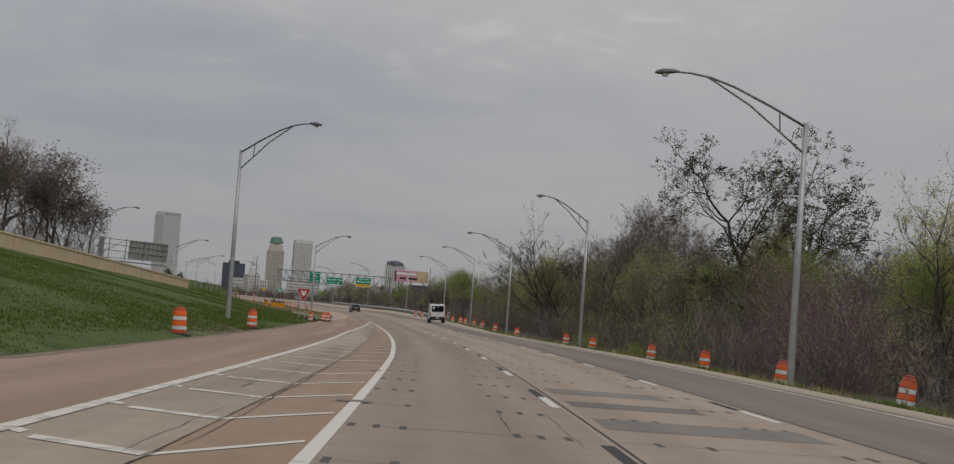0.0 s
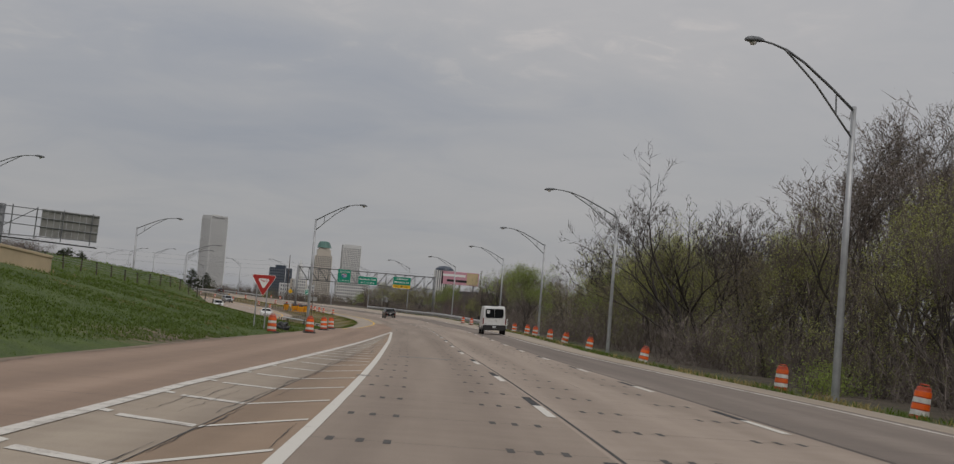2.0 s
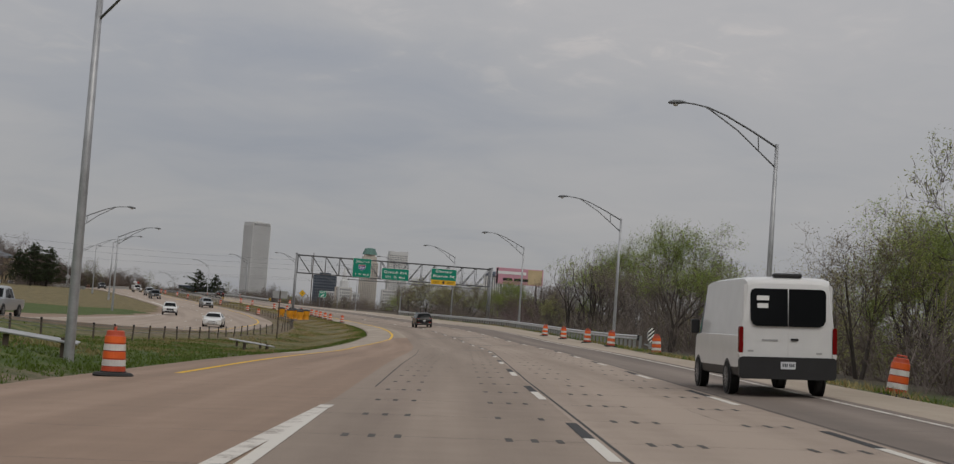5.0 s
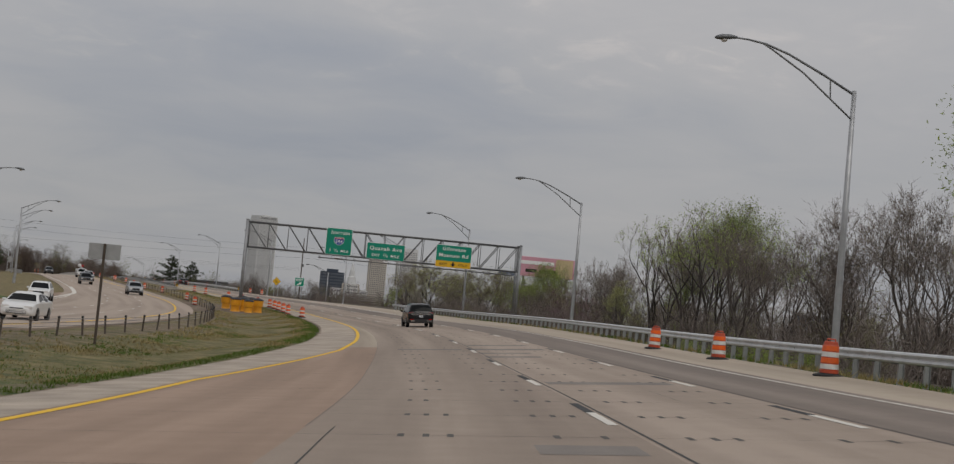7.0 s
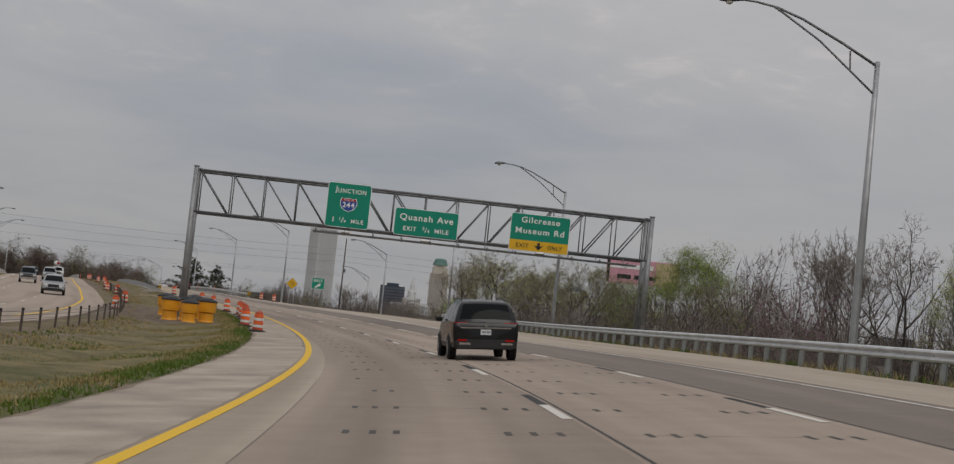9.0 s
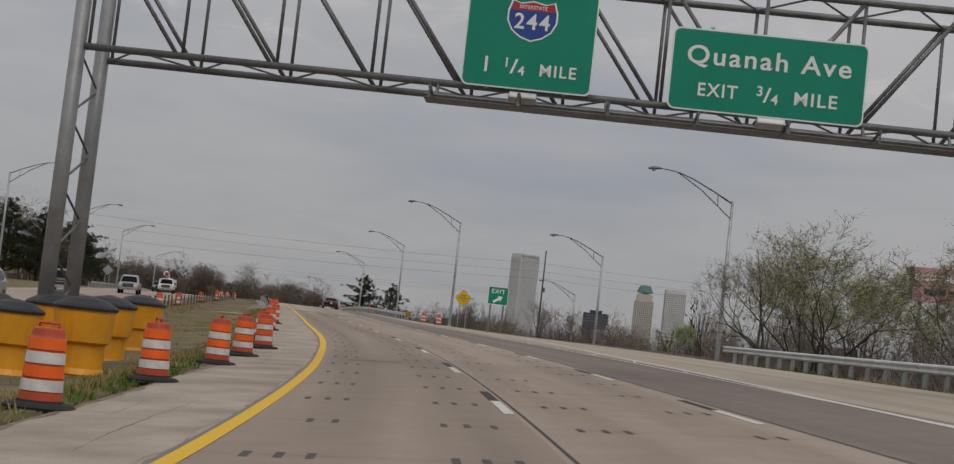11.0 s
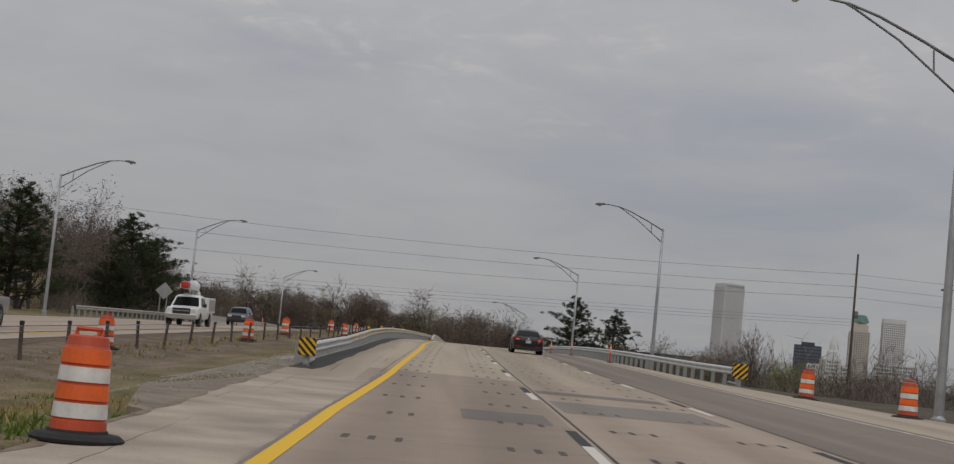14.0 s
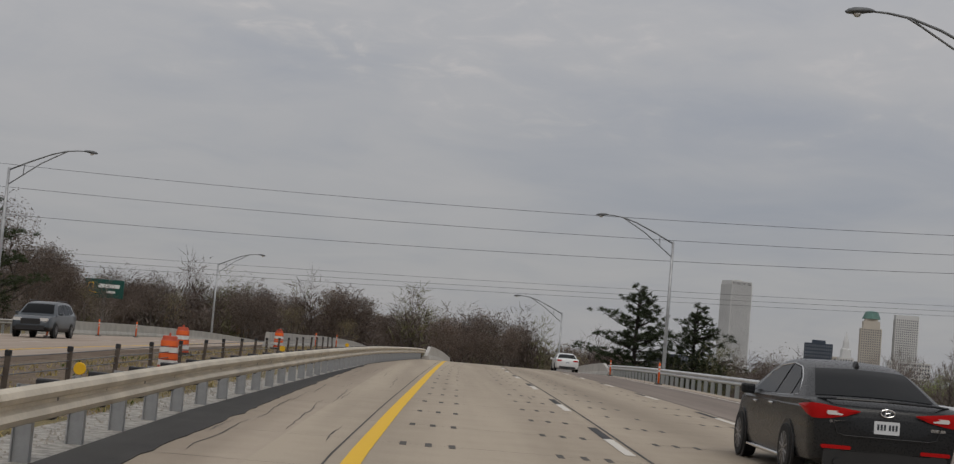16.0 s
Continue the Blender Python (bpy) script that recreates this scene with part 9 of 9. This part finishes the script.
grey_sedan(on_road(559.3, 5.32))
white_van(on_road(198.0, 7.15))
suv(on_road(345.0, 2.75), M_PBLACK, "black sport utility vehicle with roof rails")
front_sedan(on_road(658, 10.2), M_PWHITE, "white sedan driving ahead")
pickup(on_road(258.0, -28.3, True, True), M_PSILVER, "silver pickup truck on the far slip road")
front_sedan(on_road(313.0, -20.8, True, True), M_PWHITE, "white sedan coming the other way")
suv(on_road(372.0, -28.0, True, True), M_PWHITE, "white sport utility vehicle coming the other way")
pickup(on_road(490.0, -20.5, True, True), M_PSLATE, "dark pickup truck coming the other way")
pickup(on_road(522.0, -17.5, True, True), M_PSILVER, "silver pickup truck coming the other way")
bucket_truck(on_road(561.0, -15.8, True, True))
suv(on_road(613.0, -19.7, True, True), M_PSLATE, "dark sport utility vehicle coming the other way")
suv(on_road(437.0, -17.5, True, True), M_PSILVER, "silver sport utility vehicle coming the other way")


# ---- grass blades on the verges: uncountable, joined ----
M_BLADEG = leaf("green_grass_blade", (0.088, 0.132, 0.015), 0.25)
M_BLADES = leaf("straw_grass_blade", (0.31, 0.245, 0.10), 0.35)
M_BLADEB = leaf("brown_dead_grass", (0.21, 0.16, 0.08), 0.35)


def grass(label, s0, s1, inner_edge, depth, dense, seed, straw_of, high=0.16, side=-1, fringe=0.0):
    """Tufts of three crossing blades; straw_of gives the share of dead grass along the road."""
    r = random.Random(seed)
    n = int((s1 - s0) * depth * dense)
    sets = {0: ([], []), 1: ([], []), 2: ([], [])}
    S = np.array([r.uniform(s0, s1) for _ in range(n)])
    D = np.array([r.random() ** 1.25 * depth for _ in range(n)])
    ragged = np.array([0.45 * noise.noise((v * 0.35, 0.0, 5.0)) + 0.3 * noise.noise((v * 1.3, 0.0, 8.0)) for v in S])
    U = inner_edge(S) + side * (D - fringe * np.clip(ragged, -0.2, 0.5) * np.exp(-D))
    X, Y = xy(S, U)
    Z = ground_at(X, Y)
    for s, u, x, y, z, d in zip(S, U, X, Y, Z, D):
        if s > 200 and opp_far(s) - 0.3 < u < opp_near(s) + 0.4:
            continue
        if 235 < s < 505 and u < opp_near(s) + 5.0 and r.random() < 0.65:
            continue
        if 391 < s < 428 and u < -5.6 and r.random() < 0.9:
            continue
        if 488 < s < 516 and -6.4 < u < -2:
            continue
        patchy = noise.noise((x * 0.22, y * 0.22, 3.0)) + 0.6 * noise.noise((x * 0.9, y * 0.9, 9.0))
        if d < 0.6 and r.random() < 0.45 - 0.5 * d + 0.4 * patchy:
            continue
        q = straw_of(s) + 0.55 * patchy + r.uniform(-0.15, 0.15) - 0.45 * fringe * math.exp(-(d / 0.8) ** 2)
        k = 0 if q < 0.42 else 1 if q < 0.85 or r.random() < 0.5 else 2
        V, F = sets[k]
        h = high * r.uniform(0.5, 1.5) * (1 + 0.8 * max(0, patchy))
        for _ in range(4):
            a = r.uniform(0, 6.28)
            w = r.uniform(0.010, 0.030)
            ox, oy = r.gauss(0, 0.07), r.gauss(0, 0.07)
            lean = r.uniform(0.2, 1.6) * h
            i = len(V)
            V.extend([(x + ox - w * math.sin(a), y + oy + w * math.cos(a), z - 0.02), (x + ox + w * math.sin(a), y + oy - w * math.cos(a), z - 0.02), (x + ox + lean * math.cos(a), y + oy + lean * math.sin(a), z + h)])
            F.append((i, i + 1, i + 2))
    for k, mat in enumerate((M_BLADEG, M_BLADES, M_BLADEB)):
        if sets[k][1]:
            tagged(new("grass", mesh_of("grass", *sets[k], mat)), label, "grass", kind="stuff")


grass("short green grass on the bank", -5, 130, lambda s: left_pave(s) - 0.4, 24, 17.0, 1, lambda s: 0.0, 0.055, fringe=0.8)
grass("tufted green and straw grass of the median", 130, 300, left_pave, 12, 12.0, 2, lambda s: float(np.interp(s, [130, 200, 300], [0.05, 0.2, 0.5])), 0.075, fringe=1.0)
grass("green grass of the hill", 130, 250, lambda s: left_pave(s) - 11, 20, 3.5, 7, lambda s: 0.05, 0.10)
grass("rough dead and green grass of the median", 300, 500, left_pave, 8, 21.0, 3, lambda s: float(np.interp(s, [300, 360, 430, 500], [0.52, 0.56, 0.7, 0.78])), 0.075, fringe=1.0)
grass("thin dry grass behind the guard rail", 500, 640, lambda s: np.full_like(s, -4.4), 6.0, 4.5, 4, lambda s: 0.72, 0.08)
grass("weedy grass beside the shoulder", 5, 430, right_pave, 3.2, 7.0, 5, lambda s: 0.4, 0.13, 1)


# ---- transverse joints and filled dowel slots, last ----
def slot_verts(s, u, wide=0.085, long_=0.52):
    out = []
    for du, ds in ((-wide / 2, -long_ / 2), (wide / 2, -long_ / 2), (wide / 2, long_ / 2), (-wide / 2, long_ / 2)):
        x, y = xy(s + ds, u + du)
        out.append((float(x), float(y), float(deck(s + ds, u + du)) + 0.003))
    return out


rs = random.Random(31)
bm = bmesh.new()
box(bm, (0.085, 0.52, 0.012), None)
SLOT_ME = bpy.data.meshes.new("dowel_slot")
bm.to_mesh(SLOT_ME); bm.free()
SLOT_ME.materials.append(M_SLOT)
V, F = [], []
JV, JF, JU = [], [], []
for k in range(-14, 150):
    s = dash_at(k / 3 - 1) + 6.4
    for lane, base in ((0, lambda v: float(lane1(v)) - 2.6), (1, lambda v: float(lane1(v)) + 1.05)):
        for group in (0.0, 1.95):
            for j in range(3):
                if rs.random() < 0.04:
                    continue
                u = base(s) + group + 0.305 * (j - 1) + rs.uniform(-0.015, 0.015)
                if lane == 0 and 330 <= s <= 560:
                    x, y = xy(s, u)
                    b = float(np.interp(s, RS, RB))
                    share("dowel_slot", SLOT_ME, road, pose(float(x), float(y), float(deck(s, u)) - 0.0025, 0, 0, heading(s)) @ pose(0, 0, 0, math.degrees(math.atan(float(deck(s + 1, u) - deck(s - 1, u)) / 2)), -b, 0))
                else:
                    n = len(V)
                    V.extend(slot_verts(s, u))
                    F.append((n, n + 1, n + 2, n + 3))
    for a, b in ((float(gore_right(s)) if s < 190 else max(-1.9, float(left_pave(s))), float(lane1(s)) + 0.12), (float(lane1(s)) + 0.24, float(lane2(s)) + 0.28), (float(lane2(s)) + 0.33, float(edge_right(s)) + 0.3), (float(left_pave(s)), float(ramp_right(s)) if s < 190 else -1.93)):
        if b - a < 0.3:
            continue
        n, m = len(JV), 5
        for i in range(m):
            u = a + (b - a) * i / (m - 1)
            for w in (-0.008, 0.008):
                x, y = xy(s + w + 0.004 * rs.uniform(-1, 1), u)
                JV.append((float(x), float(y), float(deck(s, u)) + 0.002))
        JF += [(n + 2 * i, n + 2 * i + 2, n + 2 * i + 3, n + 2 * i + 1) for i in range(m - 1)]
o = new("dowel_slot_rest", mesh_of("dowel_slot_rest", V, F, M_SLOT)); o.parent = road
tagged(o, "further dark filled dowel slots", kind="stuff")
o = new("slab_joint", mesh_of("slab_joint", JV, JF, M_SLOT)); o.parent = road
tagged(o, "thin dark joints between slabs", kind="stuff")


# ---- cracks that wander over the slabs and the shoulders ----
rc = random.Random(77)


def crack(s, u, length, along, wide):
    n = int(length / 0.35) + 2
    pts, uvs = [], []
    drift = 0.0
    for k in range(n):
        f = k / (n - 1)
        drift += rc.uniform(-0.025, 0.025)
        cs, cu = (s + length * f, u + drift) if along else (s + drift, u + length * f)
        w = 0.7 * wide * (0.35 + 0.65 * math.sin(math.pi * min(1, f * 1.1))) * rc.uniform(0.6, 1.3)
        for sg in (-1, 1):
            a, b = (cs, cu + sg * w) if along else (cs + sg * w, cu)
            x, y = xy(a, b)
            pts.append((float(x), float(y), float(deck(a, b)) + 0.0045))
            uvs.append((b, a))
    o = new("crack", mesh_of("crack", pts, [(2 * i, 2 * i + 1, 2 * i + 3, 2 * i + 2) for i in range(n - 1)], M_SEAL, uvs))
    o.parent = road


for k in range(46):
    s = rc.uniform(300, 640)
    crack(s, rc.uniform(float(left_pave(s)) + 0.25, float(yellow_at(s)) - 0.35), rc.uniform(2, 9), rc.random() < 0.75 and s > 345 or s > 400, rc.uniform(0.006, 0.014)) if s > 345 else None
for k in range(60):
    s = rc.uniform(0, 620)
    if rc.random() < 0.6:
        crack(s, rc.uniform(-1.0, 8.5), rc.uniform(2, 7), True, rc.uniform(0.005, 0.011))
    else:
        crack(s, rc.choice([-1.2, 2.4, 2.6]), rc.uniform(1.2, 2.8), False, rc.uniform(0.005, 0.011))
for k in range(26):
    s = rc.uniform(0, 125)
    crack(s, rc.uniform(-3.6, -1.5), rc.uniform(2, 8), True, rc.uniform(0.005, 0.012))
for k in range(24):
    s = -8 + 5.4 * k
    crack(s, gore_seam(s) + rc.uniform(-0.12, 0.12), 6.5, True, rc.uniform(0.006, 0.018))
# the broken seam beside the nose of the gore
for k in range(9):
    crack(118 + 5.4 * k, -2.02 - 0.03 * k + rc.uniform(-0.1, 0.1), 6.0, True, rc.uniform(0.012, 0.03))

# ---- crushed stone round the rail's end and behind it ----
M_STONE = plain("crushed_limestone", (0.34, 0.31, 0.27), 0.9, vary=0.35, scale=2.0)


def bed_left(s):
    return np.interp(s, [487, 494, 500, 508, 516], [-4.0, -5.2, -6.2, -6.0, -5.2])


def bed_z(s, u):
    """The stone bed slopes from the concrete's edge down to the soil."""
    e, a = left_pave(s) + 0.02, bed_left(s)
    t = (e - u) / (e - a)
    return (1 - t) * (deck(s, e) - 0.012) + t * (land(s, a) + 0.02)


M_BED = plain("crushed_stone_bed", (0.215, 0.175, 0.135), 0.95, vary=0.4, scale=1.2, bump=0.5, fine=30)
strip("stone_bed", 487, 516, lambda s: float(bed_left(s)), lambda s: float(left_pave(s)) + 0.02, 0.0, M_BED, road, step=1.0, thick=0.3, height=bed_z)
V, F = [], []
for k in range(9000):
    if k < 4200:
        s, u = rc.gauss(501.5, 4.2), rc.uniform(-6.2, -3.6)
    else:
        s, u = rc.uniform(508, 640), -3.75 - abs(rc.gauss(0, 0.55))
    if u > float(left_pave(s)) - 0.05 and s < 505:
        continue
    x, y = xy(s, u)
    x, y = float(x), float(y)
    z = max(float(ground_at(x, y)[0]), float(deck(s, u)) + 0.012 if u > float(lrail(s)) - 1.0 and s > 503.5 else -99, float(bed_z(s, u)) if 487 < s < 516 and u > float(bed_left(s)) else -99)
    g = rc.uniform(0.010, 0.026)
    a = rc.uniform(0, 6.28)
    n = len(V)
    for j in range(3):
        V.append((x + g * math.cos(a + 2.1 * j), y + g * math.sin(a + 2.1 * j), z - 0.005))
    V.append((x + rc.uniform(-0.4, 0.4) * g, y + rc.uniform(-0.4, 0.4) * g, z + g * rc.uniform(0.7, 1.3)))
    F += [(n, n + 1, n + 3), (n + 1, n + 2, n + 3), (n + 2, n, n + 3)]
tagged(new("gravel", mesh_of("gravel", V, F, M_STONE)), "pale crushed stone behind the guard rail", "gravel", kind="stuff")
